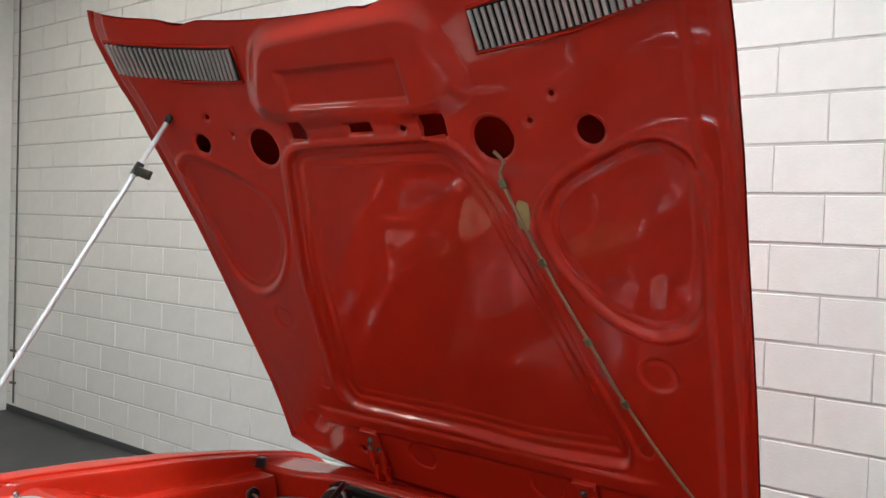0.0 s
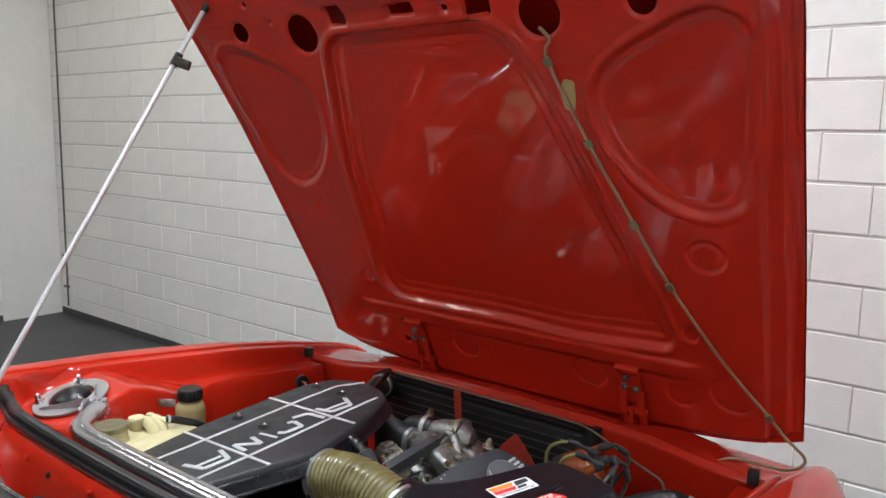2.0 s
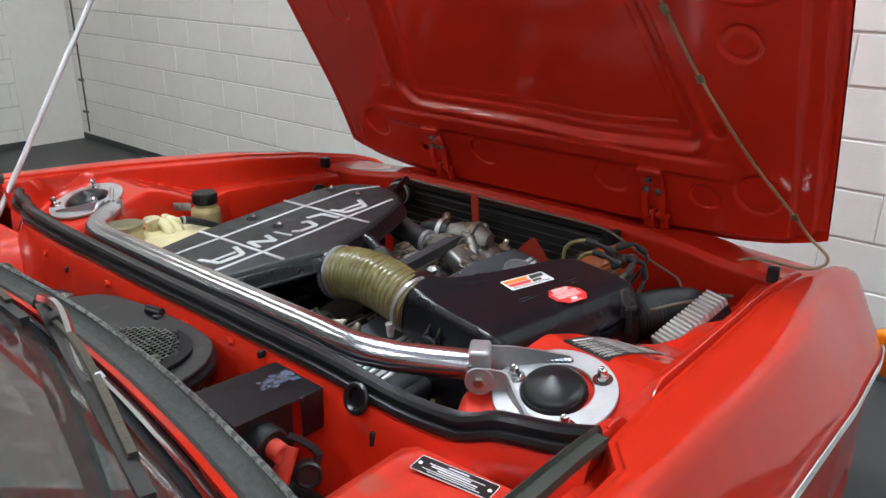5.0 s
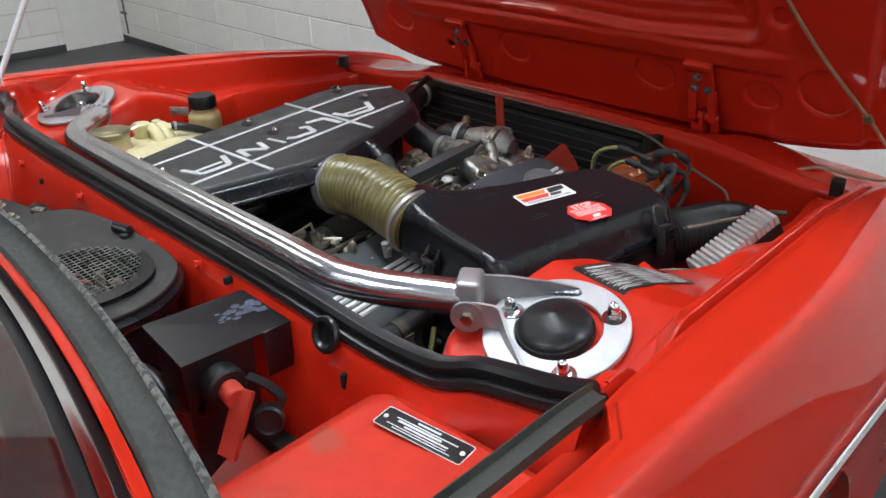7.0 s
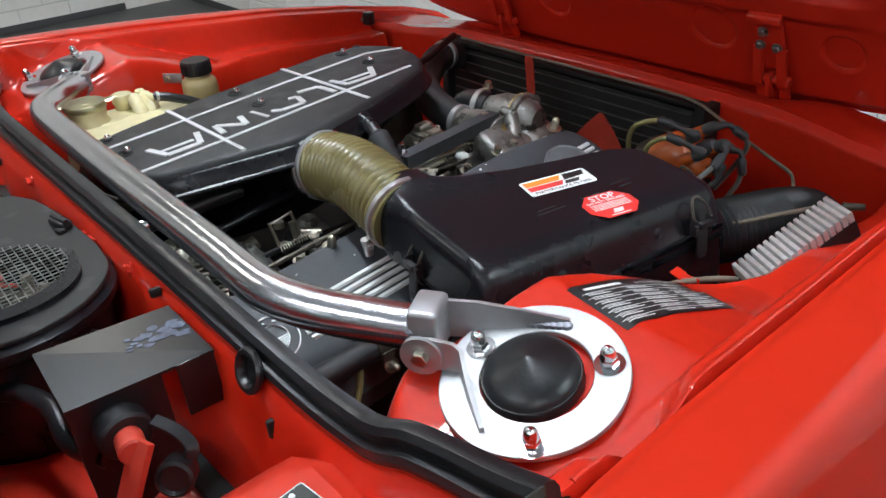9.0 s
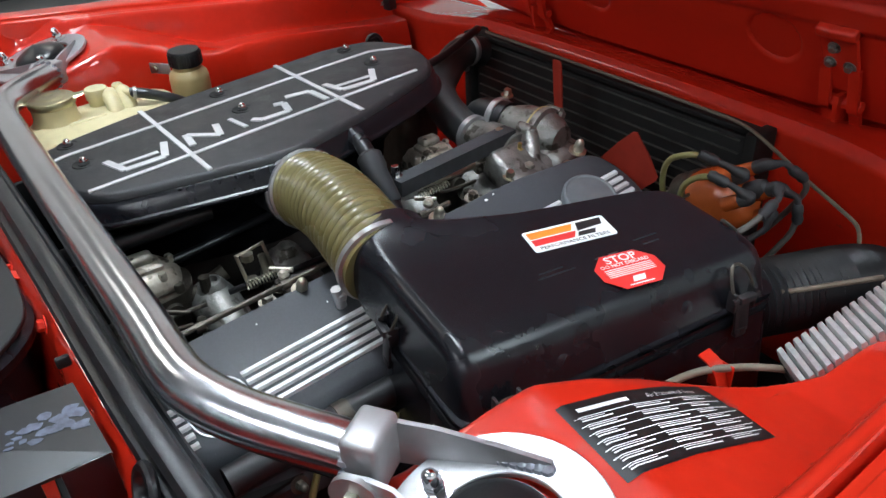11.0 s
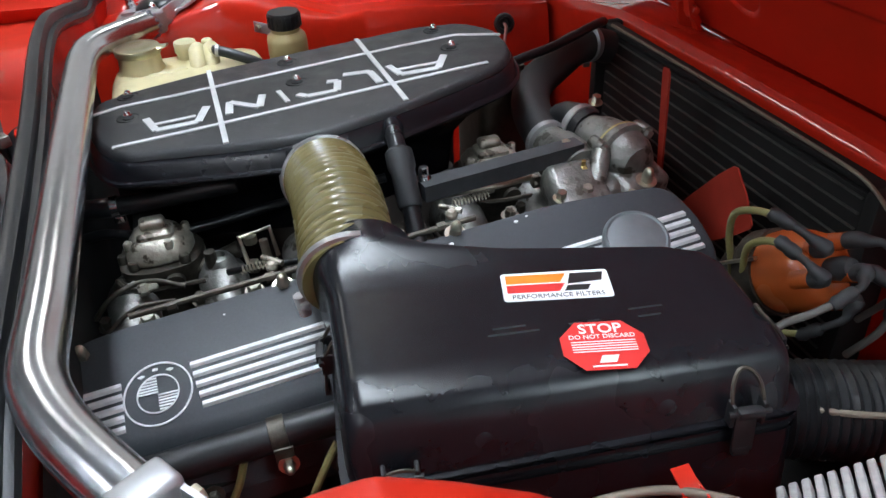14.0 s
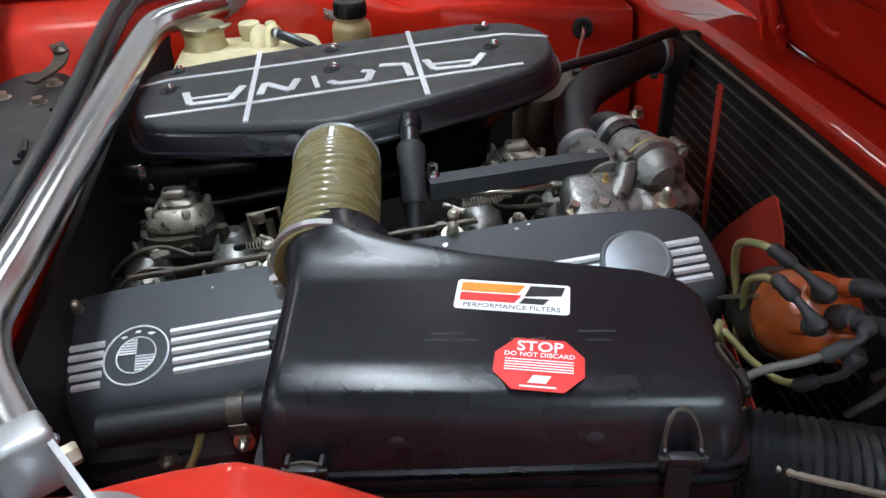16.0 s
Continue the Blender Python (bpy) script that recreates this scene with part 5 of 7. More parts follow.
# ---- air filter box ----
abox = thing("air_filter_box", (0.40, 0.27, 0.50), "black plastic air filter box with two stickers", "air filter box")
BQ, BP = Vector((0.166, 0.986, 0)), Vector((0.986, -0.166, 0))


def bx(u, w, z):
    """A place on the box: along it, across it (near side plus), height."""
    lean = 0.05 * u * min(1.0, max(0.0, (0.712 - z) / 0.064))
    return Vector((0.40, 0.27, 0)) + BQ * u + BP * w + Vector((0, 0, z + lean))


def near_edge(u):
    return 0.083 - 0.010 * (u + 0.17)


LIP = 0.648
W_HI = [(-0.155, -0.0835), (-0.138, -0.080), (-0.117, -0.030), (-0.099, 0.030), (-0.090, 0.085), (-0.080, 0.150), (-0.070, 0.176), (-0.055, 0.185), (0.055, 0.190), (0.070, 0.186), (0.083, 0.178)]
W_LO = [(-0.155, -0.1875), (-0.12, -0.179), (-0.08, -0.173), (0.05, -0.167), (0.070, -0.165), (0.083, -0.160)]
W_TOP = [(-0.155, 0.7325), (-0.13, 0.727), (-0.10, 0.7185), (-0.07, 0.7130), (-0.04, 0.7110), (0.030, 0.7075), (0.044, 0.7055), (0.055, 0.7015), (0.063, 0.6955), (0.069, 0.687), (0.0735, 0.677), (0.077, 0.667), (0.080, 0.658), (0.0825, 0.650)]


def lid_section(w, n=14):
    lo, hi, top = table(W_LO, w), table(W_HI, w), table(W_TOP, w)
    f = smooth(-0.152, -0.085, w)
    mid, rad = -0.1355, 0.0520
    bot = 0.682 - rad + (LIP - 0.682 + rad) * smooth(-0.15, -0.10, w)
    r = min(0.017, (top - bot) * 0.6)
    rect = []
    for k in range(n):
        rect.append((lo - 0.003 + 0.004 * k / n, bot + (top - r - bot) * k / n))
    for k in range(n):
        a = math.pi - math.pi / 2 * k / n
        rect.append((lo + 0.001 + r + r * math.cos(a), top - r + r * math.sin(a)))
    for k in range(2 * n):
        rect.append((lo + 0.001 + r + (hi - lo - 0.002 - 2 * r) * k / (2 * n), top))
    for k in range(n):
        a = math.pi / 2 - math.pi / 2 * k / n
        rect.append((hi - 0.001 - r + r * math.cos(a), top - r + r * math.sin(a)))
    for k in range(n):
        rect.append((hi - 0.001 + 0.004 * k / n, top - r + (bot - top + r) * k / n))
    for k in range(2 * n):
        rect.append((hi + 0.003 + (lo - hi - 0.006) * k / (2 * n), bot))
    m = len(rect)
    seg = [(0, 215), (n, 180), (2 * n, 125), (4 * n, 55), (5 * n, 0), (6 * n, -35), (8 * n, -145)]
    out = []
    for k, (u, z) in enumerate(rect):
        a = radians(table(seg, k))
        cu, cz = mid + rad * math.cos(a), 0.682 + rad * math.sin(a)
        uu, zz = cu + (u - cu) * f, cz + (z - cz) * f
        out.append(bx(uu, w - 0.010 * (uu + 0.17) * smooth(-0.02, 0.07, w), zz))
    return out


ws = [-0.156, -0.150] + [-0.15 + 0.005 * k for k in range(1, 37)] + [0.034, 0.038, 0.042, 0.046, 0.050, 0.053, 0.056, 0.059, 0.062, 0.0645, 0.067, 0.069, 0.071, 0.0728, 0.0745, 0.076, 0.0775, 0.079, 0.0803, 0.0815, 0.0825]
part("lid", skin(B(), [lid_section(w) for w in ws]), BLACK_PLASTIC, abox, "black plastic lid with a moulded inlet neck", sharp=60)
LO = rounded([(-0.172, -0.090), (-0.170, 0.083), (0.192, 0.0795), (0.192, -0.060), (0.158, -0.078), (0.06, -0.090), (-0.02, -0.108), (-0.09, -0.125), (-0.13, -0.125)], 0.018, 5)


def rim(name, z, lay, material=None):
    return part(name, skin(B(), [[bx(u, w, z + h) for u, w in inset(LO, d)] for d, h in lay]), material or BLACK_PLASTIC, abox)


rim("lid_rim", LIP, [(0.004, -0.002), (-0.0055, -0.002), (-0.0065, 0.0005), (-0.0055, 0.003), (0.004, 0.0035)])
rim("tray_rim", LIP - 0.014, [(0.004, -0.002), (-0.0045, -0.002), (-0.0055, 0.0), (-0.0045, 0.002), (0.004, 0.003)])
rim("tray", LIP, [(0.03, -0.17), (0.014, -0.155), (0.002, -0.02), (0.0015, -0.001)])
for u in (-0.062, 0.082):
    part("moulded_bump", lathe(B(), bx(u, near_edge(u) - 0.0075, 0.672), (0.9, -0.15, 0.45), [(0.012, -0.008), (0.008, -0.0005), (0.004, 0.0008), (0, 0.0010)], 14), BLACK_PLASTIC, abox)
for u0, u1, w in ((-0.045, -0.002, 0.004), (-0.040, -0.012, -0.003), (0.022, 0.034, 0.002), (0.038, 0.050, 0.002), (0.075, 0.105, -0.006), (0.080, 0.10, 0.004)):
    part("moulded_mark", box(B(), bx((u0 + u1) / 2, w, 0.7086 - 0.05 * w), (0.0028, u1 - u0, 0.0010), (0, 0, -9.5), 0.0004, 1), BLACK_MATT, abox)


def latch(u, w, side, tall=1.0):
    """side: the outward direction in the plan."""
    n = (BQ * side[0] + BP * side[1]).normalized()
    m = Matrix.Translation(bx(u, w, LIP)) @ Matrix((n.cross(Vector((0, 0, 1))), n, Vector((0, 0, 1)))).transposed().to_4x4()
    rz = math.degrees(math.atan2(n.y, n.x)) - 90

    def bit(bm, x, y, z, sx, sy, sz, rx=0.0):
        box(bm, m @ Vector((x, y, z)), (sx, sy, sz), (rx, 0, rz), 0.0012)
    bm = B()
    bit(bm, 0, 0.009, 0.000, 0.018, 0.003, 0.044, 6)
    bit(bm, 0, 0.012, 0.020, 0.020, 0.007, 0.008)
    bit(bm, 0, 0.010, -0.022, 0.014, 0.006, 0.010)
    lt = part("latch", bm, BLACK_MATT, abox, "black spring latch with wire bail")
    bm = B()
    for dx in (-0.0125, 0.0125):
        bit(bm, dx, 0.006, 0.016, 0.0035, 0.011, 0.022)
    rod(bm, m @ Vector((-0.017, 0.011, 0.020)), m @ Vector((0.017, 0.011, 0.020)), 0.0026, 8)
    part("hinge_ear", bm, BLACK_MATT, lt)
    part("bail", tube(B(), [m @ Vector(v) for v in ((-0.012, 0.010, 0.020), (-0.0125, 0.004, 0.020 + 0.012 * tall), (-0.010, 0.010 - 0.015 * tall, 0.020 + 0.025 * tall), (-0.004, 0.010 - 0.022 * tall, 0.020 + 0.033 * tall), (0.004, 0.010 - 0.022 * tall, 0.020 + 0.033 * tall), (0.010, 0.010 - 0.015 * tall, 0.020 + 0.025 * tall), (0.0125, 0.004, 0.020 + 0.012 * tall), (0.012, 0.010, 0.020))], 0.0018, 6, 4), GREASY, lt)


latch(-0.128, near_edge(-0.128), (0, 1), 0.12)
latch(0.140, near_edge(0.140), (0, 1), 0.82)
latch(-0.172, -0.06, (-1, 0))
latch(0.190, 0.015, (1, 0))
latch(0.165, -0.075, (0.3, -1))
SZ = 0.7107
sm = Matrix((Vector((0.269, 0.963, -0.005)), Vector((-0.963, 0.269, 0.050)), Vector((0.0493, -0.0083, 1)))).transposed().to_4x4()


def on_box(cx, cy, turn=0.0, h=SZ):
    h -= 0.0015 + 0.05 * ((cx - 0.40) * 0.986 - (cy - 0.27) * 0.166)
    return Matrix.Translation((cx, cy, h)) @ sm @ pose(0, 0, 0, 0, 0, turn)


k1 = on_box(0.358, 0.303)
st = part("brand_sticker", plate(B(), rounded([(-0.047, -0.0185), (0.047, -0.0185), (0.047, 0.0185), (-0.047, 0.0185)], 0.004), k1, 0.0004), WHITE_STICK, abox, "white sticker with orange and red bars")
part("orange_bar", plate(B(), [(-0.043, 0.004), (0.004, 0.004), (0.010, 0.015), (-0.043, 0.015)], k1 @ pose(0, 0, 0.0004), 0.0003), ORANGE_STICK, st)
part("red_bar", plate(B(), [(-0.043, -0.008), (0.002, -0.008), (0.008, 0.002), (-0.043, 0.002)], k1 @ pose(0, 0, 0.0004), 0.0003), RED_STICK, st)
part("black_shape", plate(B(), [(0.010, 0.001), (0.040, 0.004), (0.043, 0.015), (0.014, 0.015)], k1 @ pose(0, 0, 0.0004), 0.0003), BLACK_STICK, st)
part("black_shape", plate(B(), [(0.006, -0.008), (0.026, -0.008), (0.030, -0.001), (0.010, -0.001)], k1 @ pose(0, 0, 0.0004), 0.0003), BLACK_STICK, st)
part("slogan", words("PERFORMANCE FILTERS", 0.0075, k1 @ pose(0, -0.0135, 0.0006), 0.0001), BLACK_STICK, st)
k2 = on_box(0.4375, 0.307) @ Matrix.Diagonal((0.95, 0.97, 1, 1))
octo = [(-0.0355, -0.010), (-0.020, -0.0275), (0.020, -0.0275), (0.0355, -0.010), (0.0355, 0.010), (0.020, 0.0275), (-0.020, 0.0275), (-0.0355, 0.010)]
st = part("warning_sticker", plate(B(), octo, k2, 0.0004), RED_STICK, abox, "red octagonal warning sticker")
part("heading", words("STOP", 0.0155, k2 @ pose(0, 0.0185, 0.0006), 0.0001, bold=0.0003), WHITE_STICK, st)
part("heading", words("DO NOT DISCARD", 0.0066, k2 @ pose(0, 0.0095, 0.0006), 0.0001, bold=0.0001), WHITE_STICK, st)
for k in range(5):
    part("text_bar", plate(B(), [(-0.027, 0), (0.027, 0), (0.027, 0.0011), (-0.027, 0.0011)], k2 @ pose(0, 0.0035 - 0.0028 * k, 0.0004), 0.0002), WHITE_STICK, st)
part("small_mark", plate(B(), [(-0.008, -0.020), (0.006, -0.020), (0.010, -0.012), (-0.004, -0.012)], k2 @ pose(0, 0, 0.0004), 0.0002), WHITE_STICK, st)
part("text_bar", plate(B(), [(-0.014, -0.0245), (0.014, -0.0245), (0.014, -0.0228), (-0.014, -0.0228)], k2 @ pose(0, 0, 0.0004), 0.0002), WHITE_STICK, st)

# ---- air duct to the front ----
duct = thing("air_duct", (0.50, 0.58, 0.60), "black ribbed flexible air duct", "air duct")
ax = spline([(0.44, 0.405, 0.612), (0.468, 0.46, 0.613), (0.494, 0.52, 0.613), (0.512, 0.58, 0.607), (0.522, 0.635, 0.590), (0.524, 0.68, 0.56)], 10)
loops = []
N = 84
for i in range(N + 1):
    t = i / N * (len(ax) - 1)
    k = min(int(t), len(ax) - 2)
    p, d = ax[k].lerp(ax[k + 1], t - k), (ax[k + 1] - ax[k]).normalized()
    sd_ = d.cross(Vector((0, 0, 1))).normalized()
    up = sd_.cross(d)
    r = 0.0415 + 0.0022 * (1 if i % 2 else -1)
    loops.append([p + (sd_ * math.cos(a) + up * math.sin(a)) * r for a in [2 * math.pi * j / 30 for j in range(30)]])
part("ribbed_tube", skin(B(), loops), BLACK_RUBBER, duct, sharp=80)
cd0 = (ax[3] - ax[0]).normalized()
part("cuff", lathe(B(), ax[1], cd0, [(0.0435, 0), (0.0465, 0.001), (0.0465, 0.024), (0.0440, 0.026)], 30), BLACK_MATT, duct, "plain black cuff")

# ---- distributor ----
dist = thing("distributor", (0.345, 0.58, 0.60), "orange distributor cap with grey rubber lead boots", "distributor")
dc, dax = Vector((0.345, 0.580, 0.645)), Vector((0.80, 0.10, 0.55)).normalized()
cap_d = part("cap", lathe(B(), dc, dax, [(0.043, -0.020), (0.044, -0.004), (0.042, 0.004), (0.041, 0.018), (0.035, 0.034), (0.029, 0.038), (0.012, 0.040), (0, 0.040)], 32), ORANGE, dist, "translucent orange cap")
part("body", lathe(B(), dc - dax * 0.085, dax, [(0.030, 0), (0.032, 0.03), (0.046, 0.040), (0.046, 0.066)], 28), GREASY, dist)
part("spring_clip", tube(B(), [dc - dax * 0.05 + Vector((-0.02, -0.045, 0.01)), dc - dax * 0.02 + Vector((-0.02, -0.046, 0.012)), dc + Vector((-0.018, -0.040, 0.014))], 0.005, sub=3, shape=[(-1, -0.3), (1, -0.3), (1, 0.3), (-1, 0.3)]), ZINC, dist)


def lead_set(tip, bend, end, tail, colour):
    """A moulded lead boot bent over the cap, its collar and the lead that leaves it."""
    foot = Vector(tip) - dax * 0.022
    part("tower", rod(B(), foot - dax * 0.012, foot + dax * 0.010, 0.0095, 16, 0.0088), ORANGE, dist)
    t_, b_, e_ = Vector(tip), Vector(bend), Vector(end)
    bt = part("lead_boot", tube(B(), [foot, t_, t_.lerp(b_, 0.45), b_, b_.lerp(e_, 0.6)], 0.0070, 14, 5, radii=lambda t: 1.05 + 0.18 * math.sin(math.pi * min(1, t * 2.6)) - 0.50 * smooth(0.35, 0.75, t)), BOOT, dist, "grey rubber boot")
    d_ = (e_ - b_).normalized()
    part("collar", lathe(B(), e_ - d_ * 0.016, d_, [(0.0045, 0), (0.0066, 0.003), (0.0072, 0.010), (0.0062, 0.015), (0.0072, 0.020), (0.0048, 0.026)], 14), BOOT, bt)
    part("ignition_lead", tube(B(), [e_] + [Vector(q) for q in tail], 0.0038, 10, 6), colour, bt, "dirty yellow lead" if colour is LEAD_YELLOW else "grey lead")


lead_set((0.376, 0.572, 0.694), (0.360, 0.557, 0.706), (0.342, 0.541, 0.716), [(0.325, 0.531, 0.716), (0.300, 0.527, 0.700), (0.288, 0.535, 0.665), (0.290, 0.545, 0.62), (0.295, 0.55, 0.57)], LEAD_YELLOW)
lead_set((0.400, 0.553, 0.680), (0.383, 0.546, 0.690), (0.362, 0.538, 0.697), [(0.345, 0.530, 0.694), (0.326, 0.528, 0.675), (0.318, 0.535, 0.64), (0.318, 0.545, 0.59)], LEAD_YELLOW)
lead_set((0.382, 0.602, 0.700), (0.402, 0.612, 0.706), (0.415, 0.628, 0.690), [(0.42, 0.64, 0.67), (0.40, 0.65, 0.63), (0.37, 0.65, 0.58)], LEAD_GREY)
lead_set((0.412, 0.588, 0.686), (0.424, 0.575, 0.682), (0.424, 0.555, 0.672), [(0.421, 0.530, 0.662), (0.418, 0.500, 0.655), (0.430, 0.470, 0.650), (0.455, 0.452, 0.644), (0.475, 0.445, 0.62)], LEAD_GREY)
lead_set((0.410, 0.590, 0.650), (0.412, 0.580, 0.632), (0.392, 0.562, 0.606), [(0.375, 0.548, 0.598), (0.352, 0.530, 0.606), (0.335, 0.515, 0.622), (0.318, 0.512, 0.615), (0.305, 0.53, 0.58)], LEAD_YELLOW)
lead_set((0.402, 0.612, 0.672), (0.425, 0.615, 0.668), (0.430, 0.615, 0.645), [(0.428, 0.61, 0.62), (0.41, 0.60, 0.58)], LEAD_GREY)
part("lead_boot", lathe(B(), dc + dax * 0.036, dax, [(0.011, 0), (0.012, 0.008), (0.0125, 0.02), (0.010, 0.030), (0.006, 0.033), (0, 0.034)], 16), BOOT, dist)
part("ignition_lead", tube(B(), [(0.335, 0.505, 0.640), (0.352, 0.490, 0.628), (0.375, 0.487, 0.612), (0.40, 0.495, 0.60), (0.415, 0.52, 0.585)], 0.0042, 10, 6), LEAD_YELLOW, dist)

# ---- coil lead along the radiator, and thin hose under the box ----
lead = thing("sensor_wire", (0.4, 0.7, 0.66), "thin grey and yellow wire along the front panel", "wire")
part("wire", tube(B(), [(-0.285, 0.708, 0.690), (-0.20, 0.716, 0.686), (0.02, 0.721, 0.684), (0.20, 0.72, 0.684), (0.275, 0.715, 0.683), (0.335, 0.70, 0.672), (0.395, 0.69, 0.652), (0.452, 0.675, 0.640), (0.482, 0.66, 0.636), (0.505, 0.625, 0.632), (0.521, 0.594, 0.630)], 0.0026, 8, 6), WIRE_TAN, lead)
part("connector", box(B(), (0.522, 0.588, 0.630), (0.009, 0.014, 0.008), (0, 0, 20), 0.003), CREAM, lead)
part("wire_tail", tube(B(), [(0.523, 0.582, 0.630), (0.528, 0.568, 0.630), (0.522, 0.552, 0.626)], 0.0025, 6, 4), LEAD_YELLOW, lead)
gh = thing("vacuum_hose", (0.5, 0.48, 0.64), "thin grey hose looping over the duct", "hose")
part("hose", tube(B(), [(0.385, 0.465, 0.66), (0.43, 0.452, 0.650), (0.47, 0.450, 0.640), (0.505, 0.475, 0.640), (0.535, 0.52, 0.645), (0.56, 0.57, 0.645)], 0.0030, 8, 6), CLEAR_HOSE, gh)
gl = thing("fuel_hose", (0.5, 0.3, 0.60), "thin pale hose beside the air filter box", "hose")
part("hose", tube(B(), [(0.495, 0.10, 0.56), (0.503, 0.18, 0.60), (0.511, 0.262, 0.622), (0.520, 0.315, 0.626), (0.538, 0.35, 0.626), (0.562, 0.385, 0.622), (0.580, 0.43, 0.60)], 0.0038, 10, 6), CLEAR_HOSE, gl)
tab = thing("red_bracket", (0.53, 0.34, 0.58), "small red folded metal bracket", "bracket")
bm = B()
tube(bm, [(0.545, 0.338, 0.55), (0.540, 0.338, 0.60), (0.530, 0.338, 0.627), (0.512, 0.338, 0.635)], 0.008, sub=3, shape=[(-1, -0.12), (1, -0.12), (1, 0.12), (-1, 0.12)])
box(bm, (0.529, 0.347, 0.612), (0.026, 0.002, 0.035), (0, 0, 0), 0.0005)
part("tab", bm, RED_BAY, tab)

# ---- finned ignition unit ----
unit = thing("ignition_module", (0.59, 0.45, 0.67), "ribbed aluminium ignition module on the inner wing", "ignition module")
c00, c10, c01 = Vector((0.554, 0.392, 0.634)), Vector((0.598, 0.362, 0.640)), Vector((0.592, 0.528, 0.690))
ux, uy = (c10 - c00), (c01 - c00)
uz = ux.cross(uy).normalized()
if uz.z < 0:
    uz = -uz
bm = B()
skin(bm, [[c00 + uz * h, c10 + uz * h, c10 + uy + uz * h, c01 + uz * h] for h in (-0.034, -0.014)])
part("case", bm, BLACK_MATT, unit)
for k in range(16):
    t = (k + 0.5) / 16
    a, b = c00 + uy * t, c10 + uy * t
    d = uy.normalized() * 0.0036
    bm = B()
    skin(bm, [[p + uz * -0.012 - d, p + uz * -0.0005 - d * 0.92, p + uz * 0.0012 - d * 0.65, p + uz * 0.0012 + d * 0.65, p + uz * -0.0005 + d * 0.92, p + uz * -0.012 + d] for p in (a, b)])
    part("fin", bm, FIN_ALU, unit)
part("cable_boot", rod(B(), (0.610, 0.532, 0.680), (0.630, 0.546, 0.681), 0.0055, 12, 0.004), GREASY, unit)

# ---- coolant expansion tank ----
tank = thing("expansion_tank", (-0.34, 0.02, 0.60), "yellowed plastic coolant tank with a gold metal cap", "coolant tank")
TO = rounded([(-0.245, -0.085), (-0.235, 0.02), (-0.26, 0.10), (-0.34, 0.15), (-0.42, 0.14), (-0.43, 0.06), (-0.425, -0.03), (-0.40, -0.085)], 0.03)
part("tank_body", slab(B(), TO, lambda x, y: 0.702, [(0.012, -0.12), (0.0, -0.10), (0.0, -0.02), (0.008, -0.006), (0.022, 0.0)]), CREAM, tank, "milky yellow plastic body", sharp=60)
cc = Vector((-0.371, -0.037, 0.0))
part("filler_neck", lathe(B(), cc + Vector((0, 0, 0.69)), (0, 0, 1), [(0.042, -0.006), (0.037, 0.006), (0.0315, 0.018), (0.0305, 0.040)], 32), CREAM, tank)
capb = lathe(B(), cc + Vector((0, 0, 0.7255)), (0, 0, 1), [(0.0305, 0), (0.0328, 0.0005), (0.0335, 0.002), (0.0335, 0.0095), (0.0325, 0.0112), (0.0285, 0.0124), (0.0265, 0.0118), (0.020, 0.0134), (0.009, 0.0152), (0.0075, 0.0145), (0.003, 0.0147), (0, 0.0150)], 44)
wing = Vector((0.26, 0.965, 0)).normalized()
for s in (1, -1):
    tube(capb, [cc + wing * s * 0.024 + Vector((0, 0, 0.7355)), cc + wing * s * 0.036 + Vector((0, 0, 0.7352)), cc + wing * s * 0.0455 + Vector((0, 0, 0.7375))], 0.011, sub=3, shape=[(-1, -0.10), (-0.7, -0.22), (0.7, -0.22), (1, -0.10), (0.7, 0.14), (-0.7, 0.14)], radii=lambda t: 1.25 - 0.62 * t)
part("metal_cap", capb, GOLD_CAP, tank, "gold zinc-plated pressure cap with two wings")
bm = B()
lathe(bm, (-0.394, 0.031, 0.685), (0, 0, 1), [(0.0155, 0), (0.0150, 0.024), (0.0172, 0.027), (0.0172, 0.040), (0.0160, 0.0425), (0, 0.0428)], 26)
part("stopper", bm, CREAM, tank)
bm = B()
rod(bm, (-0.398, 0.064, 0.69), (-0.398, 0.064, 0.7255), 0.0085, 16, bev=0.002)
for y, r in ((0.045, 0.0125), (0.066, 0.0115)):
    tube(bm, [(-0.402, y + 0.004, 0.688), (-0.396, y + 0.003, 0.708), (-0.380, y + 0.001, 0.7145), (-0.362, y, 0.709), (-0.350, y, 0.695), (-0.346, y, 0.675)], r, 14, 5)
rod(bm, (-0.372, 0.066, 0.7195), (-0.346, 0.0725, 0.7205), 0.0062, 14)
box(bm, (-0.340, 0.000, 0.698), (0.012, 0.06, 0.012), (0, 0, 8), 0.005, 3)
part("valve_housing", bm, CREAM, tank)
part("vent_hose", tube(B(), [(-0.352, 0.0705, 0.7215), (-0.342, 0.088, 0.7185), (-0.332, 0.112, 0.710), (-0.326, 0.131, 0.701), (-0.318, 0.155, 0.685)], 0.0078, 14, 5), BLACK_RUBBER, tank, "black vent hose")
part("hose_clip", lathe(B(), (-0.3495, 0.0735, 0.7212), (0.25, 0.95, -0.12), [(0.0078, 0), (0.0092, 0.0006), (0.0092, 0.0050), (0.0078, 0.0056)], 20), CLAMP, tank)

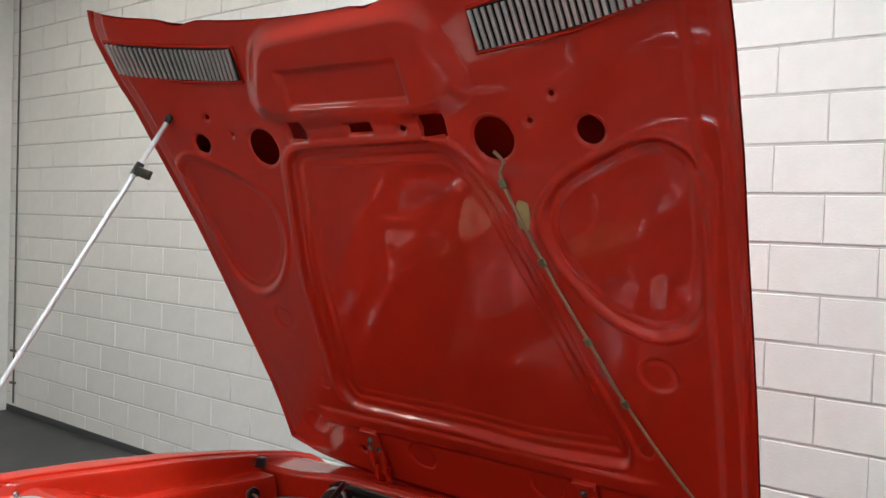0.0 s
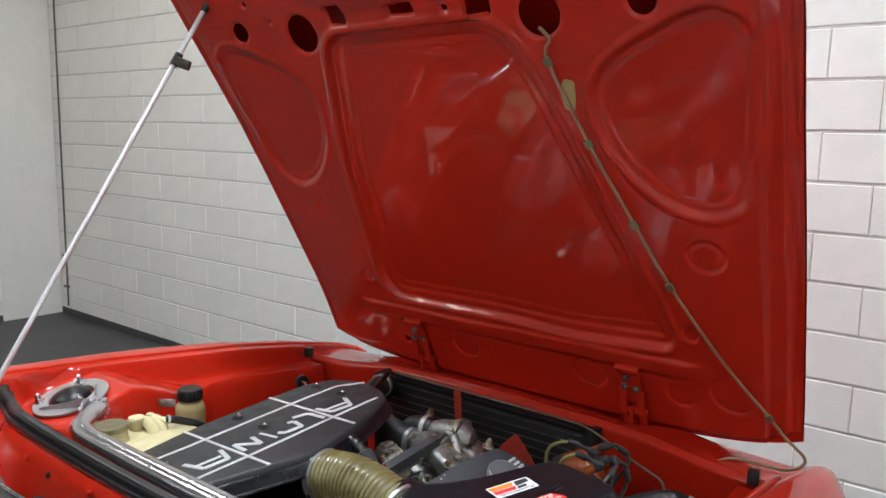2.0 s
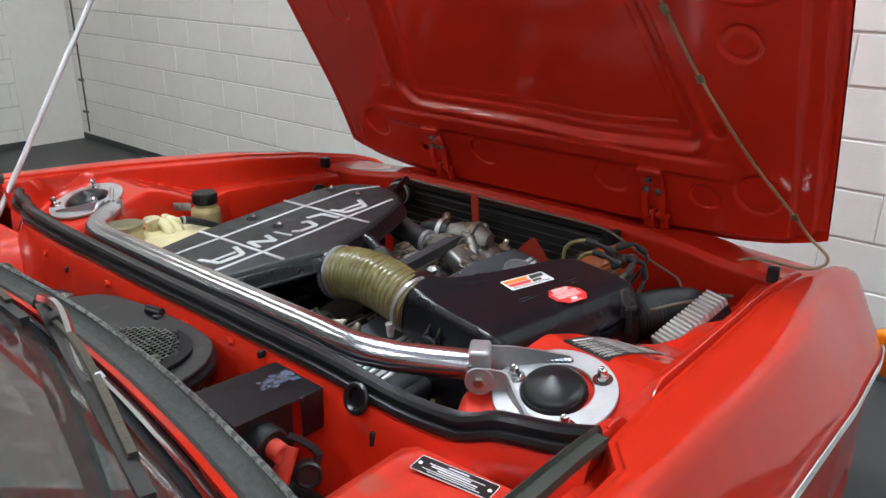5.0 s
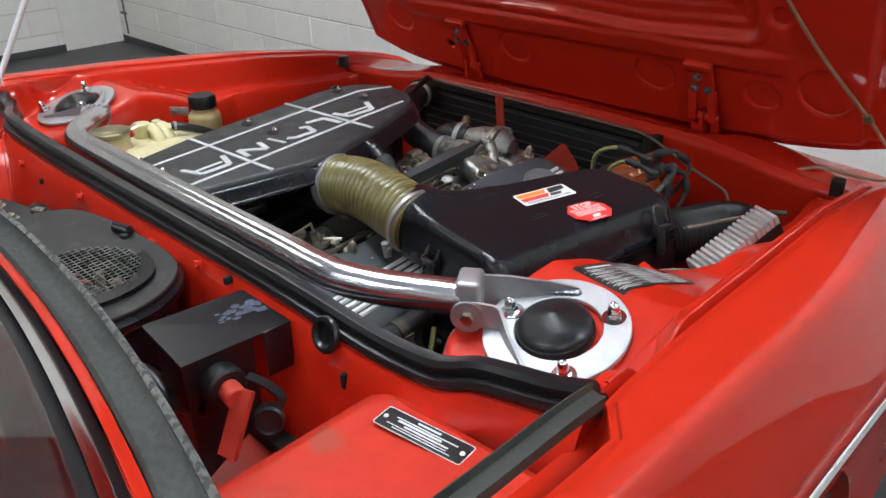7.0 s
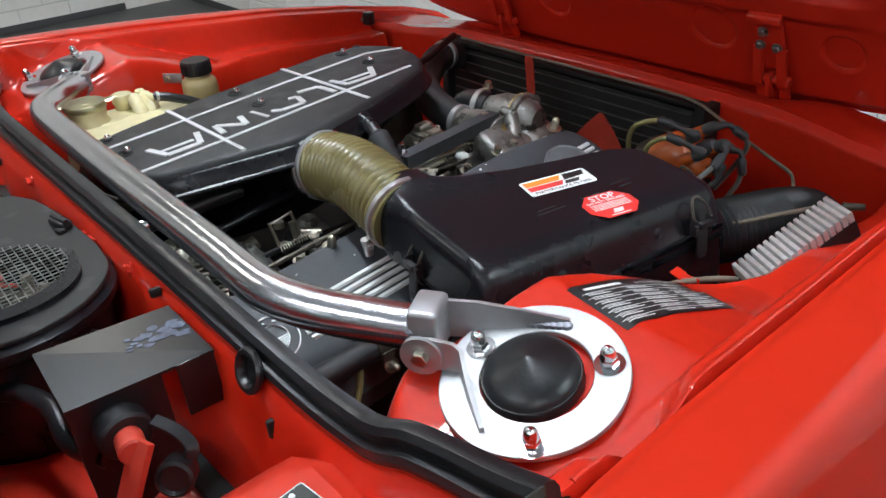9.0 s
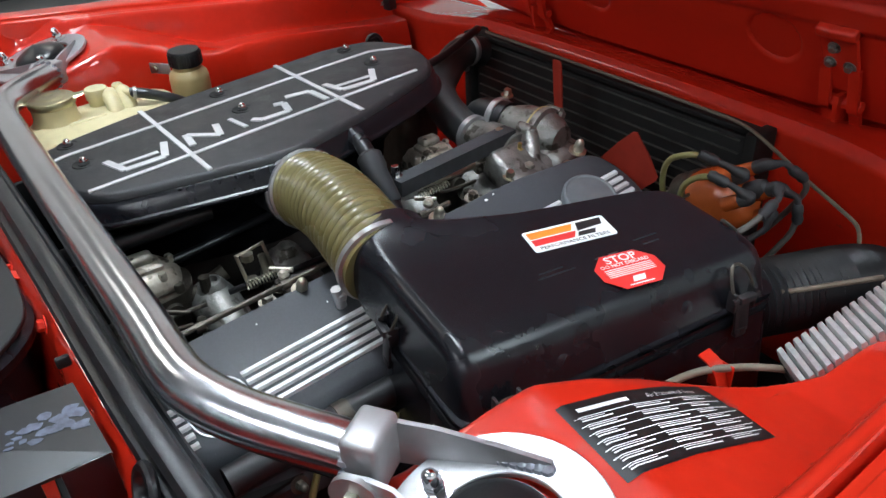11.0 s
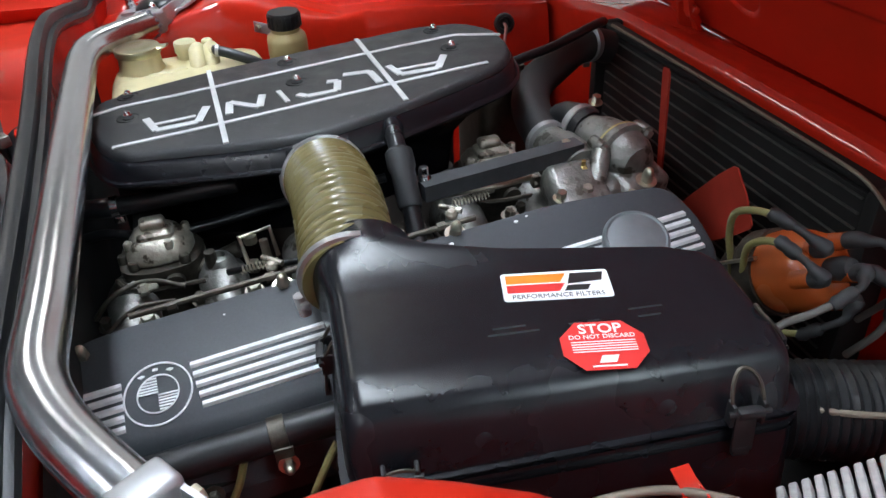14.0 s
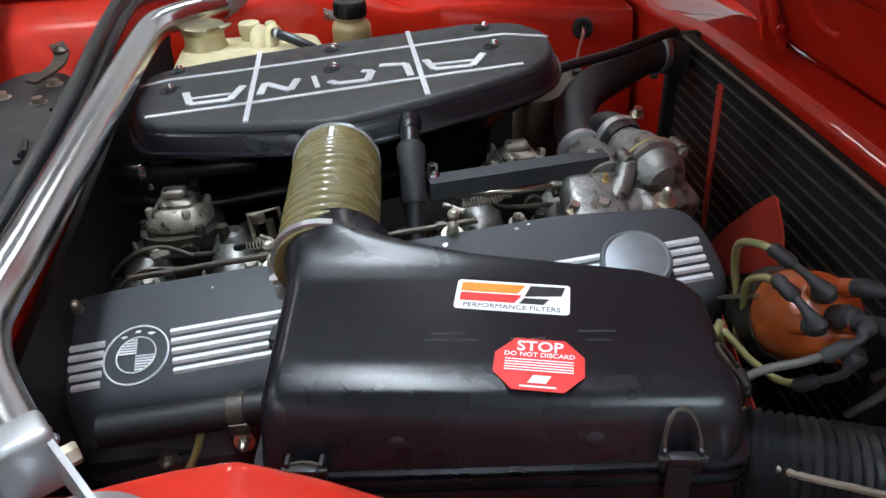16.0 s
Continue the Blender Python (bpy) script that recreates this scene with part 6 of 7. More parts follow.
# ---- brake fluid reservoir ----
res = thing("fluid_reservoir", (-0.455, 0.19, 0.62), "yellowed plastic fluid reservoir with a black screw cap", "fluid reservoir")
rc = (-0.447, 0.192)
part("bottle", lathe(B(), (*rc, 0.613), (0, 0, 1), [(0.030, 0), (0.033, 0.004), (0.033, 0.078), (0.031, 0.086), (0.024, 0.092), (0.024, 0.102)], 30), mat("tea_stained_plastic", (0.36, 0.285, 0.13), 0.35, vary=0.15, scale=40, coat=0.2), res)
bm = lathe(B(), (*rc, 0.711), (0, 0, 1), [(0.025, 0), (0.0265, 0.002), (0.0265, 0.022), (0.025, 0.026), (0.0, 0.026)], 30)
for k in range(20):
    a = 2 * math.pi * k / 20
    box(bm, (rc[0] + 0.0265 * math.cos(a), rc[1] + 0.0265 * math.sin(a), 0.723), (0.003, 0.003, 0.02), (0, 0, math.degrees(a)), 0)
part("screw_cap", bm, BLACK_MATT, res, "ribbed black screw cap")
part("bracket", box(B(), (-0.489, 0.1590, 0.7010), (0.040, 0.0022, 0.0185), (0, 0, 37.5), 0.0008), RING_ALU, res, "bare metal strap end")
part("bracket_screw", bolt(B(), (-0.4958, 0.1526, 0.7015), (0.61, -0.79, 0), 0.0048, 0.004), ZINC, res)

# ---- heater blower in the cowl tray ----
blow = thing("heater_blower", (0.03, -0.24, 0.60), "black round heater blower housing with a wire mesh", "heater blower")
bc_, bz = Vector((0.074, -0.288, 0.0)), 0.709
LID = rounded([(-0.170, -0.290), (-0.168, -0.245), (-0.150, -0.212), (-0.113, -0.194), (-0.045, -0.183), (0.0, -0.180), (0.060, -0.176), (0.108, -0.1785)] + [(0.090 + 0.115 * math.cos(radians(a)), -0.290 + 0.115 * math.sin(radians(a))) for a in range(68, -76, -12)] + [(0.02, -0.405), (-0.10, -0.385), (-0.155, -0.335)], 0.008, 3)


def lid_edge(a, grow=0.0):
    """Where a ray from the fan's centre leaves the lid."""
    d, best = Vector((math.cos(a), math.sin(a))), 0.12
    for p, q in zip(LID, LID[1:] + LID[:1]):
        ex, ey = q[0] - p[0], q[1] - p[1]
        den = d.x * ey - d.y * ex
        if abs(den) > 1e-9:
            wx, wy = p[0] - bc_.x, p[1] - bc_.y
            t, k = (wx * ey - wy * ex) / den, (wx * d.y - wy * d.x) / den
            if t > 0 and -1e-6 <= k <= 1 + 1e-6:
                best = t
    return (bc_.x + d.x * (best + grow), bc_.y + d.y * (best + grow))


turns = [2 * math.pi * k / 96 for k in range(96)]
part("lid", ring(B(), [lid_edge(a) for a in turns], circle(bc_, 0.077, 96), Matrix.Translation((0, 0, bz - 0.005)), 0.005, 0.0012), BLACK_SATIN, blow, "satin black flat lid")
bm = B()
skin(bm, [[(*lid_edge(a, g), z) for a in turns] for g, z in ((-0.012, 0.55), (-0.010, bz - 0.030), (0.002, bz - 0.026), (0.005, bz - 0.022), (0.005, bz - 0.013), (0.002, bz - 0.011), (-0.004, bz - 0.0055))] + [[(*p, z) for p in circle(bc_, 0.076, 96)] for z in (bz - 0.0055, bz - 0.075)])
part("housing", bm, BLACK_PLASTIC, blow)
part("fan_wheel", lathe(B(), bc_ + Vector((0, 0, bz - 0.060)), (0, 0, 1), [(0.060, -0.012), (0.060, 0.018), (0.054, 0.020), (0.050, 0.004), (0.0, 0.002)], 40), BLACK_MATT, blow)
for a0_, a1_, r0, r1, m_, nm in ((-48, 88, 0.0775, 0.098, BLACK_PLASTIC, "clamp_ring"), (-118, -56, 0.0775, 0.094, SHEET_BLACK, "ring_segment")):
    angs = [radians(a0_ + (a1_ - a0_) * k / 24) for k in range(25)]
    taper = lambda k: 1.0 if nm != "clamp_ring" else 1.0 - 0.75 * smooth(14, 24, k)
    poly = [(bc_.x + r0 * math.cos(a), bc_.y + r0 * math.sin(a)) for a in angs] + [(bc_.x + (r0 + (r1 - r0) * taper(k)) * math.cos(angs[k]), bc_.y + (r0 + (r1 - r0) * taper(k)) * math.sin(angs[k])) for k in range(24, -1, -1)]
    part(nm, plate(B(), poly, Matrix.Translation((0, 0, bz + 0.0005)), 0.0065, 0.001), m_, blow)
for k in range(19):
    t = -0.0747 + 0.0083 * k
    L = math.sqrt(max(1e-5, 0.0768 ** 2 - t * t))
    part("mesh_wire", rod(B(), bc_ + Vector((t, -L, bz + 0.0012)), bc_ + Vector((t, L, bz + 0.0012)), 0.0008, 5), ALU, blow)
    part("mesh_wire", rod(B(), bc_ + Vector((-L, t, bz + 0.0024)), bc_ + Vector((L, t, bz + 0.0024)), 0.0008, 5), ALU, blow)
part("motor", lathe(B(), bc_ + Vector((0, 0, bz - 0.056)), (0, 0, 1), [(0.030, 0), (0.030, 0.020), (0.024, 0.028), (0.010, 0.030), (0.009, 0.038), (0, 0.039)], 24), GREASY, blow)
for a in (20, 75, 130):
    part("terminal", rod(B(), bc_ + Vector((0.040 * math.cos(radians(a)), 0.040 * math.sin(radians(a)), bz - 0.050)), bc_ + Vector((0.042 * math.cos(radians(a)), 0.042 * math.sin(radians(a)), bz - 0.018)), 0.008, 12, 0.006, bev=0.001), CLEAR_HOSE, blow)
for a, b in ((150, 215), (165, 240)):
    part("lead", tube(B(), [bc_ + Vector((0.045 * math.cos(radians(q)), 0.045 * math.sin(radians(q)), bz - 0.028 + 0.008 * math.sin(q))) for q in (a, (a + b) / 2, b)], 0.0028, 8, 5), RED_PLASTIC, blow, "red wire")
bm = box(B(), (-0.004, -0.193, bz + 0.006), (0.032, 0.016, 0.010), (0, 0, 12), 0.003, 3)
box(bm, (0.012, -0.199, bz + 0.003), (0.012, 0.010, 0.006), (0, 0, 12), 0.002)
rod(bm, (-0.020, -0.1965, bz + 0.011), (0.012, -0.1895, bz + 0.011), 0.0035, 10)
part("spring_clip", bm, BLACK_MATT, blow)
lug = bc_ + Vector((0.100 * math.cos(radians(-52)), 0.100 * math.sin(radians(-52)), bz))
lg = part("lug", lathe(B(), lug, (0, 0, 1), [(0.013, 0), (0.013, 0.003), (0.011, 0.004), (0, 0.004)], 20), BLACK_MATT, blow)
part("lug_screw", lathe(B(), lug + Vector((0, 0, 0.004)), (0, 0, 1), [(0.0065, 0), (0.006, 0.002), (0, 0.0028)], 16), GREASY, lg)

# ---- black bracket with battery cut-off switch ----
brk = thing("switch_bracket", (0.31, -0.22, 0.62), "black sheet-metal bracket on the firewall", "bracket")
ba, bb, bc, bd = Vector((0.270, -0.299, 0.726)), Vector((0.269, -0.171, 0.716)), Vector((0.360, -0.167, 0.709)), Vector((0.356, -0.301, 0.714))
bm = B()
skin(bm, [[p + Vector((0, 0, h)) for p in (ba, bd, bc, bb)] for h in (-0.003, 0.0)])
tpl = part("top_plate", bm, SHEET_BLACK, brk)
bn = (bd - ba).cross(bb - ba).normalized()
rng_s = random.Random(8)
for k in range(22):
    f_ = k / 21
    c = bb.lerp(bc, 0.42 + 0.10 * math.sin(k * 1.9)) + (ba - bb) * (0.05 + 0.42 * f_) + (bc - bb) * 0.05 * rng_s.uniform(-1, 1)
    r = 0.0062 * (1 - 0.75 * f_) + 0.001
    poly = [(c + (bc - bb).normalized() * r * 0.8 * rng_s.uniform(0.5, 1.2) * math.cos(a) + (ba - bb).normalized() * r * 1.3 * rng_s.uniform(0.5, 1.2) * math.sin(a)) for a in [2 * math.pi * i / 9 for i in range(9)]]
    bm = B()
    skin(bm, [[p + bn * (h + 0.00002 * k) for p in poly] for h in (0.0001, 0.0004)])
    part("paint_scuff", bm, SCUFF, tpl)
bm = B()
skin(bm, [[p, q, q + Vector((-0.012, 0.004, -0.16)), p + Vector((-0.006, 0.004, -0.16))] for p, q in ((bd + Vector((-0.06, 0.002, -0.002)), bd + Vector((0, 0, -0.002))), (bd + Vector((-0.06, 0.006, -0.002)), bd + Vector((0, 0.004, -0.002))))])
skin(bm, [[bd + Vector((d, 0, -0.002)), bd.lerp(bc, 0.62) + Vector((d, 0, -0.002)), bd.lerp(bc, 0.62) + Vector((d, 0, -0.11)), bd + Vector((d, 0, -0.16))] for d in (-0.003, 0.0)])
part("side_plate", bm, SHEET_BLACK, brk)
part("mounting_tab", box(B(), (0.3592, -0.186, 0.6805), (0.003, 0.036, 0.060), (0, 0, -1.5), 0.001), SHEET_BLACK, brk)
sw = thing("cutoff_switch", (0.39, -0.27, 0.67), "red plastic battery cut-off key in a black switch", "switch")
sp = Vector((0.372, -0.264, 0.676))
part("switch_body", rod(B(), sp - Vector((0.02, 0.0, 0)), sp + Vector((0.006, 0, 0)), 0.024, 20, bev=0.003), BLACK_MATT, sw)
part("key_hub", rod(B(), sp + Vector((0.004, 0, 0)), sp + Vector((0.030, -0.004, 0.002)), 0.0125, 16, bev=0.002), RED_PLASTIC, sw)
bm = B()
tube(bm, [sp + Vector((0.030, 0.006, 0.010)), sp + Vector((0.034, -0.008, -0.012)), sp + Vector((0.036, -0.03, -0.055))], 0.011, sub=3, shape=[(-1, -0.3), (1, -0.3), (1, 0.3), (-1, 0.3)])
part("key_handle", bm, RED_PLASTIC, sw, "faded red key handle")
kp = Vector((0.415, -0.243, 0.645))
part("dust_cap", lathe(B(), kp, (0.7, -0.5, 0.3), [(0.016, -0.012), (0.017, 0.0), (0.017, 0.010), (0.014, 0.012), (0.012, 0.008), (0, 0.008)], 20), BLACK_RUBBER, sw, "black rubber dust cap")
part("cap_strap", tube(B(), [sp + Vector((0.004, 0.024, 0.004)), sp + Vector((0.024, 0.036, -0.004)), kp + Vector((0.0, 0.018, 0.016)), kp], 0.006, sub=5, shape=[(-1, -0.25), (1, -0.25), (1, 0.25), (-1, 0.25)]), BLACK_RUBBER, sw)
cable = thing("battery_cable", (0.2, -0.3, 0.64), "thick black battery cable in the cowl tray", "cable")
part("cable", tube(B(), [(0.36, -0.28, 0.65), (0.31, -0.30, 0.645), (0.26, -0.30, 0.655), (0.20, -0.32, 0.65), (0.14, -0.34, 0.62)], 0.0105, 12, 5), BLACK_RUBBER, cable)

# ---- firewall grommets, labels ----
for x, y, z in ((0.4145, -0.161, 0.710), (-0.442, -0.181, 0.700)):
    bm = B()
    lathe(bm, (x, y + 0.006, z), (0, -1, 0.35), [(0.0185, 0), (0.0215, 0.003), (0.0215, 0.006), (0.0195, 0.0085), (0.0155, 0.0085), (0.0125, 0.005), (0.012, -0.002), (0.0, -0.003)], 30)
    single("grommet", bm, BLACK_RUBBER, (x, y, z), "black rubber grommet in the firewall", "grommet", "firewall grommets")


# ---- labels on the red panels ----
def label_bars(parent, m, rows, colour, name="text_bar"):
    for x0, x1, y, h in rows:
        part(name, plate(B(), [(x0, y), (x1, y), (x1, y + h), (x0, y + h)], m, 0.0003), colour, parent)


pa = Vector((0.567, -0.225, 0.713))
idp = thing("identification_plate", tuple(pa), "small black metal data plate on the red cowl shelf", "data plate")
xa = Vector((0.99, 0.13, 0.0)).normalized()
ya = Vector((0, 0, 1)).cross(xa).normalized()
pm = Matrix.Translation(Vector((0.610, -0.200, 0.7118))) @ Matrix((xa, ya, xa.cross(ya))).transposed().to_4x4()
part("plate", plate(B(), rounded([(-0.049, -0.0125), (0.049, -0.0125), (0.049, 0.0125), (-0.049, 0.0125)], 0.003), pm, 0.0008), BLACK_STICK, idp)
rngp = random.Random(3)
label_bars(idp, pm @ pose(0, 0, 0.0008), [(-0.012, 0.014, 0.0075, 0.0022), (-0.034, 0.036, 0.0038, 0.0014), (-0.03, 0.020, 0.0, 0.0026), (-0.02, 0.03, -0.0036, 0.0020), (-0.038, 0.03, -0.0066, 0.0011), (-0.03, 0.036, -0.0096, 0.0011)], SILVER)
for s in (-0.044, 0.044):
    part("rivet", lathe(B(), pm @ Vector((s, 0, 0.0006)), (0, 0, 1), [(0.0028, 0), (0.002, 0.0014), (0, 0.0018)], 10), SILVER, idp)
bm = B()
ring(bm, inset(rounded([(-0.050, -0.0135), (0.050, -0.0135), (0.050, 0.0135), (-0.050, 0.0135)], 0.003), 0.0), inset(rounded([(-0.050, -0.0135), (0.050, -0.0135), (0.050, 0.0135), (-0.050, 0.0135)], 0.003), 0.0007), pm, 0.0011, 0.0002)
part("border", bm, SILVER, idp)

# tyre pressure decal on the slope of the tower, bent over the sheet metal
decal = thing("pressure_decal", (0.60, 0.17, apron_z(0.60, 0.17)), "black decal with white tyre pressure lines on the red tower", "decal")
D0, DX, DY = Vector((0.604, 0.168)), Vector((0.10, 0.995)), Vector((-0.995, 0.10))


def decal_point(u, v, h):
    p = D0 + DX * u + DY * v
    return Vector((p.x, p.y, apron_z(p.x, p.y) + h))


def decal_patch(u0, u1, v0, v1, h, nu, nv, bow=0.0):
    bm = B()
    grid(bm, lambda a, b: decal_point(u0 + (u1 - u0) * a, v0 + (v1 - v0) * b + bow * math.sin(math.pi * a), h), nu, nv)
    return bm


part("backing", decal_patch(-0.078, 0.070, -0.038, 0.038, 0.0009, 24, 16), BLACK_STICK, decal)
for k in range(7):
    v = 0.021 - 0.0082 * k
    part("ruled_line", decal_patch(-0.074, 0.066, v, v + 0.0007, 0.0013, 20, 1), WHITE_STICK, decal)
    for u0, u1 in ((-0.070, -0.03), (-0.020, 0.022), (0.030, 0.062)):
        e = rngp.uniform(0.6, 1.0)
        part("text_bar", decal_patch(u0, u0 + (u1 - u0) * e, v - 0.0042, v - 0.0030, 0.0013, 6, 1), STRIPE, decal)
        part("text_bar", decal_patch(u0, u0 + (u1 - u0) * e * 0.8, v - 0.0018, v - 0.0010, 0.0013, 6, 1), STRIPE, decal)
bm = words("Air Pressure of Tires", 0.0085, pose(0, 0, 0), 0.00005)
for v in bm.verts:
    v.co = decal_point(0.027 + v.co.x * 0.72, 0.0285 + v.co.y * 0.9, 0.0014)
part("heading", bm, WHITE_STICK, decal)
part("heading_bar", decal_patch(-0.066, -0.018, 0.0265, 0.0305, 0.0013, 6, 1), WHITE_STICK, decal)

# ---- cowl edge and windscreen ----
def cowl_y(x):
    return -0.335 - 0.185 * x * x


def cowl_band(y0, y1, z0, z1, n=40, thick=0.006, x1=0.70):
    bm = B()
    loops = []
    for k in range(n + 1):
        x = -x1 + 2 * x1 * k / n
        y = cowl_y(x)
        loops.append([(x, y + y0, z0 - thick), (x, y + y0, z0), (x, y + (y0 + y1) / 2, (z0 + z1) / 2 + 0.002), (x, y + y1, z1), (x, y + y1, z1 - thick)])
    return skin(bm, loops)


part("cowl_lip", cowl_band(-0.006, -0.030, 0.768, 0.775, thick=0.02), RED_BAY, car)
part("cowl_rear_panel", cowl_band(-0.074, -0.084, 0.770, 0.775, thick=0.24), RED_BAY, car)
strip = thing("cowl_weatherstrip", (0, -0.35, 0.77), "weathered grey rubber strip along the windscreen base", "weatherstrip")
bm = B()
loops = []
for k in range(49):
    x = -0.70 + 1.40 * k / 48
    y = cowl_y(x)
    loops.append([(x, y + a, 0.779 + b) for a, b in ((0.004, -0.012), (0.005, 0.004), (0.002, 0.010), (-0.003, 0.010), (-0.007, 0.003), (-0.014, 0.000), (-0.022, 0.003), (-0.030, 0.008), (-0.034, 0.004), (-0.034, -0.006))])
part("rubber", skin(bm, loops), GREY_RUBBER, strip)
bm = B()
skin(bm, [[(x, cowl_y(x) + a, 0.789 + b) for a, b in ((0.0035, -0.002), (0.0045, 0.003), (0.001, 0.0055), (-0.0025, 0.003), (-0.002, -0.002))] for x in [-0.70 + 1.40 * k / 48 for k in range(49)]])
part("bead", bm, CHALKY, strip, "chalky worn outer bead")
part("scuttle_edge", cowl_band(-0.036, -0.047, 0.788, 0.794), RED, car, "red scuttle strip below the windscreen")
screen = thing("windscreen", (0, -0.45, 0.80), "curved windscreen glass in a chrome-trimmed black gasket", "windscreen")
part("gasket", cowl_band(-0.048, -0.082, 0.786, 0.806, thick=0.012), BLACK_RUBBER, screen)
part("chrome_trim", cowl_band(-0.057, -0.068, 0.797, 0.805, thick=0.004), CHROME, screen, "polished trim strip")
bm = B()
grid(bm, lambda a, b: (0.70 * (2 * a - 1) * (1 - 0.18 * b), cowl_y(0.70 * (2 * a - 1)) - 0.080 - 0.46 * b, 0.806 + 0.40 * b - 0.05 * b * b), 40, 16)
solid = [f for f in bm.faces]
bmesh.ops.solidify(bm, geom=solid, thickness=0.005)
pane = part("pane", bm, GLASS, screen, "clear glass")
pane.visible_shadow = False
dash = thing("dashboard", (0, -0.75, 0.70), "dark dashboard behind the windscreen", "dashboard")
bm = B()
grid(bm, lambda a, b: (0.66 * (2 * a - 1), cowl_y(0.66 * (2 * a - 1)) - 0.10 - 0.42 * b, 0.775 + 0.05 * b + 0.05 * smooth(0.5, 0.9, b)), 24, 12)
part("top_pad", bm, BLACK_MATT, dash)
bm = B()
grid(bm, lambda a, b: (0.66 * (2 * a - 1), -0.95 - 0.08 * b, 0.87 - 0.5 * b), 12, 8)
part("fascia", bm, BLACK_DEEP, dash)


def wiper(pivot, tip, lift):
    p, q = Vector(pivot), Vector(tip)
    wp = thing("wiper", pivot, "bright metal wiper arm with black blade on the windscreen", "wiper", "wipers")
    lie = Vector((0, 0.55, 0.62)).normalized()
    mid = p.lerp(q, 0.52) + lie * lift
    part("pivot_cap", lathe(B(), p - Vector((0, -0.004, 0.02)), (0, 0.35, 1), [(0.013, 0), (0.013, 0.022), (0.009, 0.028), (0, 0.029)], 18), BLACK_RUBBER, wp)
    part("arm", tube(B(), [p + lie * 0.012, p.lerp(q, 0.2) + lie * (0.02 + lift * 0.6), mid, p.lerp(q, 0.62) + lie * 0.024], 0.0058, sub=5, shape=[(-1.1, -0.5), (-0.5, 0.7), (0.5, 0.7), (1.1, -0.5)]), CHROME, wp, "bright metal arm")
    part("yoke", tube(B(), [p.lerp(q, 0.22) + lie * 0.012, p.lerp(q, 0.5) + lie * 0.022, p.lerp(q, 0.9) + lie * 0.012], 0.0065, sub=4, shape=[(-0.8, -0.8), (0.8, -0.8), (0.6, 0.8), (-0.6, 0.8)]), GREASY, wp)
    part("blade", tube(B(), [p.lerp(q, 0.05) + lie * 0.006, p.lerp(q, 0.5) + lie * 0.007, q + lie * 0.006], 0.0075, sub=4, shape=[(-0.6, -1), (0.6, -1), (0.8, 0.6), (-0.8, 0.6)]), BLACK_RUBBER, wp, "black rubber blade")
    part("end_clip", box(B(), p.lerp(q, 0.22) + lie * 0.014, (0.022, 0.018, 0.022), (20, 0, -15), 0.004), BLACK_MATT, wp)


wiper((0.02, -0.372, 0.795), (0.60, -0.535, 0.87), 0.012)
wiper((-0.46, -0.398, 0.80), (0.16, -0.440, 0.835), 0.014)

# rubber strip at the rear of the wing
for side in (1, -1):
    ws_ = thing("wing_seal", (side * 0.735, -0.2, 0.77), "weathered grey-green rubber seal on the wing edge", "seal", "wing seals")
    run = [(side * 0.734, -0.118, 0.776), (side * 0.737, -0.17, 0.784), (side * 0.739, -0.24, 0.788), (side * 0.740, -0.33, 0.791), (side * 0.746, -0.45, 0.799)]
    part("channel", tube(B(), run, 0.0098, sub=4, shape=[(-1.0, -0.9), (1.0, -0.9), (1.1, 0.1), (0.4, 0.5), (-0.6, 0.3), (-1.1, 0.4)]), WING_RUBBER, ws_)
    part("lip", tube(B(), [Vector(p) + Vector((-side * 0.006, 0, 0.003)) for p in run], 0.0105, sub=4, shape=[(-0.45, -0.3), (0.35, -0.3), (0.15, 0.5), (-0.2, 0.8)]), WING_RUBBER, ws_)

# ---- bonnet bump stops and small fixings ----
for side in (1, -1):
    bs = thing("bump_stop", (side * 0.64, 0.722, 0.65), "small black rubber bonnet bump stop on the front panel", "bump stop", "bump stops")
    part("rubber", box(B(), (side * 0.642, 0.722, 0.672), (0.022, 0.022, 0.030), (0, 0, 10), 0.003), BLACK_RUBBER, bs)
    part("screw", bolt(B(), (side * 0.672, 0.72, 0.662), (0, 0, 1), 0.006, 0.006), ALU, bs)
    pl = thing("panel_plug", (side * 0.434, 0.896, 0.64), "round dull metal plug in the front panel", "plug", "panel plugs")
    part("plug", lathe(B(), (side * 0.434, 0.893, 0.640), (0, 0.25, 1), [(0.014, 0), (0.014, 0.006), (0.011, 0.010), (0, 0.011)], 18), GREASY, pl)
    part("wing_bolt", bolt(B(), (side * 0.705, 0.71, 0.678), (0, 0, 1), 0.006, 0.005), ALU, fd)

# ---- firewall details ----
# Black blocks let into the sheet stand for the dark inside of slots.
for x, z, h in ((0.447, 0.668, 0.020), (0.236, 0.716, 0.011), (0.10, 0.690, 0.012), (-0.30, 0.705, 0.010)):
    yv = min((abs(p.x - x), p.y) for p in rail)[1] - 0.030
    single("firewall_slot", box(B(), (x, yv + 0.002, z), (0.006, 0.012, h), bev=0.002), BLACK_DEEP, (x, yv, z), "small dark slot in the red firewall", "slot", "firewall slots")
for x, z in ((0.165, 0.712), (0.02, 0.700), (-0.17, 0.712), (0.29, 0.690), (-0.38, 0.715)):
    yv = min((abs(p.x - x), p.y) for p in rail)[1] - 0.028
    single("weld_stud", bolt(B(), (x, yv + 0.002, z), (0, -1, 0.25), 0.006, 0.006), RED_BAY, (x, yv, z), "small red painted stud on the firewall", "stud", "firewall studs")
ft = thing("firewall_tab", (0.055, -0.168, 0.700), "small bent red metal tab on the firewall", "tab")
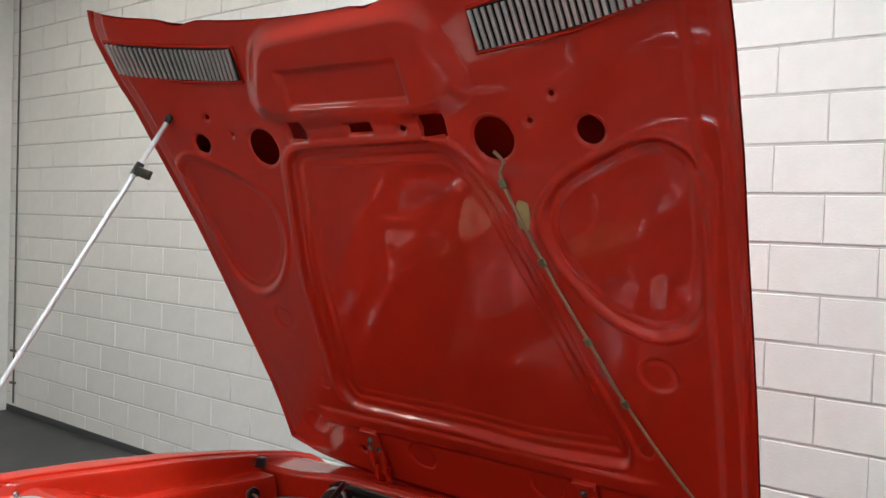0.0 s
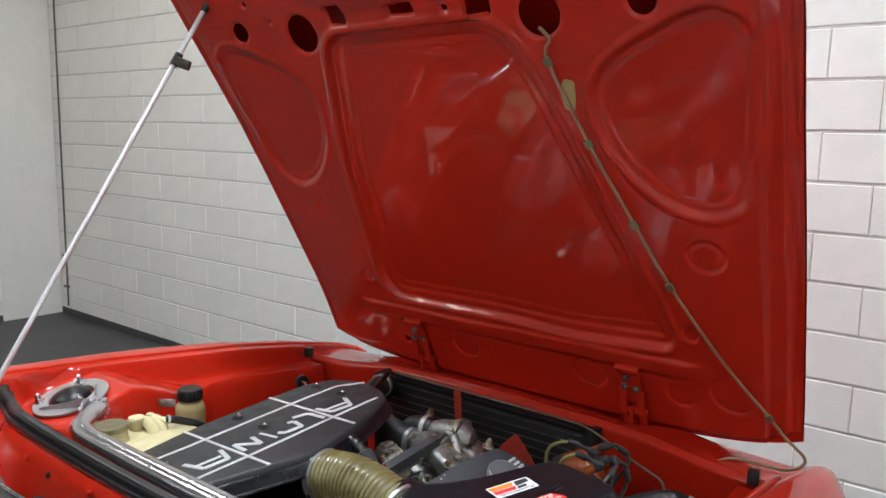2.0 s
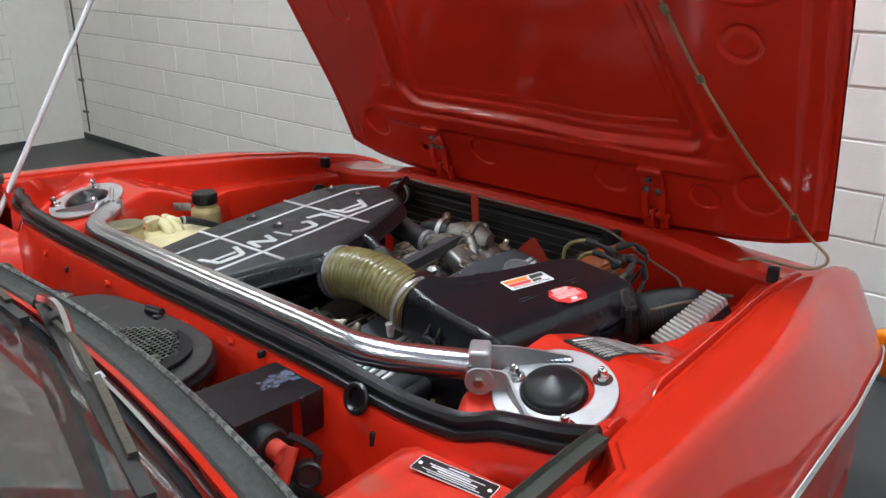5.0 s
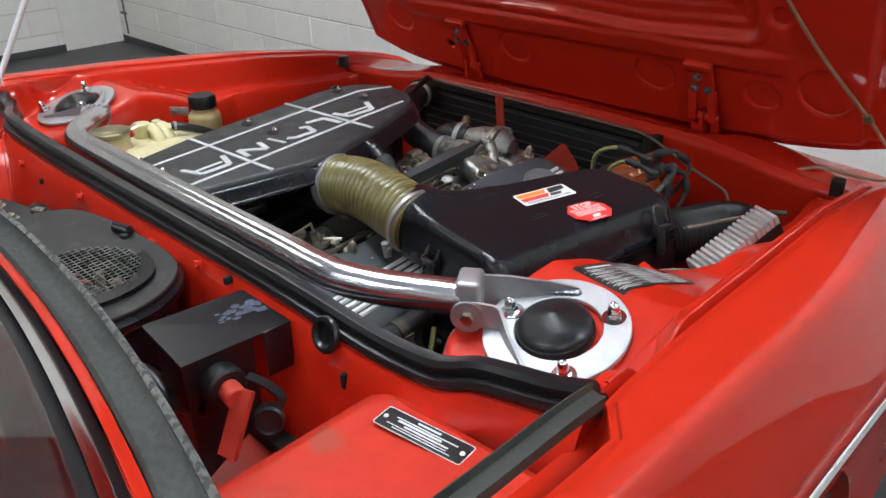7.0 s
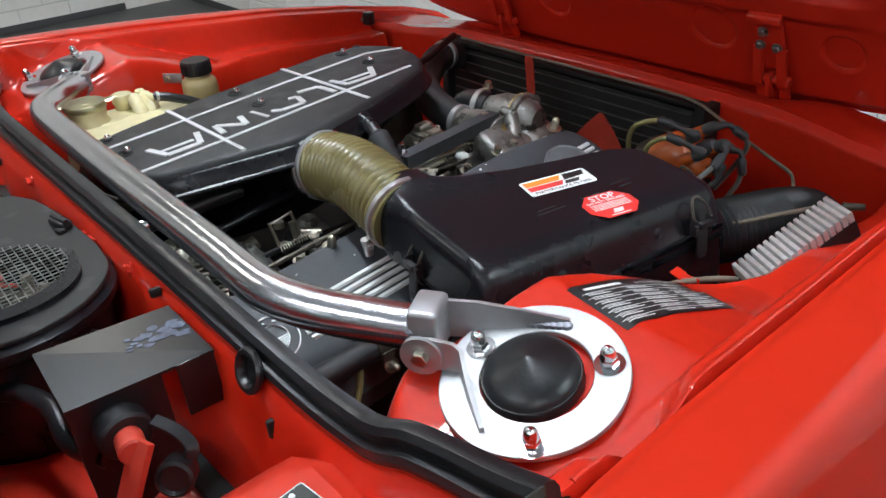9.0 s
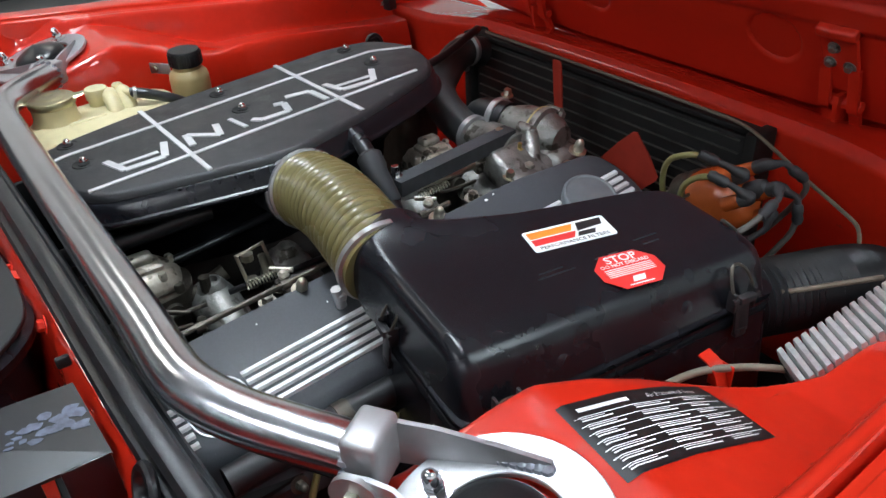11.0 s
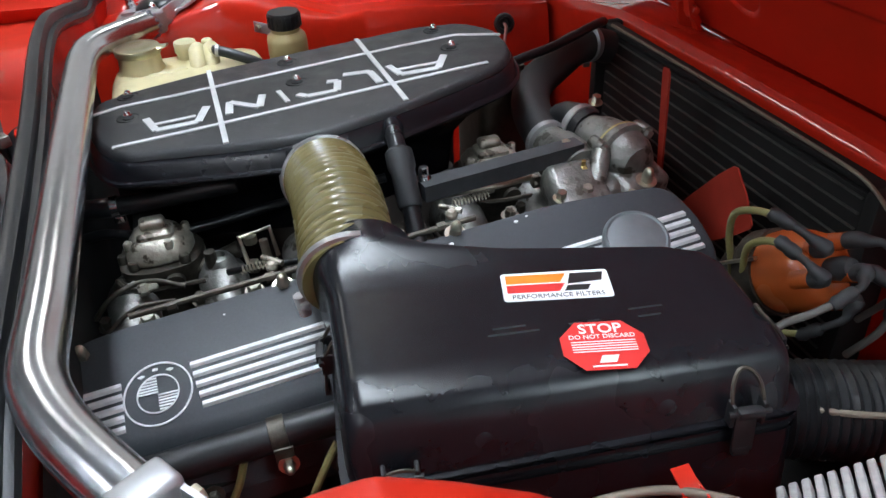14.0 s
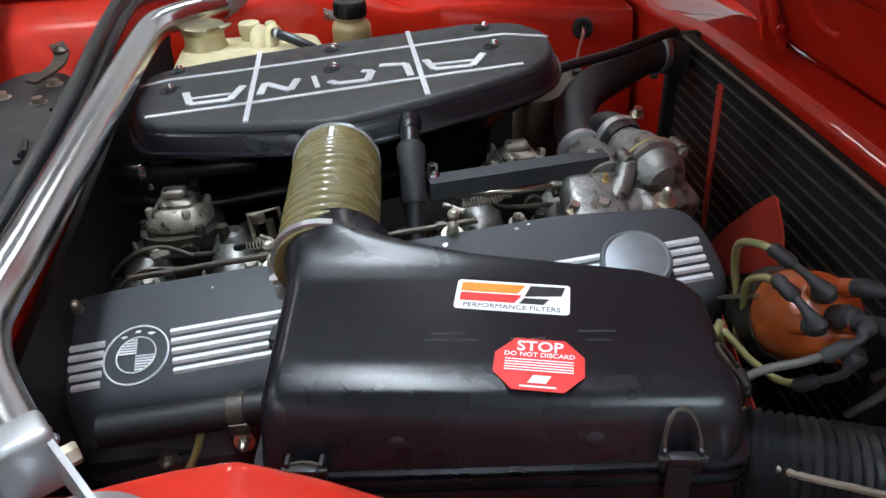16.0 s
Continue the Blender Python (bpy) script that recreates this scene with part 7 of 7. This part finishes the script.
part("tab", tube(B(), [(0.062, -0.150, 0.704), (0.058, -0.162, 0.7065), (0.047, -0.178, 0.7075), (0.036, -0.188, 0.7055)], 0.0075, sub=4, shape=[(-1, -0.14), (1, -0.14), (1, 0.14), (-1, 0.14)]), RED_BAY, ft)
wm = thing("wiper_motor", (-0.36, -0.29, 0.60), "black wiper motor and linkage with zinc bolts in the cowl tray", "wiper motor")
part("motor", rod(B(), (-0.33, -0.215, 0.632), (-0.26, -0.19, 0.632), 0.032, 24, bev=0.008), BLACK_MATT, wm)
part("gearbox", slab(B(), rounded([(-0.24, -0.225), (-0.22, -0.27), (-0.26, -0.33), (-0.34, -0.35), (-0.39, -0.31), (-0.36, -0.25)], 0.03), lambda x, y: 0.676, [(0.004, -0.10), (0.0, -0.09), (0.0, -0.006), (0.005, 0.0)]), BLACK_MATT, wm)
for x, y in ((-0.255, -0.265), (-0.285, -0.325), (-0.325, -0.262)):
    part("bolt", bolt(B(), (x, y, 0.675), (0, 0, 1), 0.0085, 0.008), ZINC, wm)
part("crank_arm", tube(B(), [(-0.30, -0.285, 0.690), (-0.345, -0.26, 0.696), (-0.39, -0.262, 0.702), (-0.43, -0.28, 0.704)], 0.011, sub=4, shape=[(-1, -0.18), (1, -0.18), (1, 0.18), (-1, 0.18)]), GREASY, wm, "dull metal crank arm")
part("ball_joint", lathe(B(), (-0.39, -0.262, 0.700), (0, 0, 1), [(0.012, 0), (0.012, 0.008), (0.006, 0.013), (0, 0.014)], 16), GREASY, wm)
part("terminal", box(B(), (-0.245, -0.225, 0.676), (0.022, 0.016, 0.016), (0, 0, 30), 0.003), ALU, wm)

gx = (-0.555, 0.63, 0.615)
wg = thing("wing_grommet", gx, "black rubber grommet with a pinkish wire in the inner wing", "grommet")
part("grommet", lathe(B(), (-0.572, 0.63, 0.618), (1, -0.1, 0.35), [(0.019, 0), (0.021, 0.006), (0.018, 0.012), (0.012, 0.012), (0.010, 0.004), (0, 0.004)], 22), BLACK_RUBBER, wg)
part("wire", tube(B(), [(-0.568, 0.63, 0.620), (-0.545, 0.625, 0.618), (-0.53, 0.615, 0.595), (-0.525, 0.605, 0.54)], 0.0032, 8, 5), mat("faded_pink_wire", (0.40, 0.17, 0.15), 0.5), wg, "faded pinkish wire")
cast = thing("steering_box", (-0.31, 0.44, 0.50), "dull brownish cast steering gear housing", "steering box")
bm = slab(B(), rounded([(-0.31, 0.44), (-0.17, 0.43), (-0.165, 0.47), (-0.235, 0.555), (-0.30, 0.545)], 0.015), lambda x, y: 0.652 + 0.05 * (y - 0.51), [(0.0, -0.16), (0.0, -0.01), (0.006, 0.0)])
part("housing", bm, mat("brown_cast_iron", (0.10, 0.078, 0.06), 0.55, metal=0.4, vary=0.35, scale=70, bump=0.3, bscale=250), cast)
part("cover_bolt", bolt(B(), (-0.235, 0.49, 0.650), (0, 0, 1), 0.008, 0.008), GREASY, cast)
part("cover_bolt", bolt(B(), (-0.255, 0.53, 0.652), (0, 0, 1), 0.008, 0.008), GREASY, cast)

# ---- underbody and wheels ----
# Black panel and block added to darken the shaded bay below the plenum.
part("splash_shield", box(B(), (-0.43, 0.17, 0.45), (0.012, 0.60, 0.30), bev=0.003), BLACK_DEEP, car, "black panel standing in for shade on the inner wing")
part("steering_cover", box(B(), (-0.25, 0.16, 0.44), (0.30, 0.54, 0.10), bev=0.02), BLACK_DEEP, car)
part("subframe", box(B(), (0, 0.05, 0.235), (1.24, 0.16, 0.10), bev=0.015), BLACK_DEEP, car, "black front subframe")
part("engine_bearer", box(B(), (0.10, 0.25, 0.27), (0.18, 0.7, 0.06), bev=0.01), BLACK_DEEP, car)
part("lower_valance", box(B(), (0, 0.93, 0.33), (1.42, 0.20, 0.22), bev=0.03), RED, car)
part("splash_floor", box(B(), (0, 0.38, 0.20), (1.38, 1.1, 0.02), bev=0.004), BLACK_DEEP, car)
part("bulkhead", box(B(), (0, -0.2, 0.36), (1.40, 0.03, 0.4), bev=0.004), BLACK_DEEP, car)
for side in (1, -1):
    wc = Vector((side * 0.735, 0.02, 0.305))
    ax_ = Vector((side, 0, 0))
    wh = part("wheel", lathe(B(), wc - ax_ * 0.07, ax_, [(0.10, 0), (0.19, 0.01), (0.19, 0.12), (0.17, 0.14), (0.08, 0.10), (0.05, 0.115), (0.0, 0.115)], 36), ALU_BRIGHT, car, "alloy front wheel")
    part("tyre", lathe(B(), wc - ax_ * 0.09, ax_, [(0.19, 0), (0.275, 0.01), (0.300, 0.03), (0.305, 0.09), (0.300, 0.15), (0.275, 0.17), (0.19, 0.18)], 48), TYRE, wh, "black tyre")

# end wall pilaster and cable in the far corner
structure("trim_pilaster", (WEST + 0.002, NORTH - 0.21, TOP / 2), (0.024, 0.40, TOP), PAINT_WHITE, "white painted pilaster in the far corner", "pilaster")
cd = thing("wall_conduit", (WEST + 0.12, NORTH - 0.012, 0.0), "thin dark conduit with a grey bracket in the wall corner", "conduit")
part("pipe", rod(B(), (WEST + 0.105, NORTH - 0.010, 0.06), (WEST + 0.105, NORTH - 0.010, TOP - 0.01), 0.006, 8), LEAD_GREY, cd)
for z in (0.20, 0.42):
    part("bracket", box(B(), (WEST + 0.10, NORTH - 0.014, z), (0.06, 0.02, 0.016), bev=0.003), LEAD_GREY, cd)

# ---- wall blocks ----
def block_mesh(w, h, d):
    bm = box(B(), (0, 0, 0), (w, d, h), bev=0.0025, seg=1)
    me = bpy.data.meshes.new("block")
    bmesh.ops.recalc_face_normals(bm, faces=bm.faces)
    bm.to_mesh(me)
    bm.free()
    me.materials.append(PAINT_WHITE)
    return me


full = block_mesh(BLOCK - 0.0036, COURSE - 0.0085, 0.02)
rest, rest_w = B(), B()
rng = random.Random(4)
for row in range(-1, 20):
    z = 0.125 + COURSE * (row + 0.5)
    if z + COURSE / 2 > TOP:
        break
    shift = 0.4645 if row % 2 == 1 else 0.4645 + BLOCK / 2
    for k in range(-18, 13):
        x = shift + BLOCK * (k + 0.5)
        lo, hi = max(x - BLOCK / 2, WEST), min(x + BLOCK / 2, EAST)
        if hi - lo < 0.04:
            continue
        y = NORTH + 0.006 + rng.uniform(-0.0015, 0.0015)
        if hi - lo > BLOCK - 0.01 and x < 1.35 and row < 15 and (row >= 0):
            ob = new("block", full)
            ob.parent = wall_north
            ob.location = Vector((x, y, z)) - wall_north.location
        else:
            box(rest, ((lo + hi) / 2, y, z), (hi - lo - 0.007, 0.02, COURSE - 0.0085), bev=0)
    for k in range(0, 24):
        yy = NORTH - (0.15 if row % 2 else 0.0) - BLOCK * (k + 0.5)
        if yy - BLOCK / 2 < SOUTH:
            break
        hi_y = min(yy + BLOCK / 2, NORTH)
        box(rest_w, (WEST - 0.006, (yy - BLOCK / 2 + hi_y) / 2, z), (0.02, hi_y - yy + BLOCK / 2 - 0.005, COURSE - 0.0085), bev=0)
tagged(part("blocks", rest, PAINT_WHITE, wall_north), kind="stuff")
tagged(part("blocks", rest_w, PAINT_WHITE, wall_west), kind="stuff")
